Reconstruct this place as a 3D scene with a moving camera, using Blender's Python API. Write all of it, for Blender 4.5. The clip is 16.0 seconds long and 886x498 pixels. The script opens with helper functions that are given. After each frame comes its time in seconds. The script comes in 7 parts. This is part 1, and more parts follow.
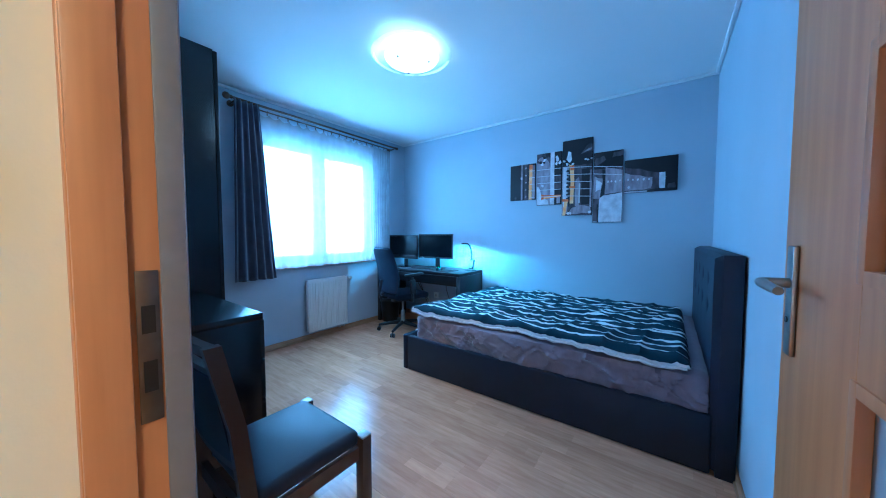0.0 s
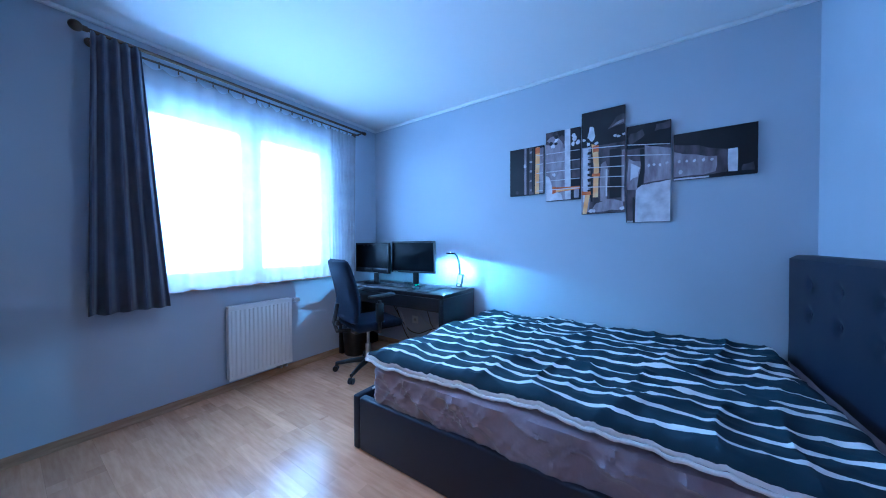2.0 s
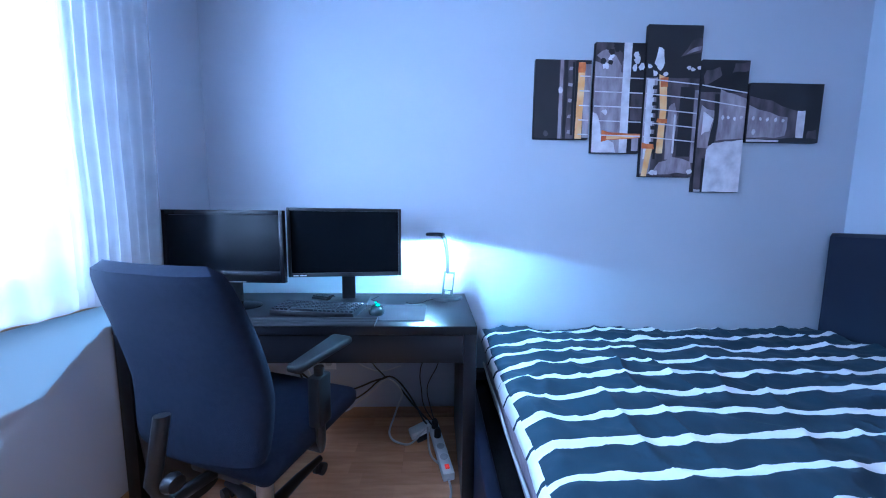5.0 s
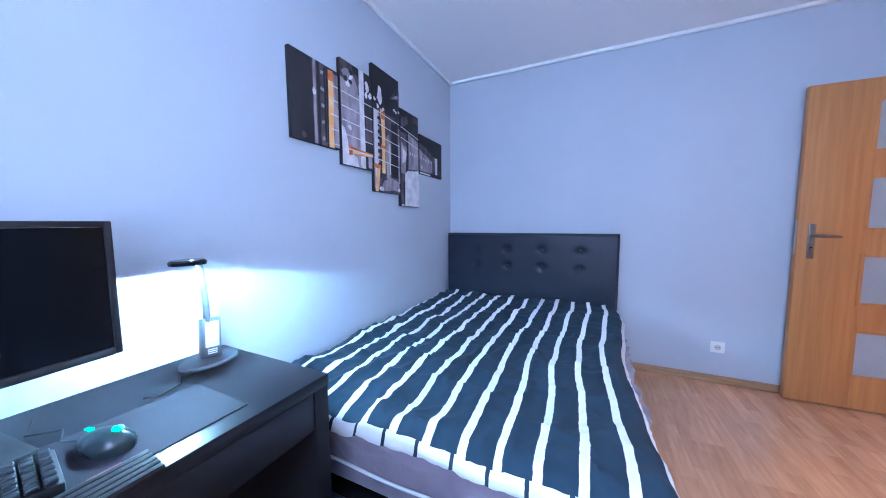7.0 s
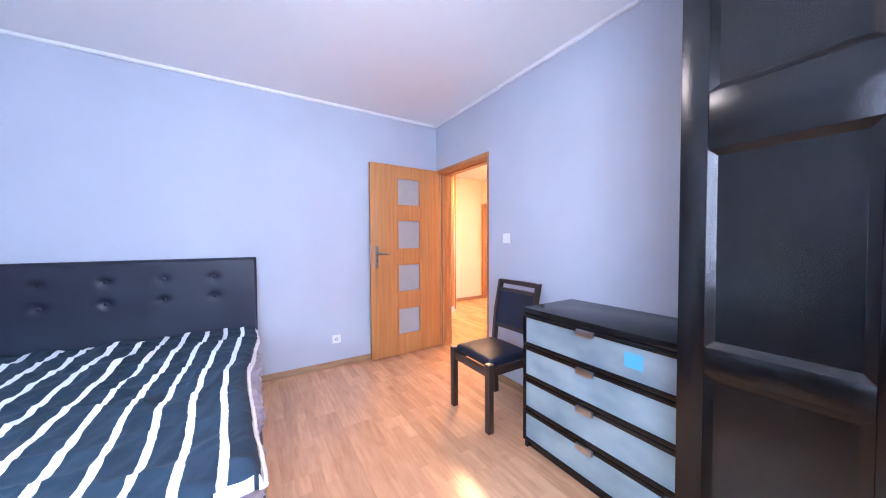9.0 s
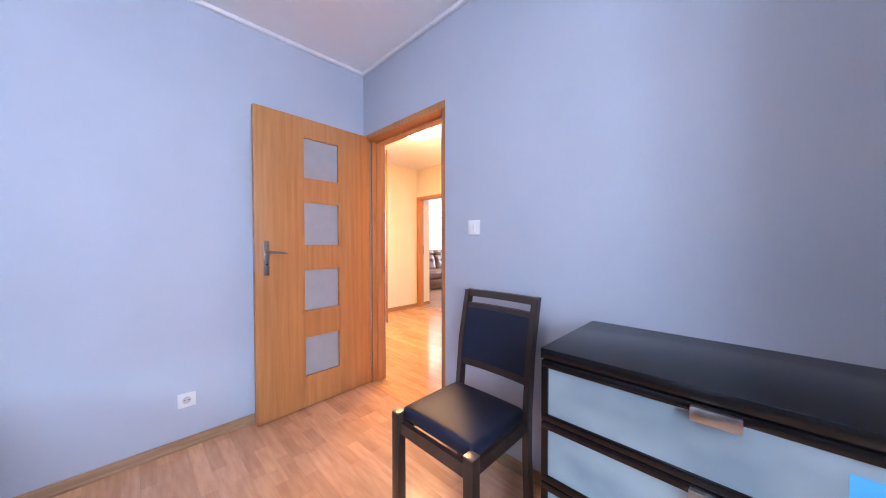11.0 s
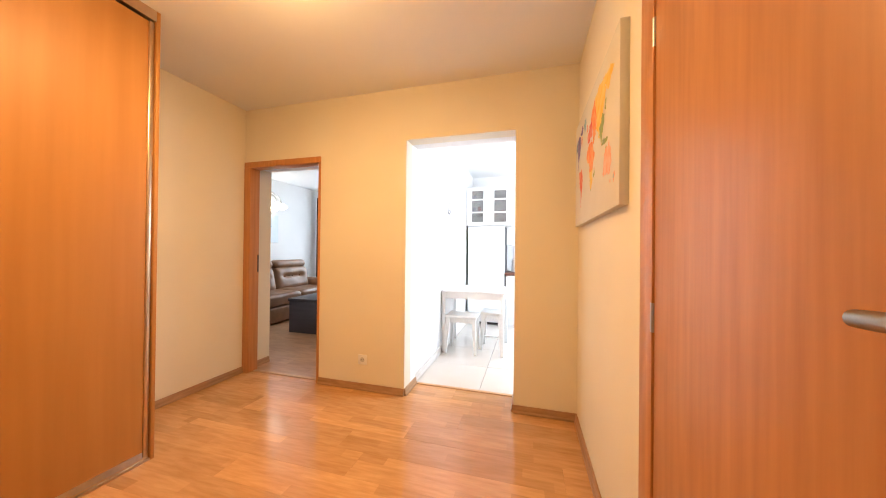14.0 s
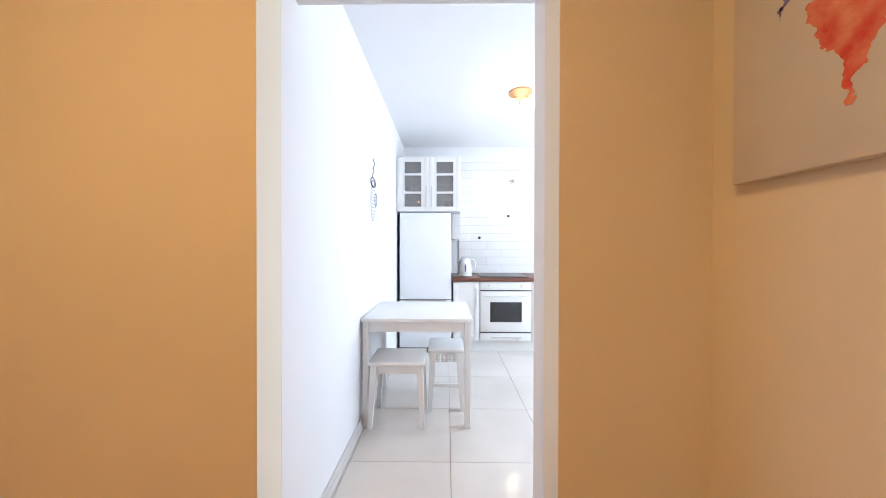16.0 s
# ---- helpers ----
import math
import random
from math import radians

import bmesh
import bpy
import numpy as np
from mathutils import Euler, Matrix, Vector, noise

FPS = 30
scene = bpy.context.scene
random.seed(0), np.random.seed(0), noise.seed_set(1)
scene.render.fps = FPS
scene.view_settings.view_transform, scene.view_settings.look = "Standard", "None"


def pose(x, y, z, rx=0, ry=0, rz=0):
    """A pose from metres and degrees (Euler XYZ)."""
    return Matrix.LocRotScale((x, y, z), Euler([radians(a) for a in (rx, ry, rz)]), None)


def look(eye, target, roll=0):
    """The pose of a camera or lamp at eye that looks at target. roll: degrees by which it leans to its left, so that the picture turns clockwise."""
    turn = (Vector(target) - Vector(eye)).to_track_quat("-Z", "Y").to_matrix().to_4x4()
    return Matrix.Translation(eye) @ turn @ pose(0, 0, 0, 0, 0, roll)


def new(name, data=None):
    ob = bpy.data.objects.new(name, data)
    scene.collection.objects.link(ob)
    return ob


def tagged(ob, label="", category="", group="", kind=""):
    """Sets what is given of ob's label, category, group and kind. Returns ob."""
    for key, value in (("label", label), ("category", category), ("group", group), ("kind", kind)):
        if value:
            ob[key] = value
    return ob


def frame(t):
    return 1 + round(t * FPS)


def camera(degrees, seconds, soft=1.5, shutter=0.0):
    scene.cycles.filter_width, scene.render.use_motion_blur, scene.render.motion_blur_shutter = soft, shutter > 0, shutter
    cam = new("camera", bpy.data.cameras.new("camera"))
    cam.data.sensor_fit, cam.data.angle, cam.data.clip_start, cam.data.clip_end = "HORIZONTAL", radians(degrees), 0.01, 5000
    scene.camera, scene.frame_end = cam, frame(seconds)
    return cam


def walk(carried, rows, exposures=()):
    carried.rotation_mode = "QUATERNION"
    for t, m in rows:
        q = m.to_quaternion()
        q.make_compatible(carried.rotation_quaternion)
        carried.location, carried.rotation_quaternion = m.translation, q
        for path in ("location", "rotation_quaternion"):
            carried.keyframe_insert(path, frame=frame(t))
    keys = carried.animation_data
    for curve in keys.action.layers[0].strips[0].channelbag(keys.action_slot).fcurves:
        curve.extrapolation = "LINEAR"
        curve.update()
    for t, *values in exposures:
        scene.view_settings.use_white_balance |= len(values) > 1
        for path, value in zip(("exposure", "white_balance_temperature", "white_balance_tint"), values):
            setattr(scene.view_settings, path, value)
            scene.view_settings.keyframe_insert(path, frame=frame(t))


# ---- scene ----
cam = camera(110.7, 16.0, soft=1.05)
PATH = [
    (0, (-0.302, -0.157, 1.201), (-1.487, 1.451, 1.107), 0.0),
    (0.5, (-0.403, 0.004, 1.187), (-1.428, 1.721, 1.117), 0.2),
    (1, (-0.538, 0.2, 1.182), (-1.536, 1.933, 1.128), -0.2),
    (1.5, (-0.633, 0.451, 1.17), (-1.646, 2.175, 1.132), -1.1),
    (2, (-0.769, 0.663, 1.177), (-1.904, 2.309, 1.144), -0.3),
    (2.5, (-0.999, 0.87, 1.178), (-2.303, 2.386, 1.134), 0.3),
    (3, (-1.276, 1.083, 1.171), (-2.678, 2.509, 1.13), 0.6),
    (3.2, (-1.421, 1.162, 1.166), (-2.823, 2.587, 1.11), 0.6),
    (5.3, (-2.486, 1.659, 1.161), (-2.07, 3.605, 0.962), 0.3),
    (5.5, (-2.564, 1.71, 1.167), (-1.92, 3.593, 0.967), -0.0),
    (6, (-2.672, 1.846, 1.178), (-1.524, 3.468, 0.957), -0.9),
    (6.5, (-2.736, 1.973, 1.209), (-1.199, 3.231, 0.977), -0.7),
    (7, (-2.852, 2.04, 1.197), (-1.052, 2.896, 1.029), -0.4),
    (7.5, (-2.973, 2.06, 1.208), (-1.011, 2.416, 1.063), -0.7),
    (8, (-3.05, 1.977, 1.212), (-1.057, 1.868, 1.086), -0.6),
    (8.5, (-3.084, 1.905, 1.214), (-1.204, 1.226, 1.13), -0.5),
    (9, (-3.1, 1.838, 1.236), (-1.402, 0.783, 1.179), -0.3),
    (9.2, (-3.095, 1.804, 1.237), (-1.467, 0.644, 1.189), -0.3),
    (11.3, (-2.021, 1.265, 1.157), (-0.623, -0.165, 1.118), -0.1),
    (11.5, (-1.856, 1.191, 1.173), (-0.454, -0.235, 1.133), -0.3),
    (12, (-1.49, 0.995, 1.183), (-0.095, -0.439, 1.154), -0.6),
    (12.5, (-1.185, 0.795, 1.196), (-0.026, -0.835, 1.179), 0.6),
    (13, (-0.96, 0.504, 1.206), (-0.036, -1.27, 1.2), 0.6),
    (13.5, (-0.755, 0.24, 1.188), (-0.004, -1.613, 1.184), 0.5),
    (14, (-0.594, -0.02, 1.178), (-0.054, -1.946, 1.189), 0.6),
    (14.5, (-0.436, -0.376, 1.191), (0.006, -2.327, 1.183), 0.1),
    (15, (-0.326, -0.756, 1.186), (0.037, -2.722, 1.174), 0.3),
    (15.5, (-0.224, -1.11, 1.197), (-0.023, -3.1, 1.189), 0.4),
    (16, (-0.176, -1.457, 1.189), (-0.152, -3.457, 1.175), 0.1),
]
EXPOSURES = [(0.0, -0.1, 3500, -12), (0.5, 0.08, 3680, -5), (1.0, 0.06, 3800, -1), (2.0, -0.15, 3880, 3), (3.0, -0.25, 3950, 7), (5.5, 0.22, 4550, 14), (6.0, 0.26, 4720, 16), (6.5, 0.32, 4880, 18), (7.0, 0.3, 4950, 18), (7.5, 0.36, 5200, 20), (8.5, 0.7, 5550, 23), (9.0, 0.98, 5750, 24), (11.5, 0.65, 5800, 20), (12.0, 0.6, 5850, 18), (12.5, 0.38, 5820, 17), (13.5, 0.0, 6050, 13), (14.0, -0.36, 6150, 9), (15.0, -0.53, 6000, 11), (16.0, -1.06, 5720, 9)]
walk(cam, [(t, look(eye, target, roll)) for t, eye, target, roll in PATH], EXPOSURES)

# ---- world and lights ----
world = bpy.data.worlds.new("world")
scene.world = world
world.use_nodes = True
wn = world.node_tree.nodes
sky = wn.new("ShaderNodeTexSky")
sky.sky_type, sky.sun_disc = "NISHITA", False
sky.sun_elevation, sky.sun_rotation = radians(28), radians(200)
world.node_tree.links.new(sky.outputs["Color"], wn["Background"].inputs["Color"])
wn["Background"].inputs["Strength"].default_value = 0.15


def area(name, m, sx, sy, watts, color):
    la = bpy.data.lights.new(name, "AREA")
    la.shape, la.size, la.size_y, la.energy, la.color = "RECTANGLE", sx, sy, watts, color
    ob = new(name, la)
    ob.matrix_world = m
    return ob


def bulb(name, place, watts, color, radius=0.05):
    la = bpy.data.lights.new(name, "POINT")
    la.energy, la.color, la.shadow_soft_size = watts, color, radius
    ob = new(name, la)
    ob.location = place
    return ob


DAY, WARM, COOL = (0.66, 0.82, 1.0), (1.0, 0.555, 0.20), (0.56, 0.90, 1.0)
area("window_daylight", look((-3.84, 1.95, 1.54), (0, 1.95, 1.32)), 1.9, 1.66, 116, DAY)
# kitchen and living daylight enter by assumed windows that stay out of view
area("kitchen_daylight", look((-2.75, -4.0, 1.5), (0, -4.0, 1.2)), 1.5, 1.4, 150, (0.86, 0.92, 1.0))
area("living_daylight", look((2.8, -6.45, 1.5), (2.8, 0, 1.3)), 1.8, 1.5, 92, (0.80, 0.90, 1.0))
bedroom_glow = area("bedroom_bulb", look((-1.855, 1.565, 2.435), (-1.855, 1.566, 0)), 0.3, 0.3, 5, (1.0, 0.86, 0.72))
bedroom_glow.data.shape = "DISK"
bulb("hall_bulb", (0.46, -1.0, 2.30), 23, WARM, 0.10)
hall_glow = area("hall_lamp_glow", look((0.46, -1.0, 2.382), (0.46, -0.999, 0)), 0.34, 0.34, 35, WARM)
hall_glow.data.shape = "DISK"
bulb("kitchen_bulb", (-0.80, -4.05, 2.26), 8, (1.0, 0.74, 0.45), 0.04)
bulb("kitchen_wall_bulb", (-1.02, -5.38, 1.86), 3, (1.0, 0.70, 0.40), 0.03)
desk_spot = bpy.data.lights.new("desk_lamp_light", "SPOT")
desk_spot.energy, desk_spot.color, desk_spot.spot_size, desk_spot.spot_blend, desk_spot.shadow_soft_size = 135, COOL, radians(165), 0.12, 0.02
new("desk_lamp_light", desk_spot).matrix_world = look((-2.36, 3.10, 1.083), (-2.36, 3.10, 0))

# ---- materials ----


def mat(name, color, rough=0.5, metal=0.0, color2=None, scale=8.0, stretch=(1, 1, 1), bump=0.0, bump_scale=60.0, coat=0.0, emit=0.0,
        spec=0.5, per_object=0.0, strips=None, sheen=0.0, trans=0.0, detail=4.0):
    m = bpy.data.materials.new(name)
    m.use_nodes = True
    nt = m.node_tree
    b = nt.nodes["Principled BSDF"]
    b.inputs["Roughness"].default_value = rough
    b.inputs["Metallic"].default_value = metal
    b.inputs["Specular IOR Level"].default_value = spec
    b.inputs["Coat Weight"].default_value = coat
    b.inputs["Sheen Weight"].default_value = sheen
    b.inputs["Transmission Weight"].default_value = trans
    col = (*color, 1)
    b.inputs["Base Color"].default_value = col
    tc = nt.nodes.new("ShaderNodeTexCoord")
    mp = nt.nodes.new("ShaderNodeMapping")
    mp.inputs["Scale"].default_value = stretch
    nt.links.new(tc.outputs["Object"], mp.inputs["Vector"])
    last = None
    if color2 is not None:
        no = nt.nodes.new("ShaderNodeTexNoise")
        no.inputs["Scale"].default_value, no.inputs["Detail"].default_value = scale, detail
        nt.links.new(mp.outputs[0], no.inputs["Vector"])
        mx = nt.nodes.new("ShaderNodeMix")
        mx.data_type = "RGBA"
        mx.inputs[6].default_value, mx.inputs[7].default_value = col, (*color2, 1)
        ramp = nt.nodes.new("ShaderNodeMapRange")
        ramp.inputs[1].default_value, ramp.inputs[2].default_value = 0.3, 0.7
        nt.links.new(no.outputs["Fac"], ramp.inputs[0])
        nt.links.new(ramp.outputs[0], mx.inputs[0])
        last = mx.outputs[2]
        rr = nt.nodes.new("ShaderNodeMapRange")
        rr.inputs[3].default_value, rr.inputs[4].default_value = rough * 0.97, min(1, rough * 1.04)
        nt.links.new(no.outputs["Fac"], rr.inputs[0])
        nt.links.new(rr.outputs[0], b.inputs["Roughness"])
    if per_object and last is not None:
        oi = nt.nodes.new("ShaderNodeObjectInfo")
        pr = nt.nodes.new("ShaderNodeMapRange")
        pr.inputs[3].default_value, pr.inputs[4].default_value = 1 - per_object, 1 + per_object
        nt.links.new(oi.outputs["Random"], pr.inputs[0])
        hs = nt.nodes.new("ShaderNodeHueSaturation")
        nt.links.new(pr.outputs[0], hs.inputs["Value"])
        nt.links.new(last, hs.inputs["Color"])
        last = hs.outputs[0]
        sh = nt.nodes.new("ShaderNodeVectorMath")
        sh.operation = "SCALE"
        cx = nt.nodes.new("ShaderNodeCombineXYZ")
        for i in range(3):
            nt.links.new(oi.outputs["Random"], cx.inputs[i])
        nt.links.new(cx.outputs[0], sh.inputs[0])
        sh.inputs["Scale"].default_value = 37.0
        nt.links.new(sh.outputs[0], mp.inputs["Location"])
    if strips and last is not None:
        br = nt.nodes.new("ShaderNodeTexBrick")
        br.offset, br.offset_frequency = 0.37, 2
        br.inputs["Scale"].default_value, br.inputs["Mortar Size"].default_value = 1.0, 0.0
        br.inputs["Brick Width"].default_value, br.inputs["Row Height"].default_value = strips
        br.inputs["Color1"].default_value, br.inputs["Color2"].default_value = (0.86, 0.83, 0.80, 1), (1.08, 1.08, 1.08, 1)
        nt.links.new(tc.outputs["Object"], br.inputs["Vector"])
        if per_object:
            ad = nt.nodes.new("ShaderNodeVectorMath")
            nt.links.new(tc.outputs["Object"], ad.inputs[0])
            cy = nt.nodes.new("ShaderNodeCombineXYZ")
            nt.links.new(sh.outputs[0], cy.inputs[0])
            nt.links.new(ad.outputs[0], br.inputs["Vector"])
            nt.links.new(sh.outputs[0], ad.inputs[1])
            sy = nt.nodes.new("ShaderNodeVectorMath")
            sy.operation = "MULTIPLY"
            sy.inputs[1].default_value = (1, 0, 0)
            nt.links.new(sh.outputs[0], sy.inputs[0])
            nt.links.new(sy.outputs[0], ad.inputs[1])
        ml = nt.nodes.new("ShaderNodeMix")
        ml.data_type, ml.blend_type = "RGBA", "MULTIPLY"
        ml.inputs[0].default_value = 1.0
        nt.links.new(last, ml.inputs[6])
        nt.links.new(br.outputs["Color"], ml.inputs[7])
        last = ml.outputs[2]
    if last is not None:
        nt.links.new(last, b.inputs["Base Color"])
    if bump:
        nb = nt.nodes.new("ShaderNodeTexNoise")
        nb.inputs["Scale"].default_value, nb.inputs["Detail"].default_value = bump_scale, 3
        nt.links.new(mp.outputs[0], nb.inputs["Vector"])
        bp = nt.nodes.new("ShaderNodeBump")
        bp.inputs["Strength"].default_value, bp.inputs["Distance"].default_value = bump, 0.004
        nt.links.new(nb.outputs["Fac"], bp.inputs["Height"])
        nt.links.new(bp.outputs[0], b.inputs["Normal"])
    if emit:
        b.inputs["Emission Color"].default_value = col
        b.inputs["Emission Strength"].default_value = emit
    return m


M_BLUE = mat("blue_grey_wall_paint", (0.49, 0.525, 0.60), 0.85, color2=(0.465, 0.50, 0.572), scale=2.5, bump=0.06, bump_scale=180)
M_CREAM = mat("cream_wall_paint", (0.80, 0.74, 0.60), 0.85, color2=(0.77, 0.71, 0.57), scale=2.0, bump=0.06, bump_scale=180)
M_WHITE = mat("white_wall_paint", (0.82, 0.82, 0.82), 0.85, color2=(0.79, 0.79, 0.79), scale=2.0, bump=0.05, bump_scale=180)
M_CEIL = mat("white_ceiling_paint", (0.82, 0.82, 0.82), 0.9, color2=(0.80, 0.80, 0.80), scale=1.5, bump=0.04, bump_scale=150)
M_PLANK = mat("beech_laminate", (0.69, 0.39, 0.22), 0.20, color2=(0.57, 0.30, 0.16), scale=7.0, stretch=(1.0, 7.0, 1), bump=0.012, bump_scale=90, per_object=0.07, spec=0.5, strips=(0.42, 0.0643))
M_HALLPLANK = mat("hall_beech_laminate", (0.60, 0.345, 0.155), 0.17, color2=(0.49, 0.26, 0.105), scale=7.0, stretch=(1.0, 7.0, 1), bump=0.012, bump_scale=90, per_object=0.07, spec=0.5, strips=(0.42, 0.0643))
M_GREYPLANK = mat("living_grey_laminate", (0.48, 0.28, 0.155), 0.30, color2=(0.35, 0.195, 0.10), scale=4.0, stretch=(1.3, 5, 1), per_object=0.10, strips=(0.5, 0.0965))
M_BASE = mat("brown_skirting_foil", (0.42, 0.245, 0.12), 0.42, color2=(0.31, 0.17, 0.08), scale=6, stretch=(1, 1, 8), bump=0.02)
M_DOOR = mat("beech_door_foil", (0.55, 0.250, 0.083), 0.40, color2=(0.44, 0.186, 0.057), scale=6.0, stretch=(7, 7, 0.35), bump=0.02, bump_scale=120)
M_CLOSET = mat("orange_beech_closet_panel", (0.43, 0.20, 0.052), 0.42, color2=(0.385, 0.172, 0.042), scale=3.0, stretch=(6, 6, 0.3), spec=0.3)
M_BLACK = mat("black_brown_wood", (0.0045, 0.0042, 0.0048), 0.24, color2=(0.006, 0.0055, 0.0062), scale=3, stretch=(2, 2, 0.5), spec=0.46)
M_DESK = mat("black_brown_desk_foil", (0.009, 0.009, 0.012), 0.32, color2=(0.013, 0.0125, 0.016), scale=4, stretch=(0.5, 7, 7), spec=0.36)
M_LEATHER = mat("black_faux_leather", (0.008, 0.011, 0.026), 0.46, color2=(0.011, 0.015, 0.033), scale=6, bump=0.12, bump_scale=220, spec=0.4)
M_SHEET = mat("taupe_fitted_sheet", (0.25, 0.205, 0.255), 0.55, color2=(0.205, 0.165, 0.21), scale=10, stretch=(1.6, 1.6, 0.8), bump=0.7, bump_scale=30, sheen=0.3)
M_METAL = mat("brushed_steel", (0.55, 0.54, 0.52), 0.28, 1.0, color2=(0.47, 0.46, 0.45), scale=30)
M_SATIN = mat("satin_door_steel", (0.36, 0.34, 0.32), 0.36, 1.0, color2=(0.29, 0.27, 0.25), scale=30)
M_BRONZE = mat("antique_bronze_rod", (0.16, 0.12, 0.085), 0.35, 1.0, color2=(0.11, 0.08, 0.055), scale=20)
M_PLASTICB = mat("black_plastic", (0.012, 0.012, 0.014), 0.4, color2=(0.017, 0.017, 0.019), scale=30, bump=0.05, bump_scale=300)
M_GLOSSB = mat("glossy_black_plastic", (0.008, 0.008, 0.010), 0.18, color2=(0.010, 0.010, 0.012), scale=20, spec=0.2)
M_SCREEN = mat("dark_screen_glass", (0.005, 0.006, 0.008), 0.2, color2=(0.006, 0.007, 0.009), scale=4, spec=0.08)
M_PLASTICW = mat("white_plastic", (0.80, 0.80, 0.79), 0.35, color2=(0.77, 0.77, 0.76), scale=30)
M_ENAMEL = mat("white_radiator_enamel", (0.80, 0.80, 0.80), 0.3, color2=(0.78, 0.78, 0.77), scale=8)
M_FROST = mat("frosted_glass", (0.38, 0.41, 0.44), 0.45, color2=(0.35, 0.38, 0.41), scale=14, spec=0.5)
M_FROSTD = mat("cloudy_drawer_glass", (0.20, 0.27, 0.30), 0.28, color2=(0.33, 0.40, 0.42), scale=5, stretch=(1, 1, 1.6), spec=0.5, detail=2)
M_DRAPE = mat("grey_curtain_cloth", (0.075, 0.08, 0.12), 0.95, color2=(0.06, 0.064, 0.10), scale=12, bump=0.12, bump_scale=300, sheen=0.3)
M_CHAIRCLOTH = mat("dark_blue_office_fabric", (0.008, 0.012, 0.026), 0.95, color2=(0.012, 0.017, 0.033), scale=60, bump=0.25, bump_scale=500, spec=0.2)
M_WENGE = mat("wenge_wood", (0.05, 0.028, 0.021), 0.35, color2=(0.035, 0.02, 0.015), scale=5, stretch=(6, 6, 0.5))
M_TRIM = mat("white_ceiling_trim", (0.84, 0.84, 0.84), 0.7, color2=(0.82, 0.82, 0.82), scale=5)


def lampglass(name, color, strength):
    m = mat(name, color, 0.4, emit=strength)
    return m


M_LAMP_BED = lampglass("lit_opal_glass", (1.0, 0.95, 0.88), 6)
M_LAMP_HALL = lampglass("lit_warm_opal_glass", (1.0, 0.80, 0.48), 12)
M_LAMP_SMALL = lampglass("lit_small_bulb_glass", (1.0, 0.88, 0.70), 12)
M_LED = lampglass("lit_led_panel", (0.75, 0.92, 1.0), 25)


def clear(name, color=(1, 1, 1), rough=0.0, mixv=0.9):
    """Thin clear pane: mostly see-through with a glossy share."""
    m = bpy.data.materials.new(name)
    m.use_nodes = True
    nt = m.node_tree
    out = nt.nodes["Material Output"]
    tr, gl, mx = nt.nodes.new("ShaderNodeBsdfTransparent"), nt.nodes.new("ShaderNodeBsdfGlossy"), nt.nodes.new("ShaderNodeMixShader")
    tr.inputs["Color"].default_value = (*color, 1)
    gl.inputs["Roughness"].default_value = rough
    lw, pw = nt.nodes.new("ShaderNodeLayerWeight"), nt.nodes.new("ShaderNodeMath")
    pw.operation = "MULTIPLY"
    lw.inputs[0].default_value, pw.inputs[1].default_value = 0.25, 0.35
    nt.links.new(lw.outputs["Facing"], pw.inputs[0])
    nt.links.new(pw.outputs[0], mx.inputs[0])
    nt.links.new(tr.outputs[0], mx.inputs[1])
    nt.links.new(gl.outputs[0], mx.inputs[2])
    nt.links.new(mx.outputs[0], out.inputs["Surface"])
    return m


def voile(name, color, through_share):
    """Sheer cloth: part of the light passes between the threads, the rest scatters through."""
    m = bpy.data.materials.new(name)
    m.use_nodes = True
    nt = m.node_tree
    out = nt.nodes["Material Output"]
    tr, tl, df = (nt.nodes.new("ShaderNodeBsdf" + k) for k in ("Transparent", "Translucent", "Diffuse"))
    m1, m2 = nt.nodes.new("ShaderNodeMixShader"), nt.nodes.new("ShaderNodeMixShader")
    for nd in (tl, df):
        nd.inputs["Color"].default_value = (*color, 1)
    m1.inputs[0].default_value = 0.4
    nt.links.new(tl.outputs[0], m1.inputs[1])
    nt.links.new(df.outputs[0], m1.inputs[2])
    tc, wv, mr = nt.nodes.new("ShaderNodeTexCoord"), nt.nodes.new("ShaderNodeTexNoise"), nt.nodes.new("ShaderNodeMapRange")
    wv.inputs["Scale"].default_value = 9
    nt.links.new(tc.outputs["Object"], wv.inputs["Vector"])
    mr.inputs[3].default_value, mr.inputs[4].default_value = through_share - 0.08, through_share + 0.08
    nt.links.new(wv.outputs["Fac"], mr.inputs[0])
    nt.links.new(mr.outputs[0], m2.inputs[0])
    nt.links.new(m1.outputs[0], m2.inputs[1])
    nt.links.new(tr.outputs[0], m2.inputs[2])
    nt.links.new(m2.outputs[0], out.inputs["Surface"])
    return m


M_PANE = clear("window_glass")
M_VOILE = voile("white_voile", (0.9, 0.9, 0.92), 0.66)

M_OUTSIDE = bpy.data.materials.new("bright_overcast_distance")
M_OUTSIDE.use_nodes = True
_b = M_OUTSIDE.node_tree.nodes["Principled BSDF"]
_b.inputs["Base Color"].default_value = (0.8, 0.85, 0.9, 1)
_b.inputs["Emission Color"].default_value = (0.80, 0.90, 1.0, 1)
_b.inputs["Emission Strength"].default_value = 7.0

# ---- mesh helpers ----


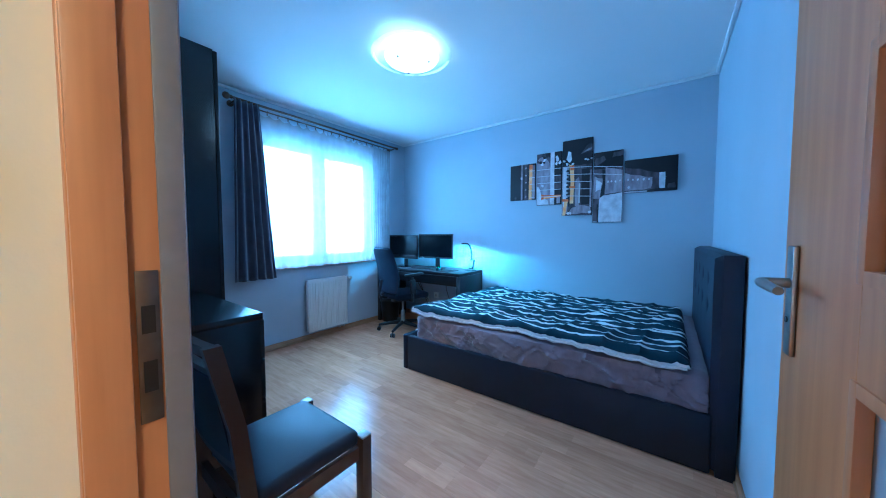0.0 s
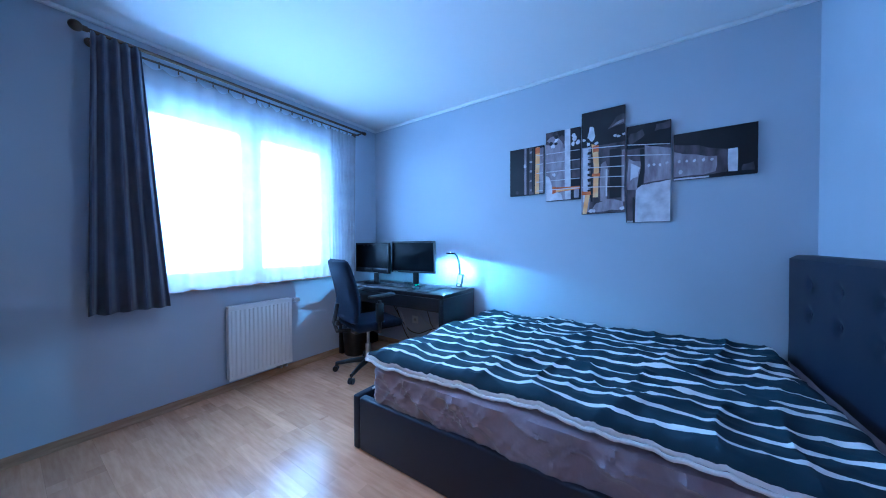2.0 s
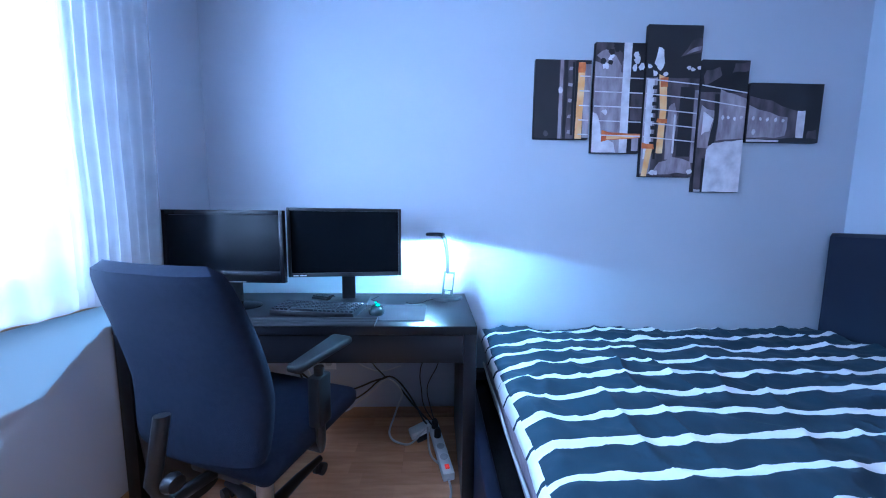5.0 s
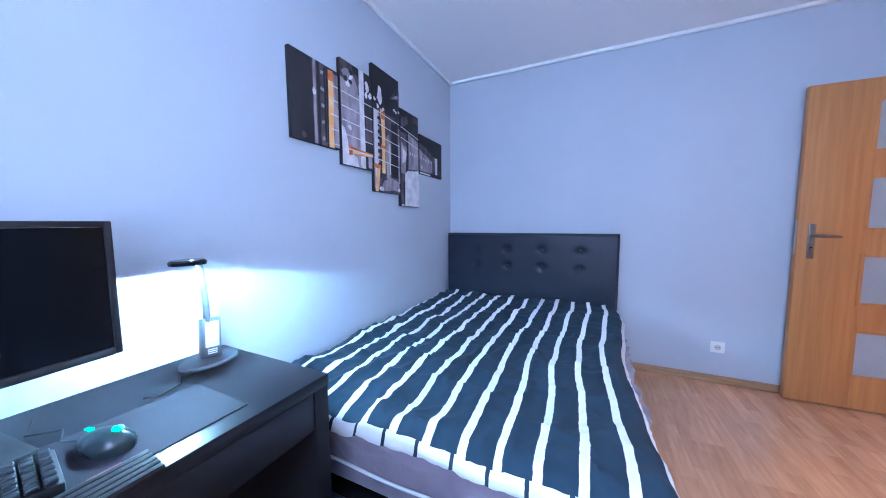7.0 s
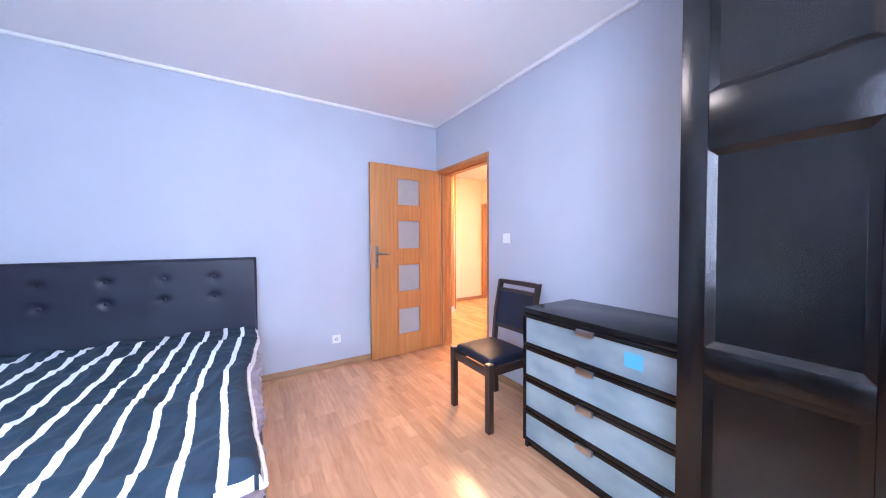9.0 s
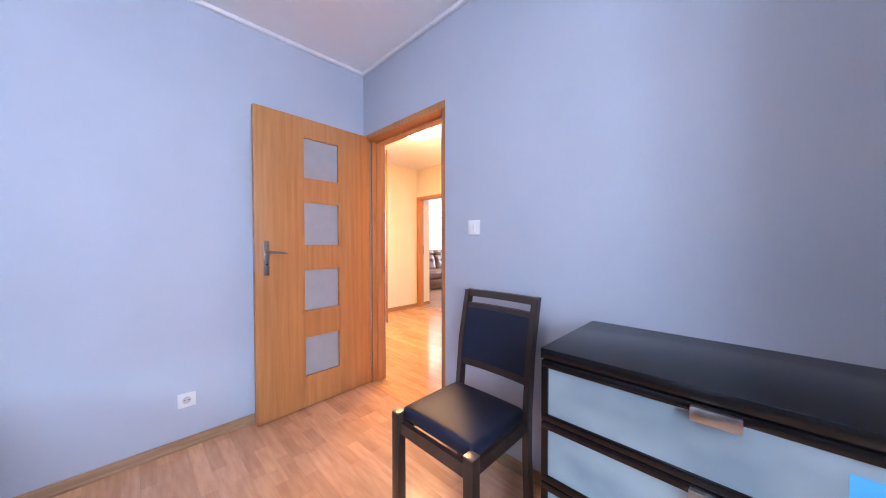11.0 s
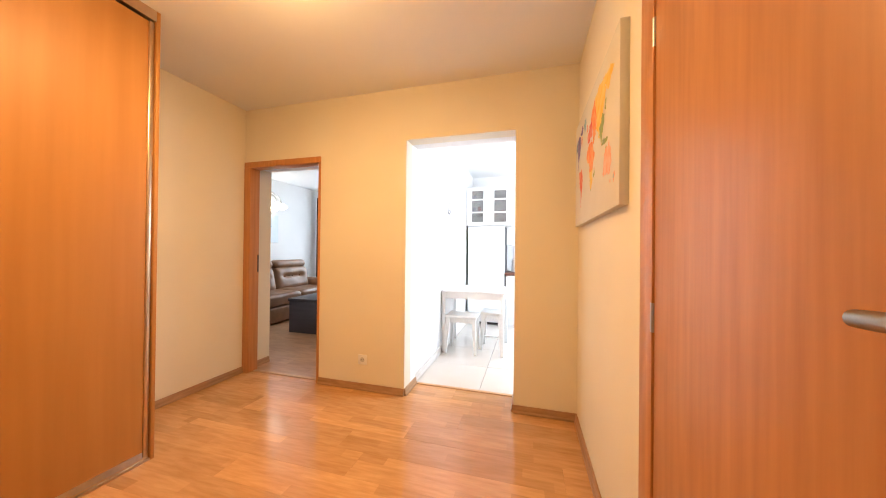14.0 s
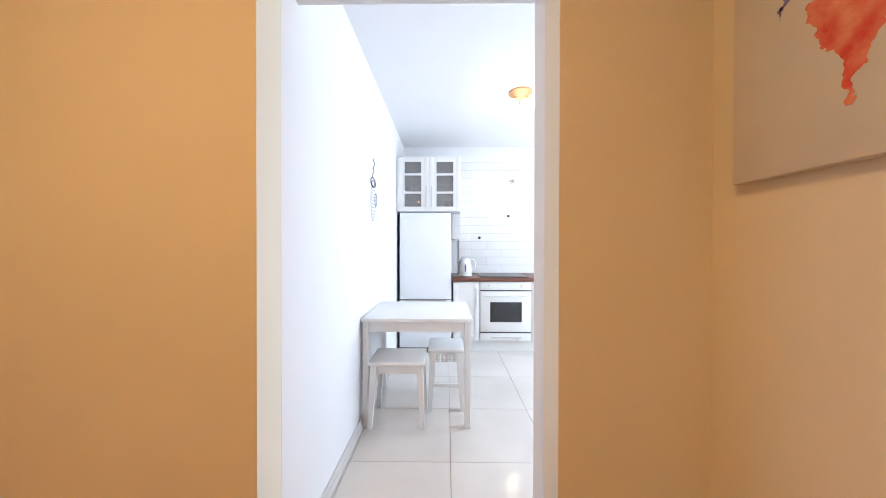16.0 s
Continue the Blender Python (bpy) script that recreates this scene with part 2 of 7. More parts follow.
def box(bm, x0, y0, z0, x1, y1, z1, bevel=0.0, seg=2, m=None):
    r = bmesh.ops.create_cube(bm, size=1.0)
    vs = r["verts"]
    bmesh.ops.scale(bm, vec=(x1 - x0, y1 - y0, z1 - z0), verts=vs)
    bmesh.ops.translate(bm, vec=((x0 + x1) / 2, (y0 + y1) / 2, (z0 + z1) / 2), verts=vs)
    if bevel:
        es = list({e for v in vs for e in v.link_edges})
        got = bmesh.ops.bevel(bm, geom=es, offset=bevel, segments=seg, profile=0.5, affect="EDGES")
        vs = list({v for f in got["faces"] for v in f.verts} | {v for v in vs if v.is_valid})
        vs = [v for v in vs if v.is_valid]
    if m is not None:
        bmesh.ops.transform(bm, matrix=m, verts=vs)
    return vs


def boxed(*args, **kw):
    bm = bmesh.new()
    box(bm, *args, **kw)
    return bm


def tube(bm, pts, r, n=10, cap=True, radii=None):
    """A round bar along points."""
    pts = [Vector(p) for p in pts]
    rings, side = [], None
    for i, p in enumerate(pts):
        d = (pts[min(i + 1, len(pts) - 1)] - pts[max(i - 1, 0)]).normalized()
        if side is None:
            side = d.orthogonal().normalized()
        side = (side - d * side.dot(d)).normalized()
        up = d.cross(side)
        rad = radii[i] if radii else r
        rings.append([bm.verts.new(p + (side * math.cos(a) + up * math.sin(a)) * rad) for a in (2 * math.pi * k / n for k in range(n))])
    for a, b in zip(rings, rings[1:]):
        for k in range(n):
            bm.faces.new((a[k], a[(k + 1) % n], b[(k + 1) % n], b[k]))
    if cap:
        bm.faces.new(rings[0][::-1])
        bm.faces.new(rings[-1])
    return bm


def lathe(bm, profile, n=32, centre=(0, 0, 0), squash=(1, 1)):
    """A turned body from (radius, height) pairs."""
    c = Vector(centre)
    rings = [[bm.verts.new(c + Vector((r * math.cos(a) * squash[0], r * math.sin(a) * squash[1], z))) for a in (2 * math.pi * k / n for k in range(n))] for r, z in profile]
    for a, b in zip(rings, rings[1:]):
        for k in range(n):
            bm.faces.new((a[k], a[(k + 1) % n], b[(k + 1) % n], b[k]))
    bm.faces.new(rings[0][::-1])
    bm.faces.new(rings[-1])
    return bm


def sheet(bm, nu, nv, fn, closed=False):
    """A surface from fn(u, v), u and v from 0 to 1."""
    g = [[bm.verts.new(fn(i / nu, j / nv)) for j in range(nv + 1)] for i in range(nu + 1)]
    for i in range(nu):
        for j in range(nv):
            bm.faces.new((g[i][j], g[i + 1][j], g[i + 1][j + 1], g[i][j + 1]))
    return g


def finish(name, bm, material, smooth=None):
    bmesh.ops.recalc_face_normals(bm, faces=bm.faces)
    me = bpy.data.meshes.new(name)
    bm.to_mesh(me)
    bm.free()
    me.materials.append(material)
    if smooth is None:
        smooth = True
    if smooth:
        for p in me.polygons:
            p.use_smooth = True
        me.set_sharp_from_angle(angle=radians(38))
    return new(name, me)


def part(name, bm, material, parent, label="", m=None):
    ob = finish(name, bm, material)
    ob.parent = parent
    if m is not None:
        ob.matrix_basis = m
    return tagged(ob, label=label)


def thing(name, label, category, m=None, group="", kind=""):
    ob = new(name)
    ob.empty_display_size = 0.05
    if m is not None:
        ob.matrix_basis = m
    return tagged(ob, label=label, category=category, group=group, kind=kind)


def solid(name, bm, material, label, category, m=None, group="", kind=""):
    ob = finish(name, bm, material)
    if m is not None:
        ob.matrix_basis = m
    return tagged(ob, label=label, category=category, group=group, kind=kind)


def struct(name, bm, material, label, category):
    return solid(name, bm, material, label, category, kind="structure")


# ---- setting: rooms ----
W, N, H, HH = -3.60, 3.31, 2.56, 2.50       # bedroom west and north walls, ceiling heights
SB, SF = -0.14, -2.33                        # hall north face, hall south face
KS = -5.50                                   # kitchen south wall


def wall_y(name, y0, y1, x0, x1, h, material, holes=(), label="", z0=0.0):
    """A wall along x with openings (xa, xb, za, zb)."""
    bm = bmesh.new()
    xs = x0
    for xa, xb, za, zb in sorted(holes):
        if xa > xs:
            box(bm, xs, y0, z0, xa, y1, h)
        if za > z0:
            box(bm, xa, y0, z0, xb, y1, za)
        if zb < h:
            box(bm, xa, y0, zb, xb, y1, h)
        xs = xb
    if x1 > xs:
        box(bm, xs, y0, z0, x1, y1, h)
    return struct(name, bm, material, label, "wall")


def wall_x(name, x0, x1, y0, y1, h, material, holes=(), label="", z0=0.0):
    bm = bmesh.new()
    ys = y0
    for ya, yb, za, zb in sorted(holes):
        if ya > ys:
            box(bm, x0, ys, z0, x1, ya, h)
        if za > z0:
            box(bm, x0, ya, z0, x1, yb, za)
        if zb < h:
            box(bm, x0, ya, zb, x1, yb, h)
        ys = yb
    if y1 > ys:
        box(bm, x0, ys, z0, x1, y1, h)
    return struct(name, bm, material, label, "wall")


WIN = (1.17, 2.70, 0.86, 2.23)
wall_x("wall_west", W - 0.26, W, -0.045, N, H, M_BLUE, [WIN], "pale blue-grey painted window wall")
wall_y("wall_north", N, N + 0.2, W - 0.26, 0.2, H, M_BLUE, (), "pale blue-grey painted wall above the bed")
wall_x("wall_east", 0.0, 0.2, -0.045, N, H, M_BLUE, (), "pale blue-grey painted wall behind the headboard")
wall_y("wall_south", -0.045, 0.0, W, 0.0, H, M_BLUE, [(-0.9405, -0.010, 0, 2.045)], "pale blue-grey painted wall with the doorway")
# hall
wall_y("hall_wall_north", SB, -0.0451, -0.9405, 2.03, H, M_CREAM, [(-0.9405, -0.045, 0, 2.045)], "cream hall wall round the bedroom door")
wall_x("hall_wall_west", -1.04, -0.925, SF, -0.0452, HH, M_CREAM, [(-1.07, -0.235, 0, 2.04)], "cream hall wall with the bathroom door")
wall_x("hall_wall_east", 2.03, 2.15, SF - 0.31, SB, HH, M_CREAM, (), "cream painted hall wall beside the closet")
KL, KR = 0.37, -0.495
wall_y("hall_wall_south", SF - 0.13, SF, -1.04, 2.03, HH, M_CREAM, [(KR, KL, 0, 2.075), (1.18, 2.03, 0, 2.0)], "cream hall wall with kitchen and living openings")
wall_y("kitchen_wall_north", SF - 0.25, SF - 0.131, -2.7, KL + 0.12, HH, M_WHITE, [(KR, KL, 0, 2.075)], "white kitchen wall round the opening")
wall_y("living_wall_north", SF - 0.30, SF - 0.131, KL + 0.121, 2.03, HH, M_WHITE, [(1.18, 2.03, 0, 1.98)], "white living room wall round the doorway")
# kitchen
wall_x("kitchen_wall_east", KL + 0.02, KL + 0.12, KS, SF - 0.25, HH, M_WHITE, (), "white painted kitchen wall")
wall_y("kitchen_wall_south", KS - 0.1, KS, -2.7, KL + 0.12, HH, M_WHITE, (), "white kitchen wall behind the cooker")
wall_x("kitchen_wall_west", -2.8, -2.7, KS - 0.1, SF - 0.13, HH, M_WHITE, [(-4.75, -3.25, 0.85, 2.25)], "white kitchen wall with the window")
# living room
wall_x("living_wall_east", 4.10, 4.20, -6.2, -2.2, HH, M_WHITE, (), "white living room wall with the picture")
wall_x("living_wall_west", KL + 0.121, KL + 0.22, -6.2, SF - 0.30, HH, M_WHITE, (), "white living room wall")
wall_y("living_wall_south", -6.35, -6.2, KL + 0.12, 4.20, HH, M_WHITE, [(1.9, 3.7, 0.7, 2.25)], "white living room wall with the window")
wall_y("living_wall_corner", SF - 0.30, SF - 0.13, 2.151, 4.10, HH, M_WHITE, (), "white living room wall beside the doorway")
# ceilings
struct("ceiling_bedroom", boxed(W - 0.26, -0.0449, H, 0.2, N + 0.2, H + 0.1), M_CEIL, "white painted bedroom ceiling", "ceiling")
struct("ceiling_hall", boxed(-1.04, SF - 0.13, HH, 2.15, SB - 0.0, HH + 0.1), M_CEIL, "white painted hall ceiling", "ceiling")
struct("ceiling_kitchen", boxed(-2.8, KS - 0.1, HH, KL + 0.12, SF - 0.1301, HH + 0.1), M_CEIL, "white painted kitchen ceiling", "ceiling")
struct("ceiling_living", boxed(KL + 0.121, -6.35, HH, 4.20, SF - 0.1302, HH + 0.1), M_CEIL, "white painted living room ceiling", "ceiling")
# sub-floors
for nm, a in (("floor_bedroom", (W, -0.02, 0.0, N)), ("floor_hall", (-0.95, SF - 0.25, 2.05, -0.02)), ("floor_kitchen", (-2.7, KS, KL + 0.02, SF - 0.25)), ("floor_living", (KL + 0.22, -6.2, 4.10, SF - 0.25))):
    struct(nm, boxed(a[0], a[1], -0.10, a[2], a[3], -0.013), M_BASE, {"floor_bedroom": "beech laminate bedroom floor in long boards", "floor_hall": "glossy beech laminate hall floor", "floor_kitchen": "large glossy pale kitchen floor tiles", "floor_living": "grey-brown laminate living room floor"}[nm], "floor")
# unseen sheet added to close off the bathroom doorway from behind
bm = boxed(-1.06, -1.1, -0.1, -1.05, -0.1, 2.2)
struct("bathroom_backing", bm, M_WHITE, "unseen backing sheet behind the bathroom door", "wall")


def planks(floor, x0, x1, y0, y1, material, length=1.28, width=0.193, seed=1):
    rnd = random.Random(seed)
    cache = {}
    y = y0
    while y < y1 - 0.003:
        w = min(width, y1 - y)
        x = x0 - rnd.random() * length
        while x < x1 - 0.003:
            a, b = max(x, x0), min(x + length, x1)
            if b - a > 0.004:
                key = (round(b - a, 3), round(w, 3))
                if key not in cache:
                    bm = boxed(0.0002, 0.0002, -0.012, b - a - 0.0002, w - 0.0002, 0.0)
                    bmesh.ops.bevel(bm, geom=[e for e in bm.edges if all(v.co.z > -0.001 for v in e.verts)], offset=0.0003, segments=1, affect="EDGES")
                    me = bpy.data.meshes.new("board")
                    bm.to_mesh(me)
                    bm.free()
                    me.materials.append(material)
                    cache[key] = me
                ob = new("board", cache[key])
                ob.location = (a, y, 0)
                ob.parent = floor
            x += length
        y += width


def skirting(name, x0, y0, x1, y1, nx, ny, material=M_BASE, h=0.055):
    """A skirting board from one end to the other; nx, ny point into the room."""
    bm = bmesh.new()
    d = Vector((x1 - x0, y1 - y0, 0))
    ln = d.length
    prof = [(0, 0), (0.020, 0), (0.020, 0.012), (0.013, 0.020), (0.013, h - 0.012), (0.008, h), (0, h)]
    ra = [bm.verts.new((x0 + nx * (p + 0.0005), y0 + ny * (p + 0.0005), z + 0.0005)) for p, z in prof]
    rb = [bm.verts.new((x1 + nx * (p + 0.0005), y1 + ny * (p + 0.0005), z + 0.0005)) for p, z in prof]
    k = len(prof)
    for i in range(k):
        bm.faces.new((ra[i], ra[(i + 1) % k], rb[(i + 1) % k], rb[i]))
    bm.faces.new(ra)
    bm.faces.new(rb[::-1])
    return struct(name, bm, material, "brown wood-grain skirting board", "skirting")


skirting("baseboard", W, 0.6, W, N, 1, 0)
skirting("baseboard", W, N, 0, N, 0, -1)
skirting("baseboard", 0, 0.0, 0, N, -1, 0)
skirting("baseboard", W, 0, -0.955, 0, 0, 1)
skirting("baseboard", 2.03, -1.25, 2.03, SF, -1, 0)
skirting("baseboard", 1.18, SF, KL, SF, 0, 1)
skirting("baseboard", KR, SF, -0.925, SF, 0, 1)
skirting("baseboard", -0.925, SF, -0.925, -1.075, 1, 0)
skirting("baseboard", KL, SF, KL, SF - 0.25, -1, 0)
skirting("baseboard", KR, SF, KR, SF - 0.25, 1, 0)
skirting("baseboard", 2.03, SF - 0.10, 2.03, SF - 0.30, -1, 0)
M_TILESK = mat("pale_tile_skirting", (0.62, 0.59, 0.56), 0.3, color2=(0.58, 0.55, 0.52), scale=6)
skirting("baseboard", KL + 0.02, SF - 0.25, KL + 0.02, -4.85, -1, 0, M_TILESK, 0.06)

# ceiling cove trim, bedroom
bm = bmesh.new()
for a in ((W, 0, 0, 0.028), (W, N - 0.028, 0, N), (W, 0.028, W + 0.028, N - 0.028), (-0.028, 0.028, 0, N - 0.028)):
    box(bm, a[0] + 0.0005, a[1] + 0.0005, H - 0.028, a[2] - 0.0005, a[3] - 0.0005, H - 0.0005, bevel=0.009)
struct("trim", bm, M_TRIM, "slim white moulding under the bedroom ceiling", "moulding")

# ---- window, curtains, radiator ----
win = thing("window_1", "white framed double window with daylight behind", "window", kind="structure")
y0, y1, z0, z1 = WIN
bm = bmesh.new()
for a in ((y0, z0, y0 + 0.055, z1), (y1 - 0.055, z0, y1, z1), (y0 + 0.055, z0, y1 - 0.055, z0 + 0.06), (y0 + 0.055, z1 - 0.06, y1 - 0.055, z1)):
    box(bm, W - 0.17, a[0], a[1], W - 0.10, a[2], a[3], bevel=0.004)
box(bm, W - 0.17, 1.90, z0 + 0.06, W - 0.10, 1.97, z1 - 0.06, bevel=0.004)
part("window_frame", bm, M_PLASTICW, win)
for a, b in ((y0 + 0.055, 1.90), (1.97, y1 - 0.055)):
    bm = bmesh.new()
    for c in ((a, z0 + 0.06, a + 0.05, z1 - 0.06), (b - 0.05, z0 + 0.06, b, z1 - 0.06), (a + 0.05, z0 + 0.06, b - 0.05, z0 + 0.11), (a + 0.05, z1 - 0.11, b - 0.05, z1 - 0.06)):
        box(bm, W - 0.16, c[0] + 0.001, c[1] + 0.001, W - 0.085, c[2] - 0.001, c[3] - 0.001, bevel=0.006)
    sash = part("sash", bm, M_PLASTICW, win)
    pane = part("pane", boxed(W - 0.130, a + 0.05, z0 + 0.11, W - 0.124, b - 0.05, z1 - 0.11), M_PANE, sash)
    pane.visible_shadow = False
part("window_sill", boxed(W - 0.10, y0 - 0.03, z0 - 0.022, W + 0.045, y1 + 0.03, z0 + 0.003, bevel=0.006), mat("brown_sill_board", (0.36, 0.20, 0.11), 0.35, color2=(0.29, 0.15, 0.08), scale=5, stretch=(1, 0.5, 1)), win)

struct("backdrop", boxed(-9.1, -8.0, -3.0, -9.0, 12.0, 9.0), M_OUTSIDE, "bright hazy distance outside the bedroom window", "backdrop")

ROD_X, ROD_Z = W + 0.12, 2.43
rod = thing("curtain_rod", "antique bronze double curtain rod with ball ends", "curtain rod")
for nm, x, z, r, ya, yb in (("pole", ROD_X, ROD_Z, 0.011, 0.96, 3.02), ("rear_pole", ROD_X - 0.06, ROD_Z - 0.02, 0.007, 1.0, 3.0)):
    part(nm, tube(bmesh.new(), [(x, ya, z), (x, yb, z)], r, 14), M_BRONZE, rod)
for y, s in ((0.93, 1), (3.04, 0.65)):
    bm = bmesh.new()
    bmesh.ops.create_uvsphere(bm, u_segments=20, v_segments=14, radius=0.030 * s, matrix=Matrix.Translation((ROD_X, y, ROD_Z)))
    tube(bm, [(ROD_X, y + (0.02 if y < 2 else -0.04), ROD_Z), (ROD_X, y + (0.045 if y < 2 else -0.02), ROD_Z)], 0.016, 14)
    part("finial", bm, M_BRONZE, rod)
for y in (1.0, 2.98):
    bm = tube(bmesh.new(), [(W, y, ROD_Z - 0.02), (ROD_X, y, ROD_Z - 0.02)], 0.008, 10)
    tube(bm, [(W + 0.0005, y, ROD_Z - 0.02), (W + 0.008, y, ROD_Z - 0.02)], 0.028, 16)
    part("bracket", bm, M_BRONZE, rod)
for i in range(17):
    y = 1.30 + i * 0.103
    bm = bmesh.new()
    tube(bm, [(ROD_X - 0.06 + 0.011 * math.cos(a), y, ROD_Z - 0.02 + 0.011 * math.sin(a)) for a in (k * math.pi / 6 for k in range(13))], 0.0016, 6, cap=False)
    box(bm, ROD_X - 0.063, y - 0.004, ROD_Z - 0.052, ROD_X - 0.057, y + 0.004, ROD_Z - 0.031)
    part("ring_clip", bm, M_BRONZE, rod)


def curtain(name, ya_t, yb_t, ya_b, yb_b, ztop, zbot, x, waves, depth, material, label, sag=0.0, seed=0, wobble=0.012):
    bm = bmesh.new()

    def fn(u, v):
        y = (ya_t + (yb_t - ya_t) * u) * (1 - v) + (ya_b + (yb_b - ya_b) * u) * v
        ph = waves * 2 * math.pi * u + 0.9 * math.sin(5 * u + seed) + 0.35 * v * math.sin(9 * u)
        amp = depth * (0.65 + 0.45 * v) * (0.7 + 0.5 * noise.noise((u * 4, seed, 0.3)))
        dx = amp * math.sin(ph) + wobble * noise.noise((u * 6, v * 3, seed + 2.0))
        z = ztop + (zbot - ztop) * v - sag * (abs(math.sin(u * math.pi * 8)) * (1 - v)) + (0.010 * noise.noise((u * 9, seed, 4)) if v > 0.97 else 0)
        return (x + dx, y, z)
    sheet(bm, int(waves * 14), 26, fn)
    cloth = solid(name, bm, material, label, "curtain")
    bm = bmesh.new()
    sheet(bm, int(waves * 14), 2, lambda u, v: tuple(a + b for a, b in zip(fn(u, 0.955 + 0.044 * v), (0.0036, 0, 0))))
    part("hem", bm, material, cloth)
    return cloth


dr = curtain("drape", 0.985, 1.20, 0.95, 1.32, 2.425, 0.765, ROD_X + 0.005, 5.0, 0.030, M_DRAPE, "dark grey cloth drape gathered at the window's edge", seed=1)
sol = dr.modifiers.new("thick", "SOLIDIFY")
sol.thickness = 0.003
curtain("sheer_curtain", 1.22, 2.02, 1.25, 2.06, 2.385, 0.845, ROD_X - 0.06, 7, 0.010, M_VOILE, "white sheer curtain panel hung from ring clips", sag=0.030, seed=3)
curtain("sheer_curtain", 1.95, 2.62, 1.97, 2.64, 2.385, 0.85, ROD_X - 0.05, 7, 0.012, M_VOILE, "white sheer curtain panel hung from ring clips", sag=0.030, seed=8)
curtain("sheer_curtain", 2.60, 2.96, 2.60, 2.93, 2.385, 0.85, ROD_X - 0.055, 8, 0.020, M_VOILE, "white sheer curtain bunched at the window's end", sag=0.012, seed=5)

rad = thing("radiator", "white ribbed panel radiator under the window", "radiator")
RX, RY0, RY1, RZ0, RZ1 = W + 0.035, 1.675, 2.185, 0.10, 0.69
bm = bmesh.new()
n = 15
step = (RY1 - RY0 - 0.02) / n
box(bm, RX + 0.045, RY0, RZ0, RX + 0.055, RY1, RZ1, bevel=0.003)
front = part("front_panel", bm, M_ENAMEL, rad)
for i in range(n):
    rib = boxed(RX + 0.0552, RY0 + 0.01 + i * step + 0.006, RZ0 + 0.03, RX + 0.063, RY0 + 0.01 + (i + 1) * step - 0.006, RZ1 - 0.035, bevel=0.003)
    part("rib", rib, M_ENAMEL, front)
part("rear_panel", boxed(RX, RY0, RZ0, RX + 0.010, RY1, RZ1, bevel=0.003), M_ENAMEL, rad)
for y in (RY0 + 0.0005, RY1 - 0.0055):
    part("side_cover", boxed(RX + 0.0105, y, RZ0 + 0.01, RX + 0.0445, y + 0.005, RZ1 - 0.005), M_ENAMEL, rad)
bm = bmesh.new()
for i in range(24):
    y = RY0 + 0.012 + i * (RY1 - RY0 - 0.024) / 24
    box(bm, RX + 0.0105, y, RZ1 - 0.006, RX + 0.0445, y + 0.011, RZ1 - 0.001)
part("top_grille", bm, M_ENAMEL, rad)
bm = tube(bmesh.new(), [(RX + 0.03, RY1, RZ1 - 0.03), (RX + 0.03, RY1 + 0.03, RZ1 - 0.03)], 0.012, 12)
part("valve", bm, M_METAL, rad)
part("thermostat_head", tube(bmesh.new(), [(RX + 0.03, RY1 + 0.03, RZ1 - 0.03), (RX + 0.03, RY1 + 0.06, RZ1 - 0.03), (RX + 0.03, RY1 + 0.085, RZ1 - 0.03)], 0.02, 18, radii=[0.019, 0.021, 0.017]), M_PLASTICW, rad)
bm = bmesh.new()
for y in (RY1 - 0.04, RY1 - 0.09):
    tube(bm, [(RX + 0.03, y, RZ0 + 0.01), (RX + 0.03, y, RZ0 - 0.03), (W - 0.001, y, RZ0 - 0.04)], 0.009, 10)
part("pipe", bm, M_METAL, rad)
for y in (RY0 + 0.08, RY1 - 0.08):
    part("bracket", boxed(W, y - 0.015, RZ0 + 0.05, RX + 0.0, y + 0.015, RZ1 - 0.05), M_ENAMEL, rad)

# ---- bedroom ceiling lamp ----
cl = thing("ceiling_lamp", "lit round opal glass ceiling lamp with a clear swirled rim", "ceiling lamp", pose(-1.855, 1.565, H))
part("base", lathe(bmesh.new(), [(0.11, -0.0005), (0.11, -0.03), (0.10, -0.035)], 40), M_METAL, cl)
part("shade", lathe(bmesh.new(), [(0.05, -0.052), (0.185, -0.058), (0.196, -0.064), (0.185, -0.080), (0.14, -0.102), (0.08, -0.114), (0.01, -0.118)], 56), M_LAMP_BED, cl, "glowing opal glass bowl")
rim = part("glass_rim", lathe(bmesh.new(), [(0.198, -0.060), (0.29, -0.046), (0.292, -0.050), (0.198, -0.066)], 64), M_PANE, cl, "clear glass rim")
rim.visible_shadow = False
# swirls emit a little, for the lamp light caught in the etching
M_SWIRL = mat("etched_glass_with_glow", (0.92, 0.95, 1.0), 0.35, emit=2.0)
for a0, a1, wide in ((0.9, 2.1, 0.022), (2.25, 2.5, 0.024), (2.62, 3.9, 0.016), (4.5, 5.5, 0.024), (5.75, 5.95, 0.022)):
    bm = bmesh.new()
    sheet(bm, 20, 3, lambda u, v, a0=a0, a1=a1, wide=wide: ((0.274 + wide * (v - 0.5) * (0.4 + 0.6 * math.sin(math.pi * (0.1 + 0.8 * u)))) * math.cos(a0 + (a1 - a0) * u), (0.274 + wide * (v - 0.5) * (0.4 + 0.6 * math.sin(math.pi * (0.1 + 0.8 * u)))) * math.sin(a0 + (a1 - a0) * u), -0.0545 + 0.004 * v))
    part("etched_swirl", bm, M_SWIRL, cl)
for k in range(3):
    a = k * 2 * math.pi / 3 + 2.5
    bm = lathe(bmesh.new(), [(0.008, -0.075), (0.009, -0.112), (0.004, -0.118)], 12, (0.13 * math.cos(a), 0.13 * math.sin(a), 0))
    part("clip_screw", bm, M_BRONZE, cl)

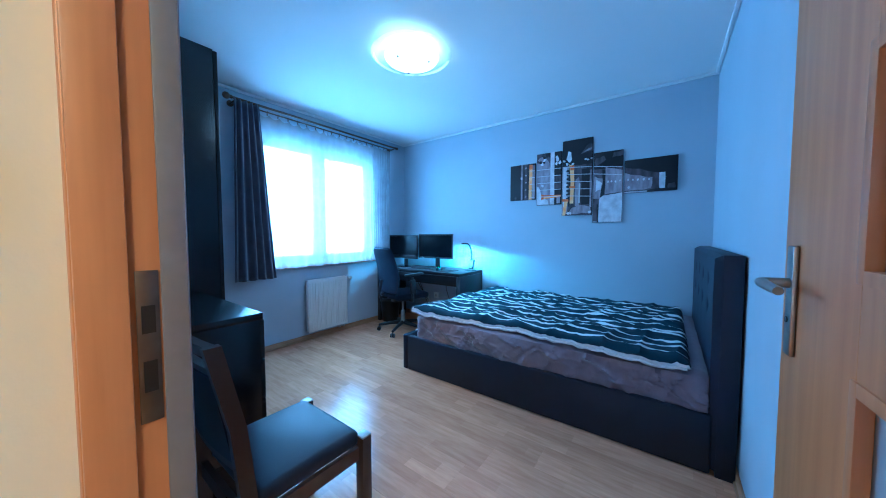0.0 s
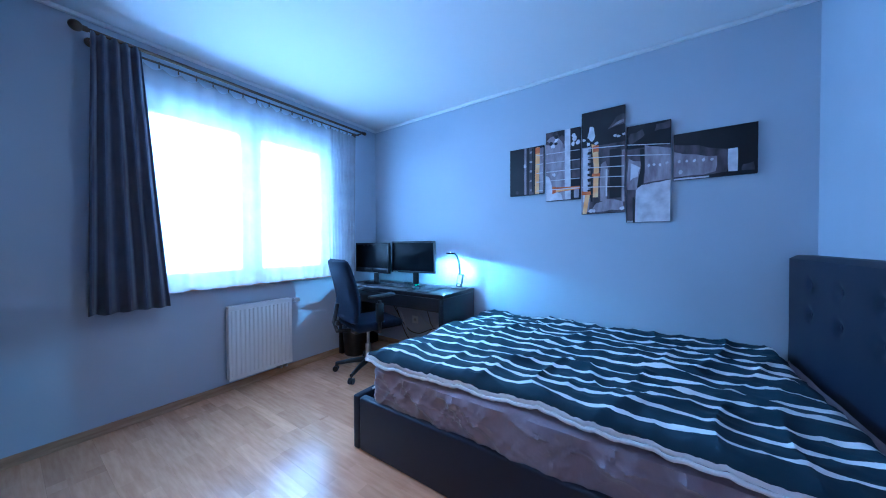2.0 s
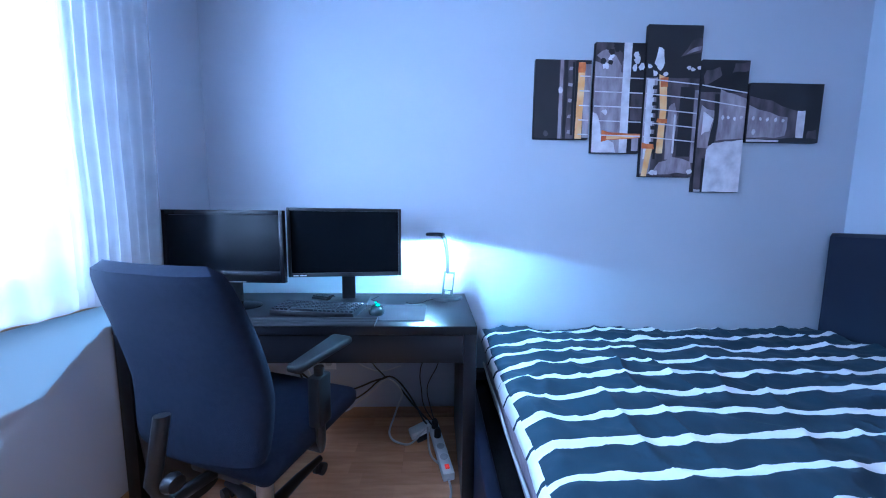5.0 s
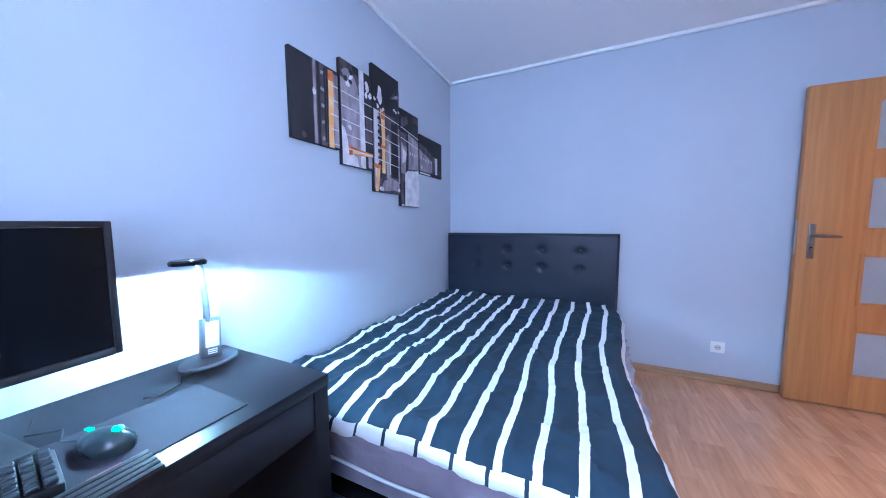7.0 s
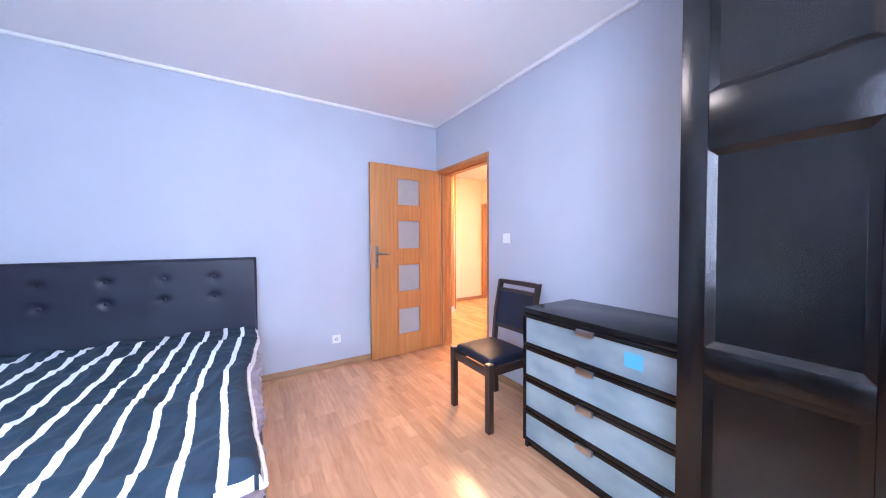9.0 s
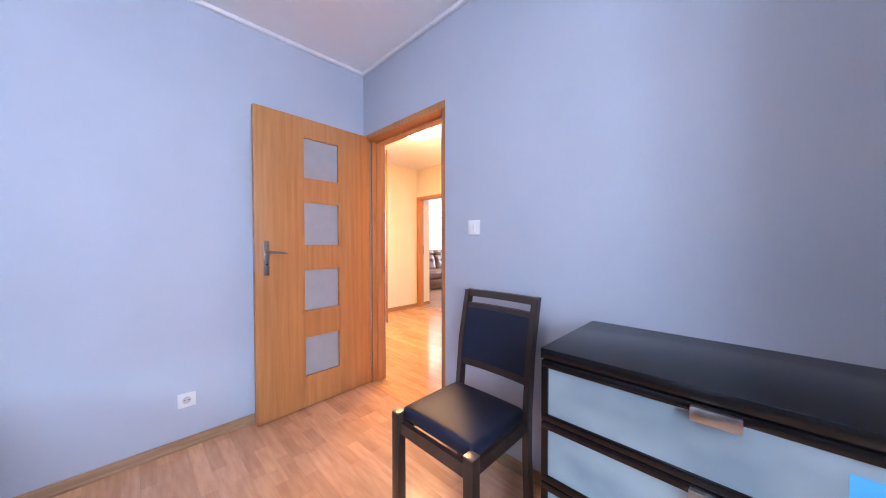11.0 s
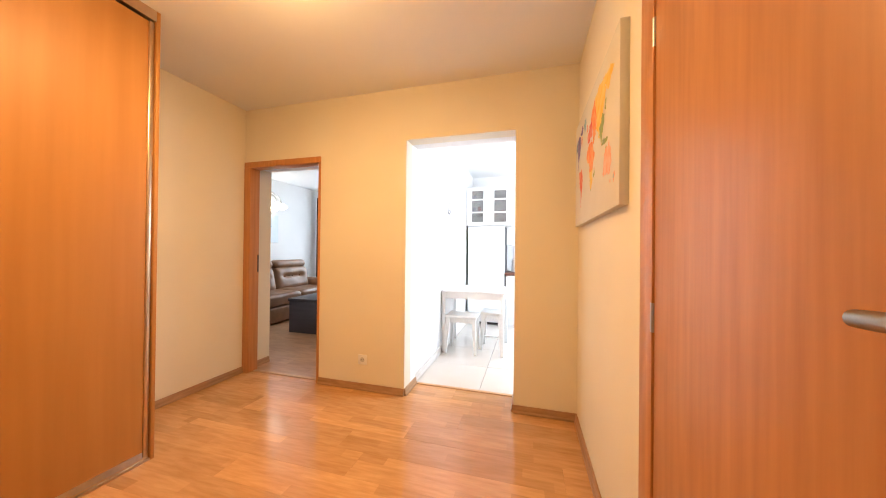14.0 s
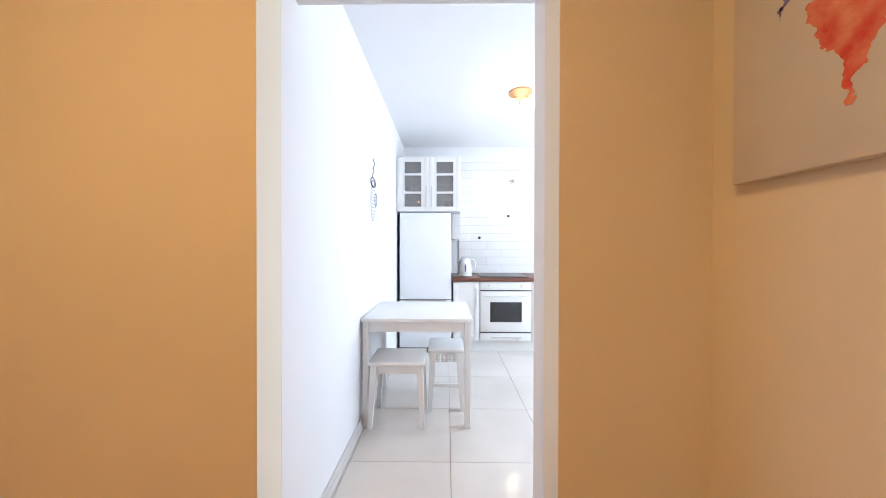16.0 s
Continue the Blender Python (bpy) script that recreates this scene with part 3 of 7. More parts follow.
# ---- bed ----
bed = thing("bed", "black faux leather bed with a buttoned headboard", "bed")
BX0, BY0, BY1 = -2.20, 1.815, 3.30
part("side_rail", boxed(BX0 + 0.05, BY0, 0.002, -0.105, BY0 + 0.05, 0.305, bevel=0.012, seg=3), M_LEATHER, bed)
part("side_rail", boxed(BX0 + 0.05, BY1 - 0.055, 0.002, -0.105, BY1 - 0.005, 0.305, bevel=0.012, seg=3), M_LEATHER, bed)
part("foot_rail", boxed(BX0, BY0 - 0.004, 0.002, BX0 + 0.05, BY1 - 0.004, 0.31, bevel=0.012, seg=3), M_LEATHER, bed)
part("slat_base", boxed(BX0 + 0.051, BY0 + 0.051, 0.20, -0.106, BY1 - 0.056, 0.255), M_BLACK, bed)
# headboard, quilted by buttons
bm = bmesh.new()
BUT = [(y, z) for y in (2.10, 2.40, 2.70, 3.00) for z in (0.96, 0.81)]


def hb(u, v):
    y, z = BY0 + 0.001 + (BY1 - 0.005 - BY0) * u, 0.03 + 1.071 * v
    d = 0.0
    for by, bz in BUT:
        d += 0.017 * math.exp(-((y - by) ** 2 + (z - bz) ** 2) / 0.0007)
        d += 0.004 * math.exp(-((y - by) ** 2) / 0.003 - (z - bz) ** 2 / 0.0004)
    e = min(1, (y - BY0 - 0.001) / 0.022, (BY1 - 0.004 - y) / 0.022, (1.101 - z) / 0.022)
    return (-0.086 - 0.033 * math.sqrt(max(0, 1 - (1 - e) ** 2)) + d + 0.0025 * noise.noise((y * 5, z * 5, 1)), y, z)


sheet(bm, 90, 60, hb)
part("headboard_front", bm, M_LEATHER, bed)
part("headboard", boxed(-0.0872, BY0, 0.0, -0.012, BY1 - 0.003, 1.102, bevel=0.003, seg=2), M_LEATHER, bed)
for by, bz in BUT:
    bm = bmesh.new()
    bmesh.ops.create_uvsphere(bm, u_segments=14, v_segments=8, radius=0.013, matrix=Matrix.Translation((-0.103, by, bz)) @ Matrix.Diagonal((0.5, 1, 1, 1)))
    part("button", bm, M_LEATHER, bed)

MT = 0.50


def wrinkle(p, s, amp):
    return amp * (noise.noise((p[0] * s, p[1] * s, p[2] * s)) + 0.5 * noise.noise((p[0] * s * 2.3, p[1] * s * 2.3, p[2] * s * 2.3 + 5)))


bm = bmesh.new()
box(bm, -2.075, 1.845, 0.255, -0.112, 3.255, MT, bevel=0.045, seg=4)
bmesh.ops.subdivide_edges(bm, edges=[e for e in bm.edges if e.calc_length() > 0.3], cuts=130, use_grid_fill=True)
bmesh.ops.subdivide_edges(bm, edges=[e for e in bm.edges if abs(e.verts[0].co.z - e.verts[1].co.z) > 0.1], cuts=22, use_grid_fill=True)
bm.normal_update()
for v in bm.verts:
    c = v.co
    side = abs(v.normal.z) < 0.6
    warp = 0.6 * noise.noise((c.x * 3, c.y * 2, c.z * 5))
    k = 0.010 * noise.noise((c.x * 8 + c.z * 5, c.y * 4, c.z * 3)) if side else 0.003 * noise.noise((c.x * 6, c.y * 6, 0))
    # long slanting folds hang from the upper edge, broken by short cross creases
    ridge = 1 - abs(noise.noise((c.x * 7 + c.z * 8 + warp, c.y * 3 + 2, c.z * 1.6)))
    fine = 1 - abs(noise.noise((c.x * 15 - c.z * 11 + warp, c.y * 5 + 9, c.z * 2.5)))
    cross = 1 - abs(noise.noise((c.x * 4 + 3, c.y * 5, c.z * 17 + c.x * 5 + warp)))
    v.co += v.normal * ((k + 0.026 * ridge ** 7 + 0.019 * fine ** 7 + 0.010 * cross ** 9) * (0.30 if c.x < -2.04 else 1.0) * (1 - math.exp(-(c.z - 0.25) / 0.06)) if side else k)
mattress = solid("mattress", bm, M_SHEET, "mattress in a wrinkled taupe fitted sheet", "mattress")
part("piping", tube(bmesh.new(), [(-2.088, 1.86 + 1.38 * i / 20, 0.355 + 0.004 * math.sin(i)) for i in range(21)], 0.0055, 8), mat("white_piping", (0.75, 0.75, 0.75), 0.8), mattress)


def stripes(name):
    """Dark cotton with white stripes; the second texture coordinate counts the stripes."""
    m = mat(name, (0.006, 0.020, 0.038), 0.9, color2=(0.010, 0.030, 0.054), scale=7, bump=0.35, bump_scale=34)
    nt = m.node_tree
    b = nt.nodes["Principled BSDF"]
    old = b.inputs["Base Color"].links[0].from_socket
    tc = nt.nodes.new("ShaderNodeTexCoord")
    sp = nt.nodes.new("ShaderNodeSeparateXYZ")
    nt.links.new(tc.outputs["UV"], sp.inputs[0])
    no = nt.nodes.new("ShaderNodeTexNoise")
    no.inputs["Scale"].default_value = 30
    nt.links.new(tc.outputs["Object"], no.inputs["Vector"])

    def math_node(op, a, bb):
        nd = nt.nodes.new("ShaderNodeMath")
        nd.operation = op
        for i, v in enumerate((a, bb)):
            if isinstance(v, (int, float)):
                nd.inputs[i].default_value = v
            else:
                nt.links.new(v, nd.inputs[i])
        return nd.outputs[0]
    wob = math_node("MULTIPLY", math_node("SUBTRACT", no.outputs["Fac"], 0.5), 0.07)
    k = math_node("ADD", sp.outputs["Y"], wob)
    ph = math_node("FRACT", math_node("SUBTRACT", k, 0.11), 0)
    st = math_node("LESS_THAN", ph, 0.235)
    # white hem along the foot, cut by dark ticks
    foot = math_node("LESS_THAN", sp.outputs["X"], 0.0105)
    tick = math_node("MULTIPLY", math_node("GREATER_THAN", ph, 0.29), math_node("LESS_THAN", ph, 0.40))
    hem = math_node("MULTIPLY", foot, math_node("SUBTRACT", 1.0, tick))
    msk = math_node("MAXIMUM", math_node("MULTIPLY", st, math_node("SUBTRACT", 1.0, foot)), hem)
    mx = nt.nodes.new("ShaderNodeMix")
    mx.data_type = "RGBA"
    nt.links.new(msk, mx.inputs[0])
    nt.links.new(old, mx.inputs[6])
    mx.inputs[7].default_value = (0.74, 0.73, 0.74, 1)
    nt.links.new(mx.outputs[2], b.inputs["Base Color"])
    return m


M_DUVET = stripes("striped_duvet_cotton")
bm = bmesh.new()
FOOT_X, HEAD_X, AISLE_Y, WALL_Y = -2.115, -0.19, 1.824, 3.285


def stripe_count(u, y):
    """How many stripes lie between the aisle edge and y; they spread towards the wall and the head."""
    a, b = 0.0007 + 0.00105 * u, 0.1035 - 0.0035 * u
    return (-b + math.sqrt(b * b + 4 * a * max(0.0, y - 1.795))) / (2 * a)


def dv(u, v):
    x, y = FOOT_X + (HEAD_X - FOOT_X) * u, AISLE_Y + (WALL_Y - AISLE_Y) * v
    # the aisle edge is pulled in half way along
    y += 0.045 * math.sin(math.pi * min(1, u * 1.15)) ** 2 * (1 - v) ** 1.5
    y += 0.012 * noise.noise((x * 3, 7, 1)) * (1 - v)
    x += 0.018 * noise.noise((y * 4, 3, 2)) * (1 - u)
    z = MT + 0.046 + 0.016 * noise.noise((x * 2.1, y * 2.4, 0)) + 0.010 * noise.noise((x * 5, y * 6, 3))
    z += 0.012 * (1 - abs(noise.noise((x * 3.2 + y * 2, y * 4.5, 8)))) ** 5 + 0.004 * noise.noise((x * 16, y * 18, 5))
    z += 0.013 * (1 - abs(noise.noise((x * 5.5 - y * 1.5, y * 2.2 + 4, 2)))) ** 8
    z += 0.012 * (1 - abs(noise.noise((x * 1.5 + 3, y * 6.5 + x * 1.2, 21)))) ** 4
    z += 0.006 * (1 - abs(noise.noise((x * 9 + y * 7, y * 8 - x * 3, 31)))) ** 6
    y += 0.010 * noise.noise((x * 4, y * 3, 12))
    e = min(u / 0.035, (1 - u) / 0.03, v / 0.04, (1 - v) / 0.04, 1)
    z -= 0.046 * (1 - math.sqrt(max(0, 1 - (1 - e) ** 2)))
    if u < 0.035:
        z -= 0.014 * (1 - u / 0.035)
    return (x, y, z)


NU, NV = 170, 140
grid = sheet(bm, NU, NV, dv)
lay_uv = bm.loops.layers.uv.new("stripe_count")
place_of = {grid[i][j]: (i / NU, j / NV) for i in range(NU + 1) for j in range(NV + 1)}
for f in bm.faces:
    for lp in f.loops:
        u, v = place_of[lp.vert]
        lp[lay_uv].uv = (u, stripe_count(u, AISLE_Y + (WALL_Y - AISLE_Y) * v))
duvet = solid("duvet", bm, M_DUVET, "navy duvet with thin white stripes spread on the mattress", "duvet")
sol = duvet.modifiers.new("thick", "SOLIDIFY")
sol.thickness, sol.offset = 0.018, -1

edge = [Vector(dv(i / 120, 0.0)) + Vector((0, -0.003, -0.008 + 0.003 * noise.noise((i * 0.4, 2, 1)))) for i in range(1, 120)]
part("hem", tube(bmesh.new(), edge, 0.008, 8, radii=[0.008 + 0.003 * noise.noise((i * 0.7, 5, 3)) for i in range(1, 120)]), mat("white_cotton_hem", (0.74, 0.73, 0.74), 0.9, color2=(0.66, 0.65, 0.67), scale=25, bump=0.3, bump_scale=60), duvet, "rumpled white hem")

# ---- wall pictures ----
M_CANVAS = mat("black_canvas_print", (0.010, 0.009, 0.012), 0.7, color2=(0.020, 0.017, 0.021), scale=5, bump=0.08, bump_scale=500)
M_CDIM = mat("dim_canvas_print", (0.13, 0.10, 0.115), 0.7, color2=(0.028, 0.022, 0.027), scale=11, stretch=(1.6, 1, 0.7), bump=0.08, bump_scale=500, detail=8)
M_CGREY = mat("grey_canvas_print", (0.44, 0.38, 0.42), 0.7, color2=(0.19, 0.15, 0.175), scale=13, stretch=(1.8, 1, 0.6), bump=0.08, bump_scale=500, detail=8)
M_CLIGHT = mat("pale_canvas_print", (0.80, 0.77, 0.80), 0.7, color2=(0.50, 0.46, 0.50), scale=14, bump=0.08, bump_scale=500, detail=6)
M_CORANGE = mat("amber_canvas_print", (0.80, 0.36, 0.09), 0.7, color2=(0.85, 0.62, 0.30), scale=14, bump=0.08, bump_scale=500)
M_CRUST = mat("rust_canvas_print", (0.48, 0.09, 0.02), 0.7, color2=(0.70, 0.22, 0.05), scale=25, bump=0.08, bump_scale=500)
TONES = [M_CANVAS, M_CDIM, M_CGREY, M_CLIGHT, M_CORANGE, M_CRUST]


def canvas_panel(xa, xb, za, zb):
    pic = thing("wall_picture", "unframed canvas panel with a dark close-up of guitar strings", "picture", group="five-part guitar picture")
    part("canvas", boxed(xa, N - 0.024, za, xb, N - 0.0005, zb, bevel=0.002), M_CANVAS, pic)
    return pic, xa, xb, za, zb, [0]


def print_shape(panel, tone, pts, rough=0.006):
    """A printed patch: corners as shares of the panel's width and height, with a frayed outline."""
    pic, xa, xb, za, zb, count = panel
    count[0] += 1
    fine = []
    for (a, b), (c, d) in zip(pts, pts[1:] + pts[:1]):
        steps = max(2, int(8 * math.hypot(c - a, d - b)))
        for q in range(steps):
            t = q / steps
            px, pz = xa + (xb - xa) * (a + (c - a) * t), za + (zb - za) * (b + (d - b) * t)
            px += rough * noise.noise((px * 40, pz * 40, count[0] * 3.1))
            pz += rough * noise.noise((px * 40, pz * 40, count[0] * 3.1 + 9))
            fine.append((min(max(px, xa + 0.001), xb - 0.001), min(max(pz, za + 0.001), zb - 0.001)))
    bm = bmesh.new()
    f = bm.faces.new([bm.verts.new((px, N - 0.0244 - 0.00006 * count[0], pz)) for px, pz in fine])
    f.normal_update()
    bmesh.ops.triangulate(bm, faces=[f], ngon_method="EAR_CLIP")
    part("print_area", bm, TONES[tone], pic)


def print_bar(panel, tone, a, b, c, d, lean=0.0, rough=0.003):
    print_shape(panel, tone, [(a, b), (c, b), (c + lean, d), (a + lean, d)], rough)


def print_spots(panel, tone, n, a, b, c, d, sx, sz, seed):
    """Small bright flecks strewn over a part of the panel."""
    rnd = random.Random(seed)
    for q in range(n):
        cx, cz = rnd.uniform(a, c), rnd.uniform(b, d)
        print_shape(panel, tone, [(cx + sx * math.cos(t) * rnd.uniform(0.6, 1.2), cz + sz * math.sin(t) * rnd.uniform(0.6, 1.2)) for t in (k * math.pi / 3 for k in range(6))], 0.003)


p1 = canvas_panel(-1.84, -1.54, 1.60, 2.008)
print_bar(p1, 1, 0.43, 0.0, 0.72, 1.0)
print_bar(p1, 2, 0.44, 0.0, 0.50, 1.0)
print_bar(p1, 0, 0.52, 0.0, 0.58, 1.0)
print_bar(p1, 0, 0.67, 0.05, 0.71, 0.97)
print_bar(p1, 2, 0.88, 0.02, 1.0, 0.95)
for k in range(5):
    print_bar(p1, 2, 0.60, 0.07 + 0.2 * k, 0.66, 0.11 + 0.2 * k, 0.01, 0.005)
print_spots(p1, 3, 1, 0.45, 0.60, 0.49, 0.64, 0.05, 0.05, 3)
print_spots(p1, 1, 1, 0.22, 0.06, 0.26, 0.08, 0.05, 0.05, 4)
print_bar(p1, 4, 0.75, 0.0, 0.87, 0.97, 0.02)
print_bar(p1, 5, 0.76, 0.84, 0.89, 0.97, 0.005)

p2 = canvas_panel(-1.522, -1.252, 1.53, 2.10)
print_bar(p2, 2, 0.0, 0.0, 0.57, 0.84)
print_shape(p2, 3, [(0.0, 0.0), (0.52, 0.0), (0.45, 0.09), (0.2, 0.16), (0.12, 0.34), (0.0, 0.38)], 0.012)
print_shape(p2, 1, [(0.0, 0.84), (0.55, 0.72), (0.55, 0.9), (0.3, 1.0), (0.0, 1.0)], 0.012)
print_shape(p2, 2, [(0.05, 0.90), (0.26, 0.94), (0.52, 0.80), (0.54, 0.64), (0.30, 0.74)], 0.02)
print_spots(p2, 3, 4, 0.12, 0.76, 0.46, 0.92, 0.05, 0.03, 5)
print_spots(p2, 0, 5, 0.12, 0.80, 0.5, 0.97, 0.07, 0.03, 6)
print_spots(p2, 3, 2, 0.22, 0.36, 0.3, 0.44, 0.05, 0.03, 7)
print_bar(p2, 1, 0.76, 0.30, 1.0, 0.56)
print_spots(p2, 3, 4, 0.78, 0.74, 0.96, 0.90, 0.07, 0.04, 8)
print_bar(p2, 2, 0.82, 0.02, 0.96, 0.18)
print_bar(p2, 3, 0.57, 0.0, 0.73, 1.0, -0.01)
print_shape(p2, 5, [(0.20, 0.10), (0.34, 0.12), (0.99, 0.14), (0.99, 0.18), (0.36, 0.19), (0.20, 0.21)], 0.004)
print_shape(p2, 4, [(0.30, 0.125), (0.99, 0.15), (0.99, 0.17), (0.30, 0.165)], 0.002)

p3 = canvas_panel(-1.244, -0.948, 1.405, 2.195)
print_bar(p3, 1, 0.0, 0.0, 1.0, 0.66)
print_shape(p3, 2, [(0.0, 0.02), (0.2, 0.02), (0.22, 0.66), (0.0, 0.66)], 0.01)
print_bar(p3, 3, 0.04, 0.12, 0.17, 0.65)
for k in range(9):
    print_bar(p3, 0, 0.15, 0.16 + 0.053 * k, 0.23, 0.185 + 0.053 * k, 0.0, 0.004)
print_bar(p3, 0, 0.23, 0.12, 0.27, 0.66)
print_shape(p3, 2, [(0.44, 0.12), (0.60, 0.12), (0.64, 0.40), (0.58, 0.50), (0.46, 0.48)], 0.012)
print_bar(p3, 3, 0.57, 0.16, 0.61, 0.42)
print_bar(p3, 0, 0.66, 0.14, 0.92, 0.60)
print_bar(p3, 2, 0.93, 0.10, 1.0, 0.58)
print_shape(p3, 2, [(0.24, 0.02), (0.98, 0.03), (0.96, 0.10), (0.60, 0.13), (0.36, 0.10)], 0.012)
print_spots(p3, 3, 3, 0.15, 0.02, 0.35, 0.06, 0.06, 0.015, 9)
print_spots(p3, 3, 1, 0.92, 0.03, 0.95, 0.05, 0.06, 0.02, 10)
print_shape(p3, 3, [(0.12, 0.76), (0.20, 0.86), (0.30, 0.84), (0.34, 0.76), (0.24, 0.71)], 0.016)
print_spots(p3, 3, 5, 0.02, 0.68, 0.5, 0.76, 0.05, 0.02, 11)
print_spots(p3, 3, 3, 0.75, 0.69, 0.98, 0.73, 0.05, 0.015, 12)
print_shape(p3, 1, [(0.62, 0.80), (1.0, 0.83), (1.0, 0.92), (0.80, 0.90)], 0.014)
print_shape(p3, 2, [(0.70, 0.81), (0.98, 0.84), (0.98, 0.87), (0.82, 0.85)], 0.008)
print_shape(p3, 4, [(0.28, 0.16), (0.40, 0.16), (0.42, 0.45), (0.40, 0.66), (0.24, 0.68), (0.30, 0.45)], 0.006)
print_bar(p3, 5, 0.26, 0.36, 0.44, 0.39, 0.0, 0.008)
print_bar(p3, 5, 0.27, 0.60, 0.41, 0.66, 0.0, 0.008)
print_shape(p3, 4, [(0.02, 0.0), (0.12, 0.0), (0.22, 0.20), (0.10, 0.21)], 0.004)
print_shape(p3, 5, [(0.0, 0.19), (0.24, 0.19), (0.22, 0.22), (0.0, 0.23)], 0.006)

p4 = canvas_panel(-0.938, -0.677, 1.325, 2.025)
print_bar(p4, 1, 0.0, 0.26, 1.0, 0.76)
print_shape(p4, 2, [(0.42, 0.40), (1.0, 0.42), (1.0, 0.72), (0.42, 0.78)], 0.010)
print_shape(p4, 2, [(0.02, 0.34), (0.28, 0.34), (0.32, 0.62), (0.04, 0.66)], 0.014)
print_shape(p4, 3, [(0.08, 0.44), (0.26, 0.46), (0.30, 0.56), (0.12, 0.62)], 0.014)
print_shape(p4, 0, [(0.26, 0.36), (0.38, 0.38), (0.43, 0.56), (0.40, 0.75), (0.30, 0.75), (0.34, 0.56)], 0.008)
print_shape(p4, 1, [(0.06, 0.82), (0.40, 0.86), (0.36, 0.94), (0.08, 0.92)], 0.016)
print_shape(p4, 1, [(0.62, 0.90), (1.0, 0.92), (1.0, 0.99), (0.7, 0.98)], 0.016)
for k in range(4):
    print_spots(p4, 3, 1, 0.50 + 0.13 * k, 0.565, 0.52 + 0.13 * k, 0.575, 0.035, 0.018, 20 + k)
print_shape(p4, 3, [(0.20, 0.0), (1.0, 0.0), (1.0, 0.41), (0.36, 0.38), (0.22, 0.33)], 0.006)
print_bar(p4, 1, 0.0, 0.02, 0.15, 0.26)
print_bar(p4, 3, 0.02, 0.0, 0.16, 0.02)

p5 = canvas_panel(-0.662, -0.252, 1.60, 1.912)
print_shape(p5, 1, [(0.0, 0.02), (0.66, 0.08), (0.70, 0.52), (0.30, 0.70), (0.0, 0.76)], 0.014)
print_shape(p5, 2, [(0.0, 0.06), (0.52, 0.10), (0.56, 0.40), (0.0, 0.60)], 0.016)
print_bar(p5, 3, 0.0, 0.0, 0.45, 0.035, 0.0, 0.004)
for k in range(5):
    print_spots(p5, 3, 1, 0.07 + 0.10 * k, 0.40 - 0.01 * k, 0.09 + 0.10 * k, 0.42 - 0.01 * k, 0.022, 0.04, 30 + k)
print_spots(p5, 3, 1, 0.08, 0.15, 0.10, 0.17, 0.03, 0.05, 36)
print_bar(p5, 3, 0.67, 0.08, 0.78, 0.54)
print_shape(p5, 1, [(0.82, 0.06), (0.97, 0.05), (0.95, 0.22), (0.84, 0.20)], 0.012)
# strings run on over the panels
for i in range(5):
    for panel in (p1, p2, p3, p4):
        pic, xa, xb, za, zb, count = panel

        def zs(x, i=i):
            return 1.925 - 0.075 * i + (x + 1.6) * -0.02 - (max(0, x + 1.1) * 0.12)
        lo, hi = max(xa + 0.004, -1.60), xb - 0.004
        if xa > -0.95 and i > 1:
            continue
        if za + 0.02 < zs(hi) < zb - 0.01 and hi > lo:
            bm = bmesh.new()
            vs = [bm.verts.new(p) for p in ((lo, N - 0.0275, zs(lo) - 0.003), (hi, N - 0.0275, zs(hi) - 0.003), (hi, N - 0.0275, zs(hi) + 0.003), (lo, N - 0.0275, zs(lo) + 0.003))]
            bm.faces.new(vs)
            part("print_string", bm, M_CLIGHT, pic)

# ---- wardrobe ----
wd = thing("wardrobe", "tall black-brown wardrobe with panelled doors and steel knobs", "wardrobe")
WX0, WX1, WY, WZ = W + 0.012, -2.635, 0.575, 2.36
part("side_panel", boxed(WX1 - 0.018, 0.012, 0, WX1, WY, WZ, bevel=0.0015), M_BLACK, wd)
part("side_panel", boxed(WX0, 0.012, 0, WX0 + 0.018, WY, WZ, bevel=0.0015), M_BLACK, wd)
part("top", boxed(WX0 + 0.0185, 0.012, WZ - 0.018, WX1 - 0.0185, WY, WZ), M_BLACK, wd)
part("bottom", boxed(WX0 + 0.0185, 0.012, 0.0505, WX1 - 0.0185, WY, 0.07), M_BLACK, wd)
part("back_panel", boxed(WX0 + 0.0185, 0.012, 0.0705, WX1 - 0.0185, 0.018, WZ - 0.0185), M_BLACK, wd)
part("plinth", boxed(WX0 + 0.0185, WY - 0.03, 0.0, WX1 - 0.0185, WY - 0.012, 0.05), M_BLACK, wd)
mid = (WX0 + WX1) / 2
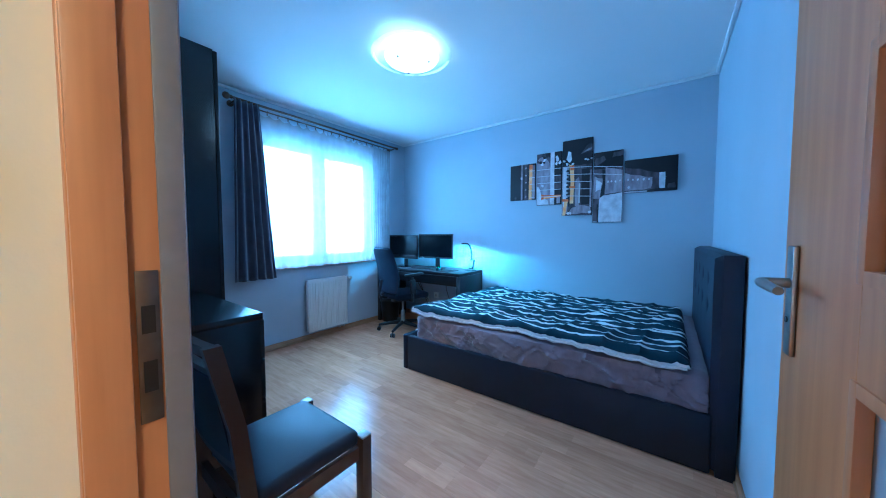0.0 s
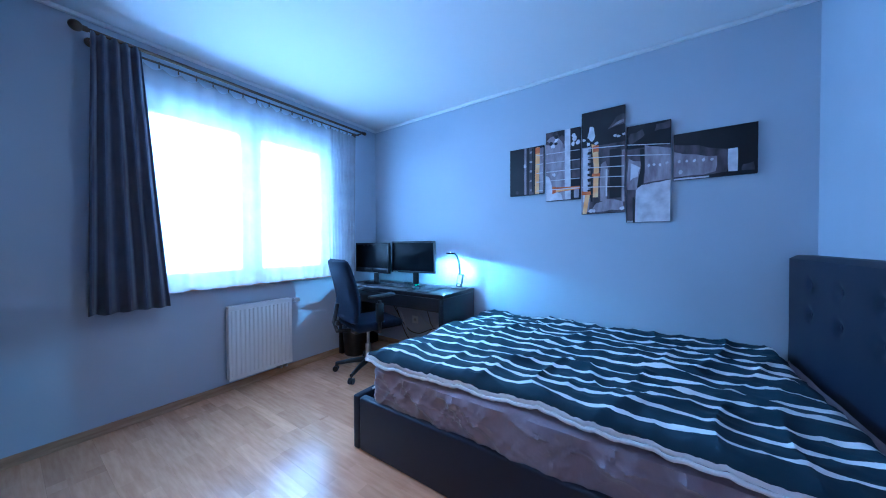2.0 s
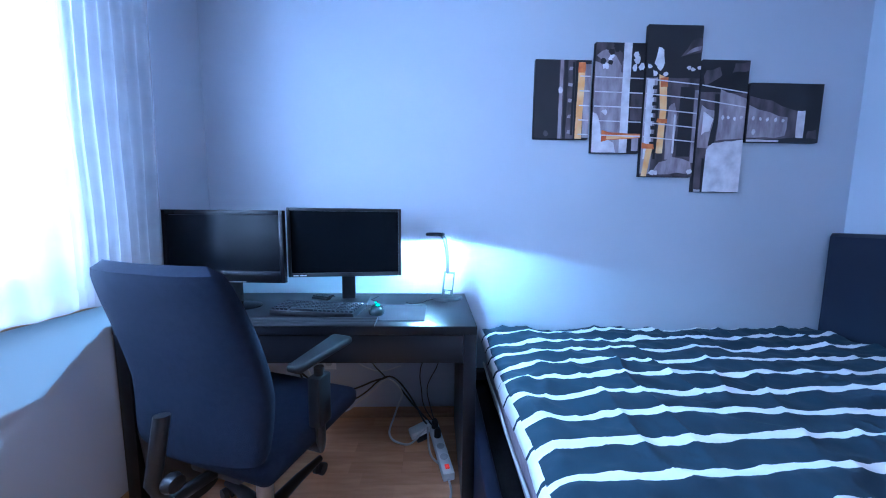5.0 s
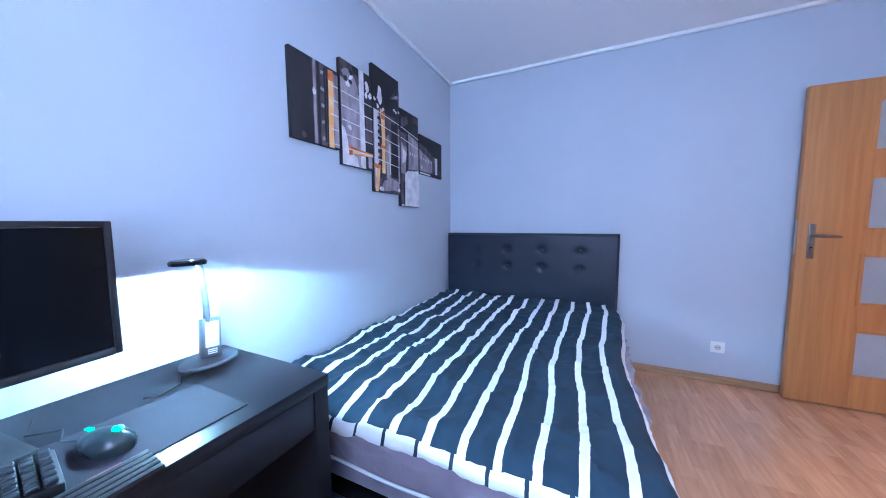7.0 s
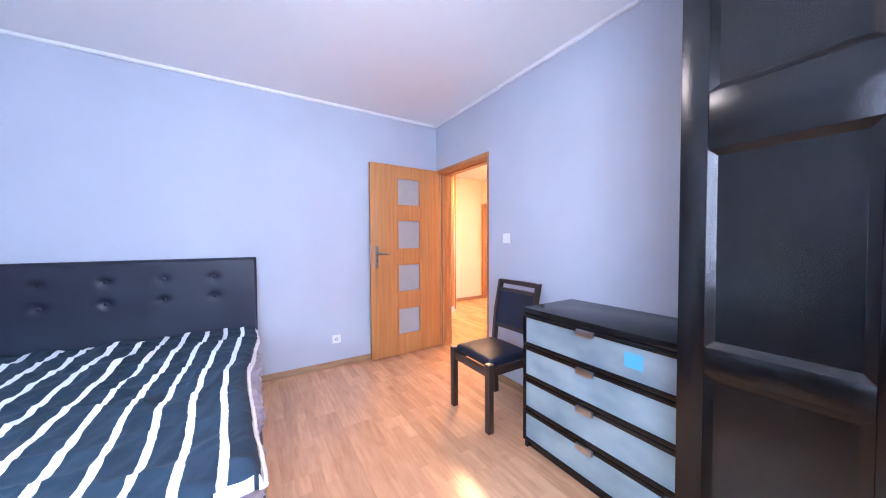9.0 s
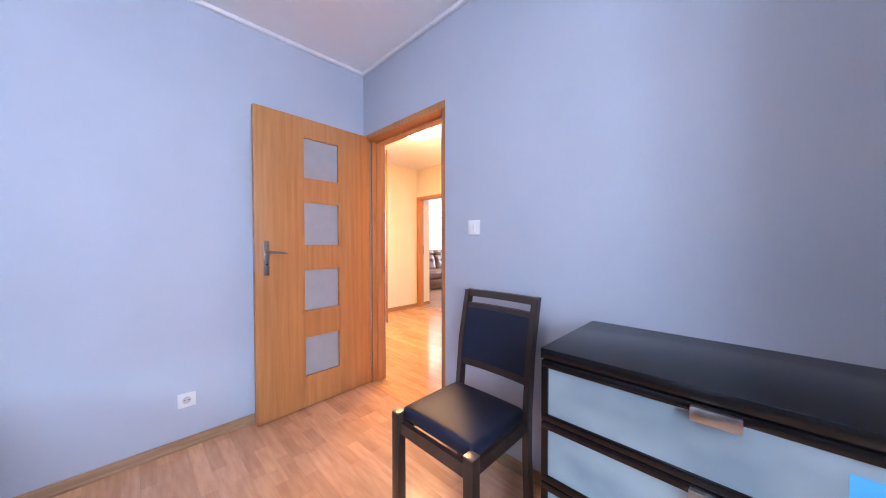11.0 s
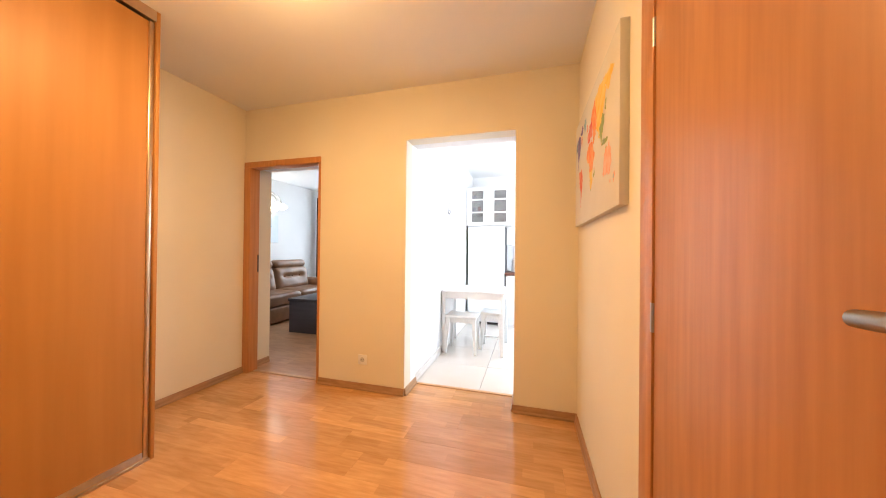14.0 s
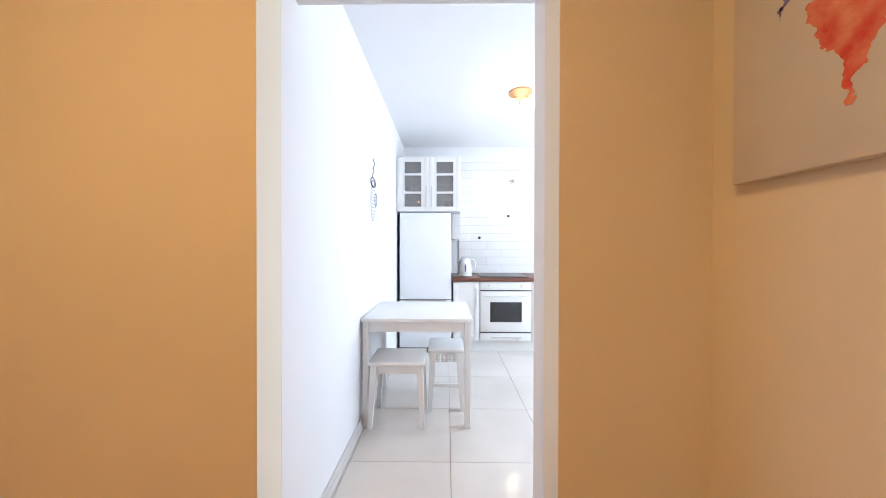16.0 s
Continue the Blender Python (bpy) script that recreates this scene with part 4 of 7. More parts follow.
for a, b, kx in ((mid + 0.001, WX1, mid + 0.045), (WX0, mid - 0.001, mid - 0.045)):
    rails = [(0.055, 0.15), (0.80, 0.885), (1.52, 1.70), (2.26, 2.355)]
    sw = 0.075
    door = part("door", boxed(a + 0.02, WY + 0.002, 0.07, b - 0.02, WY + 0.008, 2.34), M_BLACK, wd)
    part("stile", boxed(a, WY + 0.002, 0.055, a + sw, WY + 0.024, 2.355, bevel=0.003), M_BLACK, door)
    part("stile", boxed(b - sw, WY + 0.002, 0.055, b, WY + 0.024, 2.355, bevel=0.003), M_BLACK, door)
    for ra, rb in rails:
        part("rail", boxed(a + sw + 0.0003, WY + 0.002, ra, b - sw - 0.0003, WY + 0.024, rb, bevel=0.002), M_BLACK, door)
    for (_, pa), (pb, _) in zip(rails, rails[1:]):
        bm = bmesh.new()
        e = 0.022
        o = [(a + sw, pa), (b - sw, pa), (b - sw, pb), (a + sw, pb)]
        q = [(a + sw + e, pa + e), (b - sw - e, pa + e), (b - sw - e, pb - e), (a + sw + e, pb - e)]
        A = [bm.verts.new((x, WY + 0.0235, z)) for x, z in o]
        B = [bm.verts.new((x, WY + 0.010, z)) for x, z in q]
        for i in range(4):
            bm.faces.new((A[i], A[(i + 1) % 4], B[(i + 1) % 4], B[i]))
        bm.faces.new(B)
        flat = part("panel", bm, M_BLACK, door)
        for poly in flat.data.polygons:
            poly.use_smooth = False
    bm = lathe(bmesh.new(), [(0.007, 0), (0.006, 0.012), (0.013, 0.018), (0.016, 0.024), (0.012, 0.030), (0.004, 0.032)], 20)
    part("knob", bm, M_METAL, door, "round steel knob", m=pose(kx, WY + 0.024, 1.10, -90))

# ---- dresser ----
ds = thing("dresser", "black-brown dresser with four frosted glass drawer fronts", "dresser")
DX0, DX1, DY, DZ = -2.625, -1.82, 0.47, 0.838
part("top", boxed(DX0, 0.022, DZ - 0.032, DX1 + 0.004, DY + 0.012, DZ, bevel=0.002), M_BLACK, ds)
part("side_panel", boxed(DX1 - 0.02, 0.022, 0, DX1, DY - 0.001, DZ - 0.0325, bevel=0.001), M_BLACK, ds)
part("side_panel", boxed(DX0, 0.022, 0, DX0 + 0.02, DY - 0.001, DZ - 0.0325, bevel=0.001), M_BLACK, ds)
part("back_panel", boxed(DX0 + 0.0205, 0.022, 0.03, DX1 - 0.0205, 0.028, DZ - 0.033), M_BLACK, ds)
part("plinth", boxed(DX0 + 0.0205, DY - 0.04, 0.001, DX1 - 0.0205, DY - 0.02, 0.055), M_BLACK, ds)
dh = (DZ - 0.033 - 0.05) / 4
M_STICKER = mat("blue_paper_note", (0.10, 0.45, 0.75), 0.7, color2=(0.09, 0.42, 0.71), scale=20)
for i in range(4):
    za, zb = 0.05 + i * dh + 0.002, 0.05 + (i + 1) * dh - 0.002
    bm = bmesh.new()
    box(bm, DX0 + 0.002, DY, zb - 0.021, DX1 - 0.002, DY + 0.018, zb, bevel=0.001)
    box(bm, DX0 + 0.002, DY, za, DX1 - 0.002, DY + 0.018, za + 0.021, bevel=0.001)
    box(bm, DX0 + 0.002, DY, za + 0.021, DX0 + 0.022, DY + 0.018, zb - 0.021)
    box(bm, DX1 - 0.022, DY, za + 0.021, DX1 - 0.002, DY + 0.018, zb - 0.021)
    drw = part("drawer", bm, M_BLACK, ds)
    part("glass_front", boxed(DX0 + 0.0225, DY + 0.004, za + 0.0215, DX1 - 0.0225, DY + 0.012, zb - 0.0215), M_FROSTD, drw, "frosted glass")
    bm = boxed(-2.265, DY + 0.0183, zb - 0.030, -2.180, DY + 0.032, zb - 0.004, bevel=0.002)
    box(bm, -2.265, DY + 0.032, zb - 0.034, -2.180, DY + 0.036, zb - 0.002, bevel=0.001)
    part("handle", bm, M_METAL, drw, "brushed steel grip")
    if i == 3:
        part("note", boxed(-2.475, DY + 0.0125, za + 0.07, -2.40, DY + 0.0132, za + 0.135), M_STICKER, drw, "blue square paper note")

# ---- dining chair by the door ----
ch = thing("dining_chair", "dark wenge dining chair with a black padded seat", "chair", pose(-1.415, 0.368, 0))
for x, y in ((-0.2, 0.205), (0.2, 0.205)):
    bm = boxed(x - 0.021, y - 0.021, 0, x + 0.021, y + 0.021, 0.44, bevel=0.003)
    part("leg", bm, M_WENGE, ch)
    part("leg_cap", boxed(x - 0.0205, y - 0.0205, 0.4402, x + 0.0205, y + 0.0205, 0.446, bevel=0.001), M_SATIN, ch)
for x in (-0.192, 0.192):
    bm = bmesh.new()
    tubes = [(x, -0.20, 0.0), (x, -0.185, 0.25), (x, -0.185, 0.44), (x, -0.21, 0.68), (x, -0.262, 0.918)]
    for p, q in zip(tubes, tubes[1:]):
        p, q = Vector(p), Vector(q)
        ring = [[bm.verts.new(c + Vector((sx * 0.013, sy * 0.020, 0))) for sx, sy in ((-1, -1), (1, -1), (1, 1), (-1, 1))] for c in (p, q)]
        for i in range(4):
            bm.faces.new((ring[0][i], ring[0][(i + 1) % 4], ring[1][(i + 1) % 4], ring[1][i]))
        bm.faces.new(ring[0][::-1])
        bm.faces.new(ring[1])
    part("rear_leg", bm, M_WENGE, ch)


def back_strip(za, zb, th, material, name, label=""):
    bm = bmesh.new()

    def yb(z):
        return -0.185 - 0.025 * max(0, (z - 0.44) / 0.24) if z < 0.68 else -0.21 - 0.052 * (z - 0.68) / 0.238
    for s in range(8):
        x0_, x1_ = -0.178 + 0.356 * s / 8, -0.178 + 0.356 * (s + 1) / 8
        cy = lambda x: -0.012 * (1 - (x / 0.18) ** 2)
        v = [bm.verts.new((x, yb(z) + cy(x) + o, z)) for o in (-th / 2, th / 2) for x, z in ((x0_, za), (x1_, za), (x1_, zb), (x0_, zb))]
        for f in ((0, 1, 2, 3), (7, 6, 5, 4), (0, 4, 5, 1), (3, 2, 6, 7)):
            bm.faces.new([v[i] for i in f])
        if s == 0:
            bm.faces.new([v[i] for i in (0, 3, 7, 4)])
        if s == 7:
            bm.faces.new([v[i] for i in (1, 5, 6, 2)])
    bmesh.ops.remove_doubles(bm, verts=bm.verts, dist=0.0005)
    return part(name, bm, material, ch, label)


back_strip(0.886, 0.918, 0.024, M_WENGE, "top_rail")
back_strip(0.832, 0.852, 0.022, M_WENGE, "mid_rail")
back_strip(0.58, 0.831, 0.034, M_LEATHER, "backrest", "black padded backrest")
back_strip(0.545, 0.578, 0.022, M_WENGE, "low_rail")
bm = boxed(-0.195, -0.165, 0.405, 0.195, 0.195, 0.462, bevel=0.022, seg=4)
bmesh.ops.subdivide_edges(bm, edges=[e for e in bm.edges if e.calc_length() > 0.2], cuts=10, use_grid_fill=True)
for v in bm.verts:
    if v.co.z > 0.45:
        v.co.z += 0.016 * max(0, 1 - (v.co.x / 0.2) ** 2) * max(0, 1 - ((v.co.y - 0.015) / 0.19) ** 2)
part("seat", bm, M_LEATHER, ch, "black faux leather seat pad")
bm = bmesh.new()
box(bm, -0.178, 0.190, 0.355, 0.178, 0.212, 0.404)
box(bm, -0.178, -0.195, 0.355, 0.178, -0.175, 0.404)
box(bm, -0.2, -0.165, 0.355, -0.182, 0.183, 0.404)
box(bm, 0.182, -0.165, 0.355, 0.2, 0.183, 0.404)
part("seat_frame", bm, M_WENGE, ch)

# ---- bedroom door ----
fr = thing("door_frame", "beech door frame with a steel strike plate", "door frame", kind="structure")
FX0, FX1 = -0.90, -0.064          # clear opening
part("jamb", boxed(-0.940, -0.128, 0, FX0, -0.013, 2.0, bevel=0.003), M_DOOR, fr)
part("jamb", boxed(FX1, SB - 0.012, 0, -0.0455, -0.040, 2.0, bevel=0.003), M_DOOR, fr)
part("head", boxed(-0.940, SB - 0.012, 2.0005, -0.0455, 0.004, 2.0445, bevel=0.003), M_DOOR, fr)
part("stop", boxed(FX0 + 0.0005, -0.126, 0, FX0 + 0.014, -0.078, 2.0, bevel=0.002), M_DOOR, fr)
part("stop", boxed(FX1 - 0.008, SB - 0.010, 0, FX1 - 0.0005, -0.078, 2.0, bevel=0.002), M_DOOR, fr)
part("stop", boxed(FX0 + 0.0145, SB - 0.010, 1.986, FX1 - 0.0085, -0.078, 1.9995), M_DOOR, fr)
M_JAMB_STRIP = mat("grey_jamb_strip", (0.20, 0.19, 0.21), 0.5, color2=(0.17, 0.16, 0.18), scale=20)
M_PLATE = mat("worn_dark_steel", (0.20, 0.18, 0.165), 0.38, 1.0, color2=(0.15, 0.135, 0.12), scale=25)
# narrow grey strip along the edge of each jamb
part("edge_strip", boxed(FX0 + 0.0005, -0.044, 0, FX0 + 0.006, -0.0125, 1.999, bevel=0.002), M_JAMB_STRIP, fr, "plain grey strip along the jamb")
part("edge_strip", boxed(FX1 - 0.006, SB - 0.020, 0, FX1 + 0.004, SB - 0.0125, 1.999), M_JAMB_STRIP, fr, "plain grey strip along the jamb")
sp = part("strike_plate", boxed(FX0 + 0.0005, -0.071, 0.93, FX0 + 0.003, -0.046, 1.15, bevel=0.001), M_PLATE, fr, "dark steel strike plate")
part("slot", boxed(FX0 + 0.003, -0.066, 1.06, FX0 + 0.0036, -0.051, 1.10), M_PLASTICB, sp)
part("slot", boxed(FX0 + 0.003, -0.066, 0.975, FX0 + 0.0036, -0.051, 1.02), M_PLASTICB, sp)
part("casing", boxed(-0.0450, SB - 0.012, 0, 0.03, SB - 0.0005, 2.045, bevel=0.002), M_DOOR, fr)
part("casing", boxed(-0.940, SB - 0.012, 2.0455, 0.03, SB - 0.0005, 2.11, bevel=0.002), M_DOOR, fr)


def leaf(name, width, height, m, panes, label, mirrored=False, handle_z=1.10, category="door", backset=0.055):
    """A door leaf from the hinge at x = 0 to x = width, thickness along y from 0 to 0.04."""
    d = thing(name, label, category, m, kind="structure")
    px0, px1 = (0.274, 0.550) if panes else (0, 0)
    bm = bmesh.new()
    if panes:
        box(bm, 0, 0, 0.008, px0, 0.04, height, bevel=0.002)
        box(bm, px1, 0, 0.008, width, 0.04, height, bevel=0.002)
        edges = [0.008] + [z for p in panes for z in p] + [height]
        for za, zb in zip(edges[::2], edges[1::2]):
            box(bm, px0 + 0.0005, 0.0005, za, px1 - 0.0005, 0.0395, zb)
    else:
        box(bm, 0, 0, 0.008, width, 0.04, height, bevel=0.002)
    slab = part("leaf", bm, M_DOOR, d)
    for za, zb in panes:
        part("pane", boxed(px0 + 0.001, 0.0165, za + 0.001, px1 - 0.001, 0.0235, zb - 0.001), M_FROST, slab, "frosted glass pane")
        bm = bmesh.new()
        for ya, yb in ((-0.003, 0.016), (0.024, 0.043)):
            box(bm, px0 - 0.010, ya, za - 0.010, px0 + 0.010, yb, zb + 0.010, bevel=0.002)
            box(bm, px1 - 0.010, ya, za - 0.010, px1 + 0.010, yb, zb + 0.010, bevel=0.002)
            box(bm, px0 + 0.0101, ya, za - 0.010, px1 - 0.0101, yb, za + 0.010)
            box(bm, px0 + 0.0101, ya, zb - 0.010, px1 - 0.0101, yb, zb + 0.010)
        part("glazing_bead", bm, M_DOOR, slab)
    hx = width - backset
    for s, y in ((-1, -0.0003), (1, 0.0403)):
        bm = boxed(hx - 0.017, min(y, y + s * 0.009), handle_z - 0.148, hx + 0.017, max(y, y + s * 0.009), handle_z + 0.076, bevel=0.003)
        pl = part("handle_plate", bm, M_SATIN, d, "satin steel door plate")
        bm = tube(bmesh.new(), [(hx, y + s * 0.009, handle_z), (hx, y + s * 0.042, handle_z), (hx - 0.012, y + s * 0.052, handle_z), (hx - 0.05, y + s * 0.054, handle_z), (hx - 0.110, y + s * 0.050, handle_z - 0.004)], 0.009, 12, radii=[0.011, 0.0095, 0.010, 0.0095, 0.008])
        part("lever", bm, M_SATIN, pl)
        bm = lathe(bmesh.new(), [(0.006, 0), (0.006, 0.002)], 14)
        part("keyhole", bm, M_PLASTICB, pl, m=pose(hx, y + s * 0.0095, handle_z - 0.075, 90 if s < 0 else -90))
    for z in (0.25, 1.0, 1.78):
        part("hinge", tube(bmesh.new(), [(-0.006, 0.0, z - 0.04), (-0.006, 0.0, z + 0.04)], 0.007, 12), M_METAL, d)
    part("lock_face", boxed(width, 0.011, handle_z - 0.12, width + 0.0015, 0.029, handle_z + 0.10), M_METAL, d)
    return d


PANES = [(0.215, 0.508), (0.677, 0.982), (1.139, 1.454), (1.604, 1.900)]
# open bedroom door, swung against the east wall
leaf("door_1", 0.847, 2.025, pose(-0.0625, -0.020, 0.002, 0, 0, 92.2) @ pose(0, -0.04, 0), PANES, "open beech door with four frosted panes", backset=0.063)

# ---- desk and what stands on it ----
desk = thing("desk", "black-brown desk with one long drawer", "desk")
TX0, TX1, TY0, TY1, TZ = W + 0.022, -2.20, 2.735, 3.262, 0.75
part("top", boxed(TX0, TY0, TZ - 0.034, TX1, TY1, TZ, bevel=0.002), M_DESK, desk)
part("side_panel", boxed(TX1 - 0.05, TY0 + 0.004, 0, TX1, TY1, TZ - 0.0345, bevel=0.002), M_DESK, desk)
part("side_panel", boxed(TX0, TY0 + 0.004, 0, TX0 + 0.05, TY1, TZ - 0.0345, bevel=0.002), M_DESK, desk)
part("drawer_front", boxed(TX0 + 0.052, TY0 + 0.006, TZ - 0.150, TX1 - 0.052, TY0 + 0.024, TZ - 0.038, bevel=0.002), M_DESK, desk)
part("drawer_box", boxed(TX0 + 0.06, TY0 + 0.0245, TZ - 0.14, TX1 - 0.06, TY1 - 0.10, TZ - 0.045), M_DESK, desk)
part("back_rail", boxed(TX0 + 0.0505, TY1 - 0.06, TZ - 0.15, TX1 - 0.0505, TY1 - 0.045, TZ - 0.0345), M_DESK, desk)
rest = thing("wrist_rest", "ribbed black plastic rest along the desk edge", "wrist rest")
for i in range(5):
    bm = tube(bmesh.new(), [(-3.42, TY0 + 0.004 + 0.014 * i, TZ + 0.003 + 0.0015 * i), (-2.595, TY0 + 0.004 + 0.014 * i, TZ + 0.003 + 0.0015 * i)], 0.0075, 8)
    part("rib", bm, M_PLASTICB, rest)
part("base", boxed(-3.42, TY0 + 0.002, TZ + 0.0003, -2.595, TY0 + 0.066, TZ + 0.004), M_PLASTICB, rest)


def monitor(name, cx, cy, rot, w, h, zc, bezel, label, gloss, base_kind):
    mo = thing(name, label, "monitor", pose(cx, cy, TZ + 0.0005, 0, 0, rot))
    z0_, z1_ = zc - h / 2 - TZ, zc + h / 2 - TZ
    bm = bmesh.new()
    box(bm, -w / 2, -0.012, z0_, -w / 2 + bezel, 0.012, z1_, bevel=0.003)
    box(bm, w / 2 - bezel, -0.012, z0_, w / 2, 0.012, z1_, bevel=0.003)
    box(bm, -w / 2 + bezel, -0.012, z1_ - bezel, w / 2 - bezel, 0.012, z1_, bevel=0.002)
    bt = bezel * (2.4 if gloss else 1.3)
    box(bm, -w / 2 + bezel, -0.012, z0_, w / 2 - bezel, 0.012, z0_ + bt, bevel=0.002)
    part("bezel", bm, M_GLOSSB if gloss else M_PLASTICB, mo)
    part("screen", boxed(-w / 2 + bezel + 0.0005, -0.007, z0_ + bt + 0.0005, w / 2 - bezel - 0.0005, 0.0, z1_ - bezel - 0.0005), M_SCREEN, mo, "dark switched-off screen")
    part("housing", boxed(-w / 2 + 0.02, 0.0125, z0_ + 0.02, w / 2 - 0.02, 0.045, z1_ - 0.02, bevel=0.015), M_PLASTICB, mo)
    part("stand_neck", boxed(-0.032, 0.046, 0.012, 0.032, 0.066, (z0_ + z1_) / 2, bevel=0.004), M_PLASTICB, mo)
    if base_kind == "oval":
        part("stand_base", lathe(bmesh.new(), [(0.14, 0.0), (0.142, 0.004), (0.12, 0.010), (0.04, 0.016)], 40, (0, 0.02, 0), (1.0, 0.62)), M_GLOSSB, mo)
        part("silver_strip", boxed(-0.10, -0.0136, z0_ + 0.002, 0.10, -0.0122, z0_ + 0.006), M_METAL, mo)
    else:
        part("stand_base", boxed(-0.09, -0.06, 0.0, 0.10, 0.10, 0.0115, bevel=0.004), M_PLASTICB, mo)
        for i, (a, b) in enumerate(((-w / 2 + 0.022, 0.022), (-w / 2 + 0.050, 0.030))):
            part("maker_mark", boxed(a, -0.0134, z0_ + 0.005, a + b, -0.0122, z0_ + 0.0095), M_PLASTICW, mo)
    return mo


monitor("monitor", -2.787, 3.05, 7, 0.518, 0.322, 1.046, 0.014, "black flat monitor on a square stand, switched off", False, "square")
monitor("television", -3.312, 2.985, -3, 0.555, 0.325, 1.030, 0.022, "glossy black small television used as a monitor", True, "oval")

kb = thing("keyboard", "black mechanical keyboard with raised keys", "keyboard", pose(-2.868, 2.900, TZ + 0.0095, 0, 0, -8))
part("case", boxed(-0.185, -0.065, -0.003, 0.185, 0.075, 0.016, bevel=0.004), M_PLASTICB, kb)
M_KEY = mat("dark_keycap", (0.006, 0.007, 0.011), 0.38, color2=(0.009, 0.010, 0.015), scale=40)
kbm = boxed(-0.0078, -0.0078, 0, 0.0078, 0.0078, 0.009, bevel=0.002, seg=1)
for r in range(6):
    for c in range(19):
        if r == 0 and 4 <= c <= 9:
            continue
        k = part("keycap", boxed(-0.0078, -0.0078, 0, 0.0078, 0.0078, 0.009) if (r, c) == (1, 0) else kbm.copy(), M_KEY, kb, m=pose(-0.171 + c * 0.019, -0.052 + r * 0.0205, 0.0165 + 0.0006 * r))
part("space_bar", boxed(-0.096, -0.060, 0.0165, 0.009, -0.044, 0.0255, bevel=0.002), M_KEY, kb)
kbm.free()

pad = solid("mouse_pad", boxed(-2.705, 2.792, TZ + 0.0003, -2.405, 3.02, TZ + 0.0035, bevel=0.001), mat("dark_mouse_pad", (0.022, 0.020, 0.027), 0.8, color2=(0.030, 0.027, 0.036), scale=6, spec=0.2), "dark cloth mouse pad on the desk", "mouse pad")
# printed mark with a faint glow added to its red
part("red_mark", boxed(-2.67, 2.812, TZ + 0.0037, -2.625, 2.820, TZ + 0.0041), mat("red_print_with_glow", (0.45, 0.02, 0.03), 0.6, emit=0.15), pad)

ms = thing("computer_mouse", "dark grey gaming mouse with glowing green lights", "mouse", pose(-2.62, 2.905, TZ + 0.0042, 0, 0, 15))
bm = bmesh.new()
bmesh.ops.create_uvsphere(bm, u_segments=24, v_segments=14, radius=1.0)
for v in bm.verts:
    x, y, z = v.co
    v.co = Vector((x * (0.034 - 0.004 * y), y * 0.062, max(z, -0.25) * 0.030 * (1 - 0.25 * y) + 0.0075))
part("shell", bm, mat("grey_mouse_plastic", (0.03, 0.045, 0.05), 0.25, color2=(0.024, 0.036, 0.04), scale=30), ms)
M_GREEN = mat("glowing_green_led", (0.02, 0.75, 0.25), 0.4, emit=1.2)
part("green_light", lathe(bmesh.new(), [(0.009, 0), (0.009, 0.002), (0.005, 0.003)], 20), M_GREEN, ms, m=pose(0.004, -0.030, 0.0385, 14))
part("wheel_light", boxed(-0.004, 0.030, 0.030, 0.004, 0.046, 0.034, bevel=0.001), M_GREEN, ms)
part("cable", tube(bmesh.new(), [(0, 0.06, 0.006), (-0.01, 0.10, 0.004), (0.02, 0.15, 0.003), (-0.01, 0.20, 0.003), (0.03, 0.26, 0.003)], 0.002, 6), M_PLASTICB, ms)

dl = thing("desk_lamp", "lit slim desk lamp with an oval base and display", "desk lamp", pose(-2.305, 3.150, TZ + 0.0005))
M_LAMPBODY = mat("grey_lamp_plastic", (0.10, 0.115, 0.125), 0.3, color2=(0.085, 0.10, 0.11), scale=20)
M_LAMPNECK = mat("dark_grey_lamp_plastic", (0.035, 0.04, 0.045), 0.35, color2=(0.045, 0.05, 0.055), scale=20)
part("base", lathe(bmesh.new(), [(0.082, 0), (0.083, 0.006), (0.078, 0.011), (0.03, 0.013)], 40, (0, 0, 0), (1.0, 0.75)), M_LAMPBODY, dl)
part("display_post", boxed(-0.027, -0.014, 0.0135, 0.031, 0.010, 0.142, bevel=0.004, m=pose(0, 0, 0, -8, 6)), M_LAMPBODY, dl)
part("display", boxed(-0.018, -0.0155, 0.048, 0.022, -0.0142, 0.130, m=pose(0, 0, 0, -8, 6)), mat("pale_lcd", (0.55, 0.62, 0.62), 0.25, color2=(0.5, 0.57, 0.58), scale=30), dl)
bm = bmesh.new()
for i in range(3):
    box(bm, -0.012, -0.0153, 0.026 + i * 0.006, 0.016, -0.0142, 0.029 + i * 0.006, m=pose(0, 0, 0, -8, 6))
part("buttons", bm, M_PLASTICW, dl)
part("neck", tube(bmesh.new(), [(0.005, 0.012, 0.10), (0.006, 0.012, 0.18), (0.0, 0.008, 0.25), (-0.012, -0.005, 0.31), (-0.03, -0.02, 0.333)], 0.010, 12), M_LAMPNECK, dl)
part("head", lathe(bmesh.new(), [(0.036, -0.004), (0.046, -0.004), (0.048, 0.005), (0.042, 0.011), (0.01, 0.013)], 32, (-0.06, -0.045, 0.333), (1.0, 0.8)), M_GLOSSB, dl)
part("led_panel", lathe(bmesh.new(), [(0.036, -0.002), (0.036, -0.0005)], 28, (-0.06, -0.045, 0.333), (1.0, 0.8)), M_LED, dl, "lit white light panel")
part("cable", tube(bmesh.new(), [(-0.06, -0.03, 0.004), (-0.10, -0.05, 0.003), (-0.12, -0.09, 0.003), (-0.17, -0.11, 0.003), (-0.20, -0.09, 0.003)], 0.0022, 6), M_PLASTICB, dl)

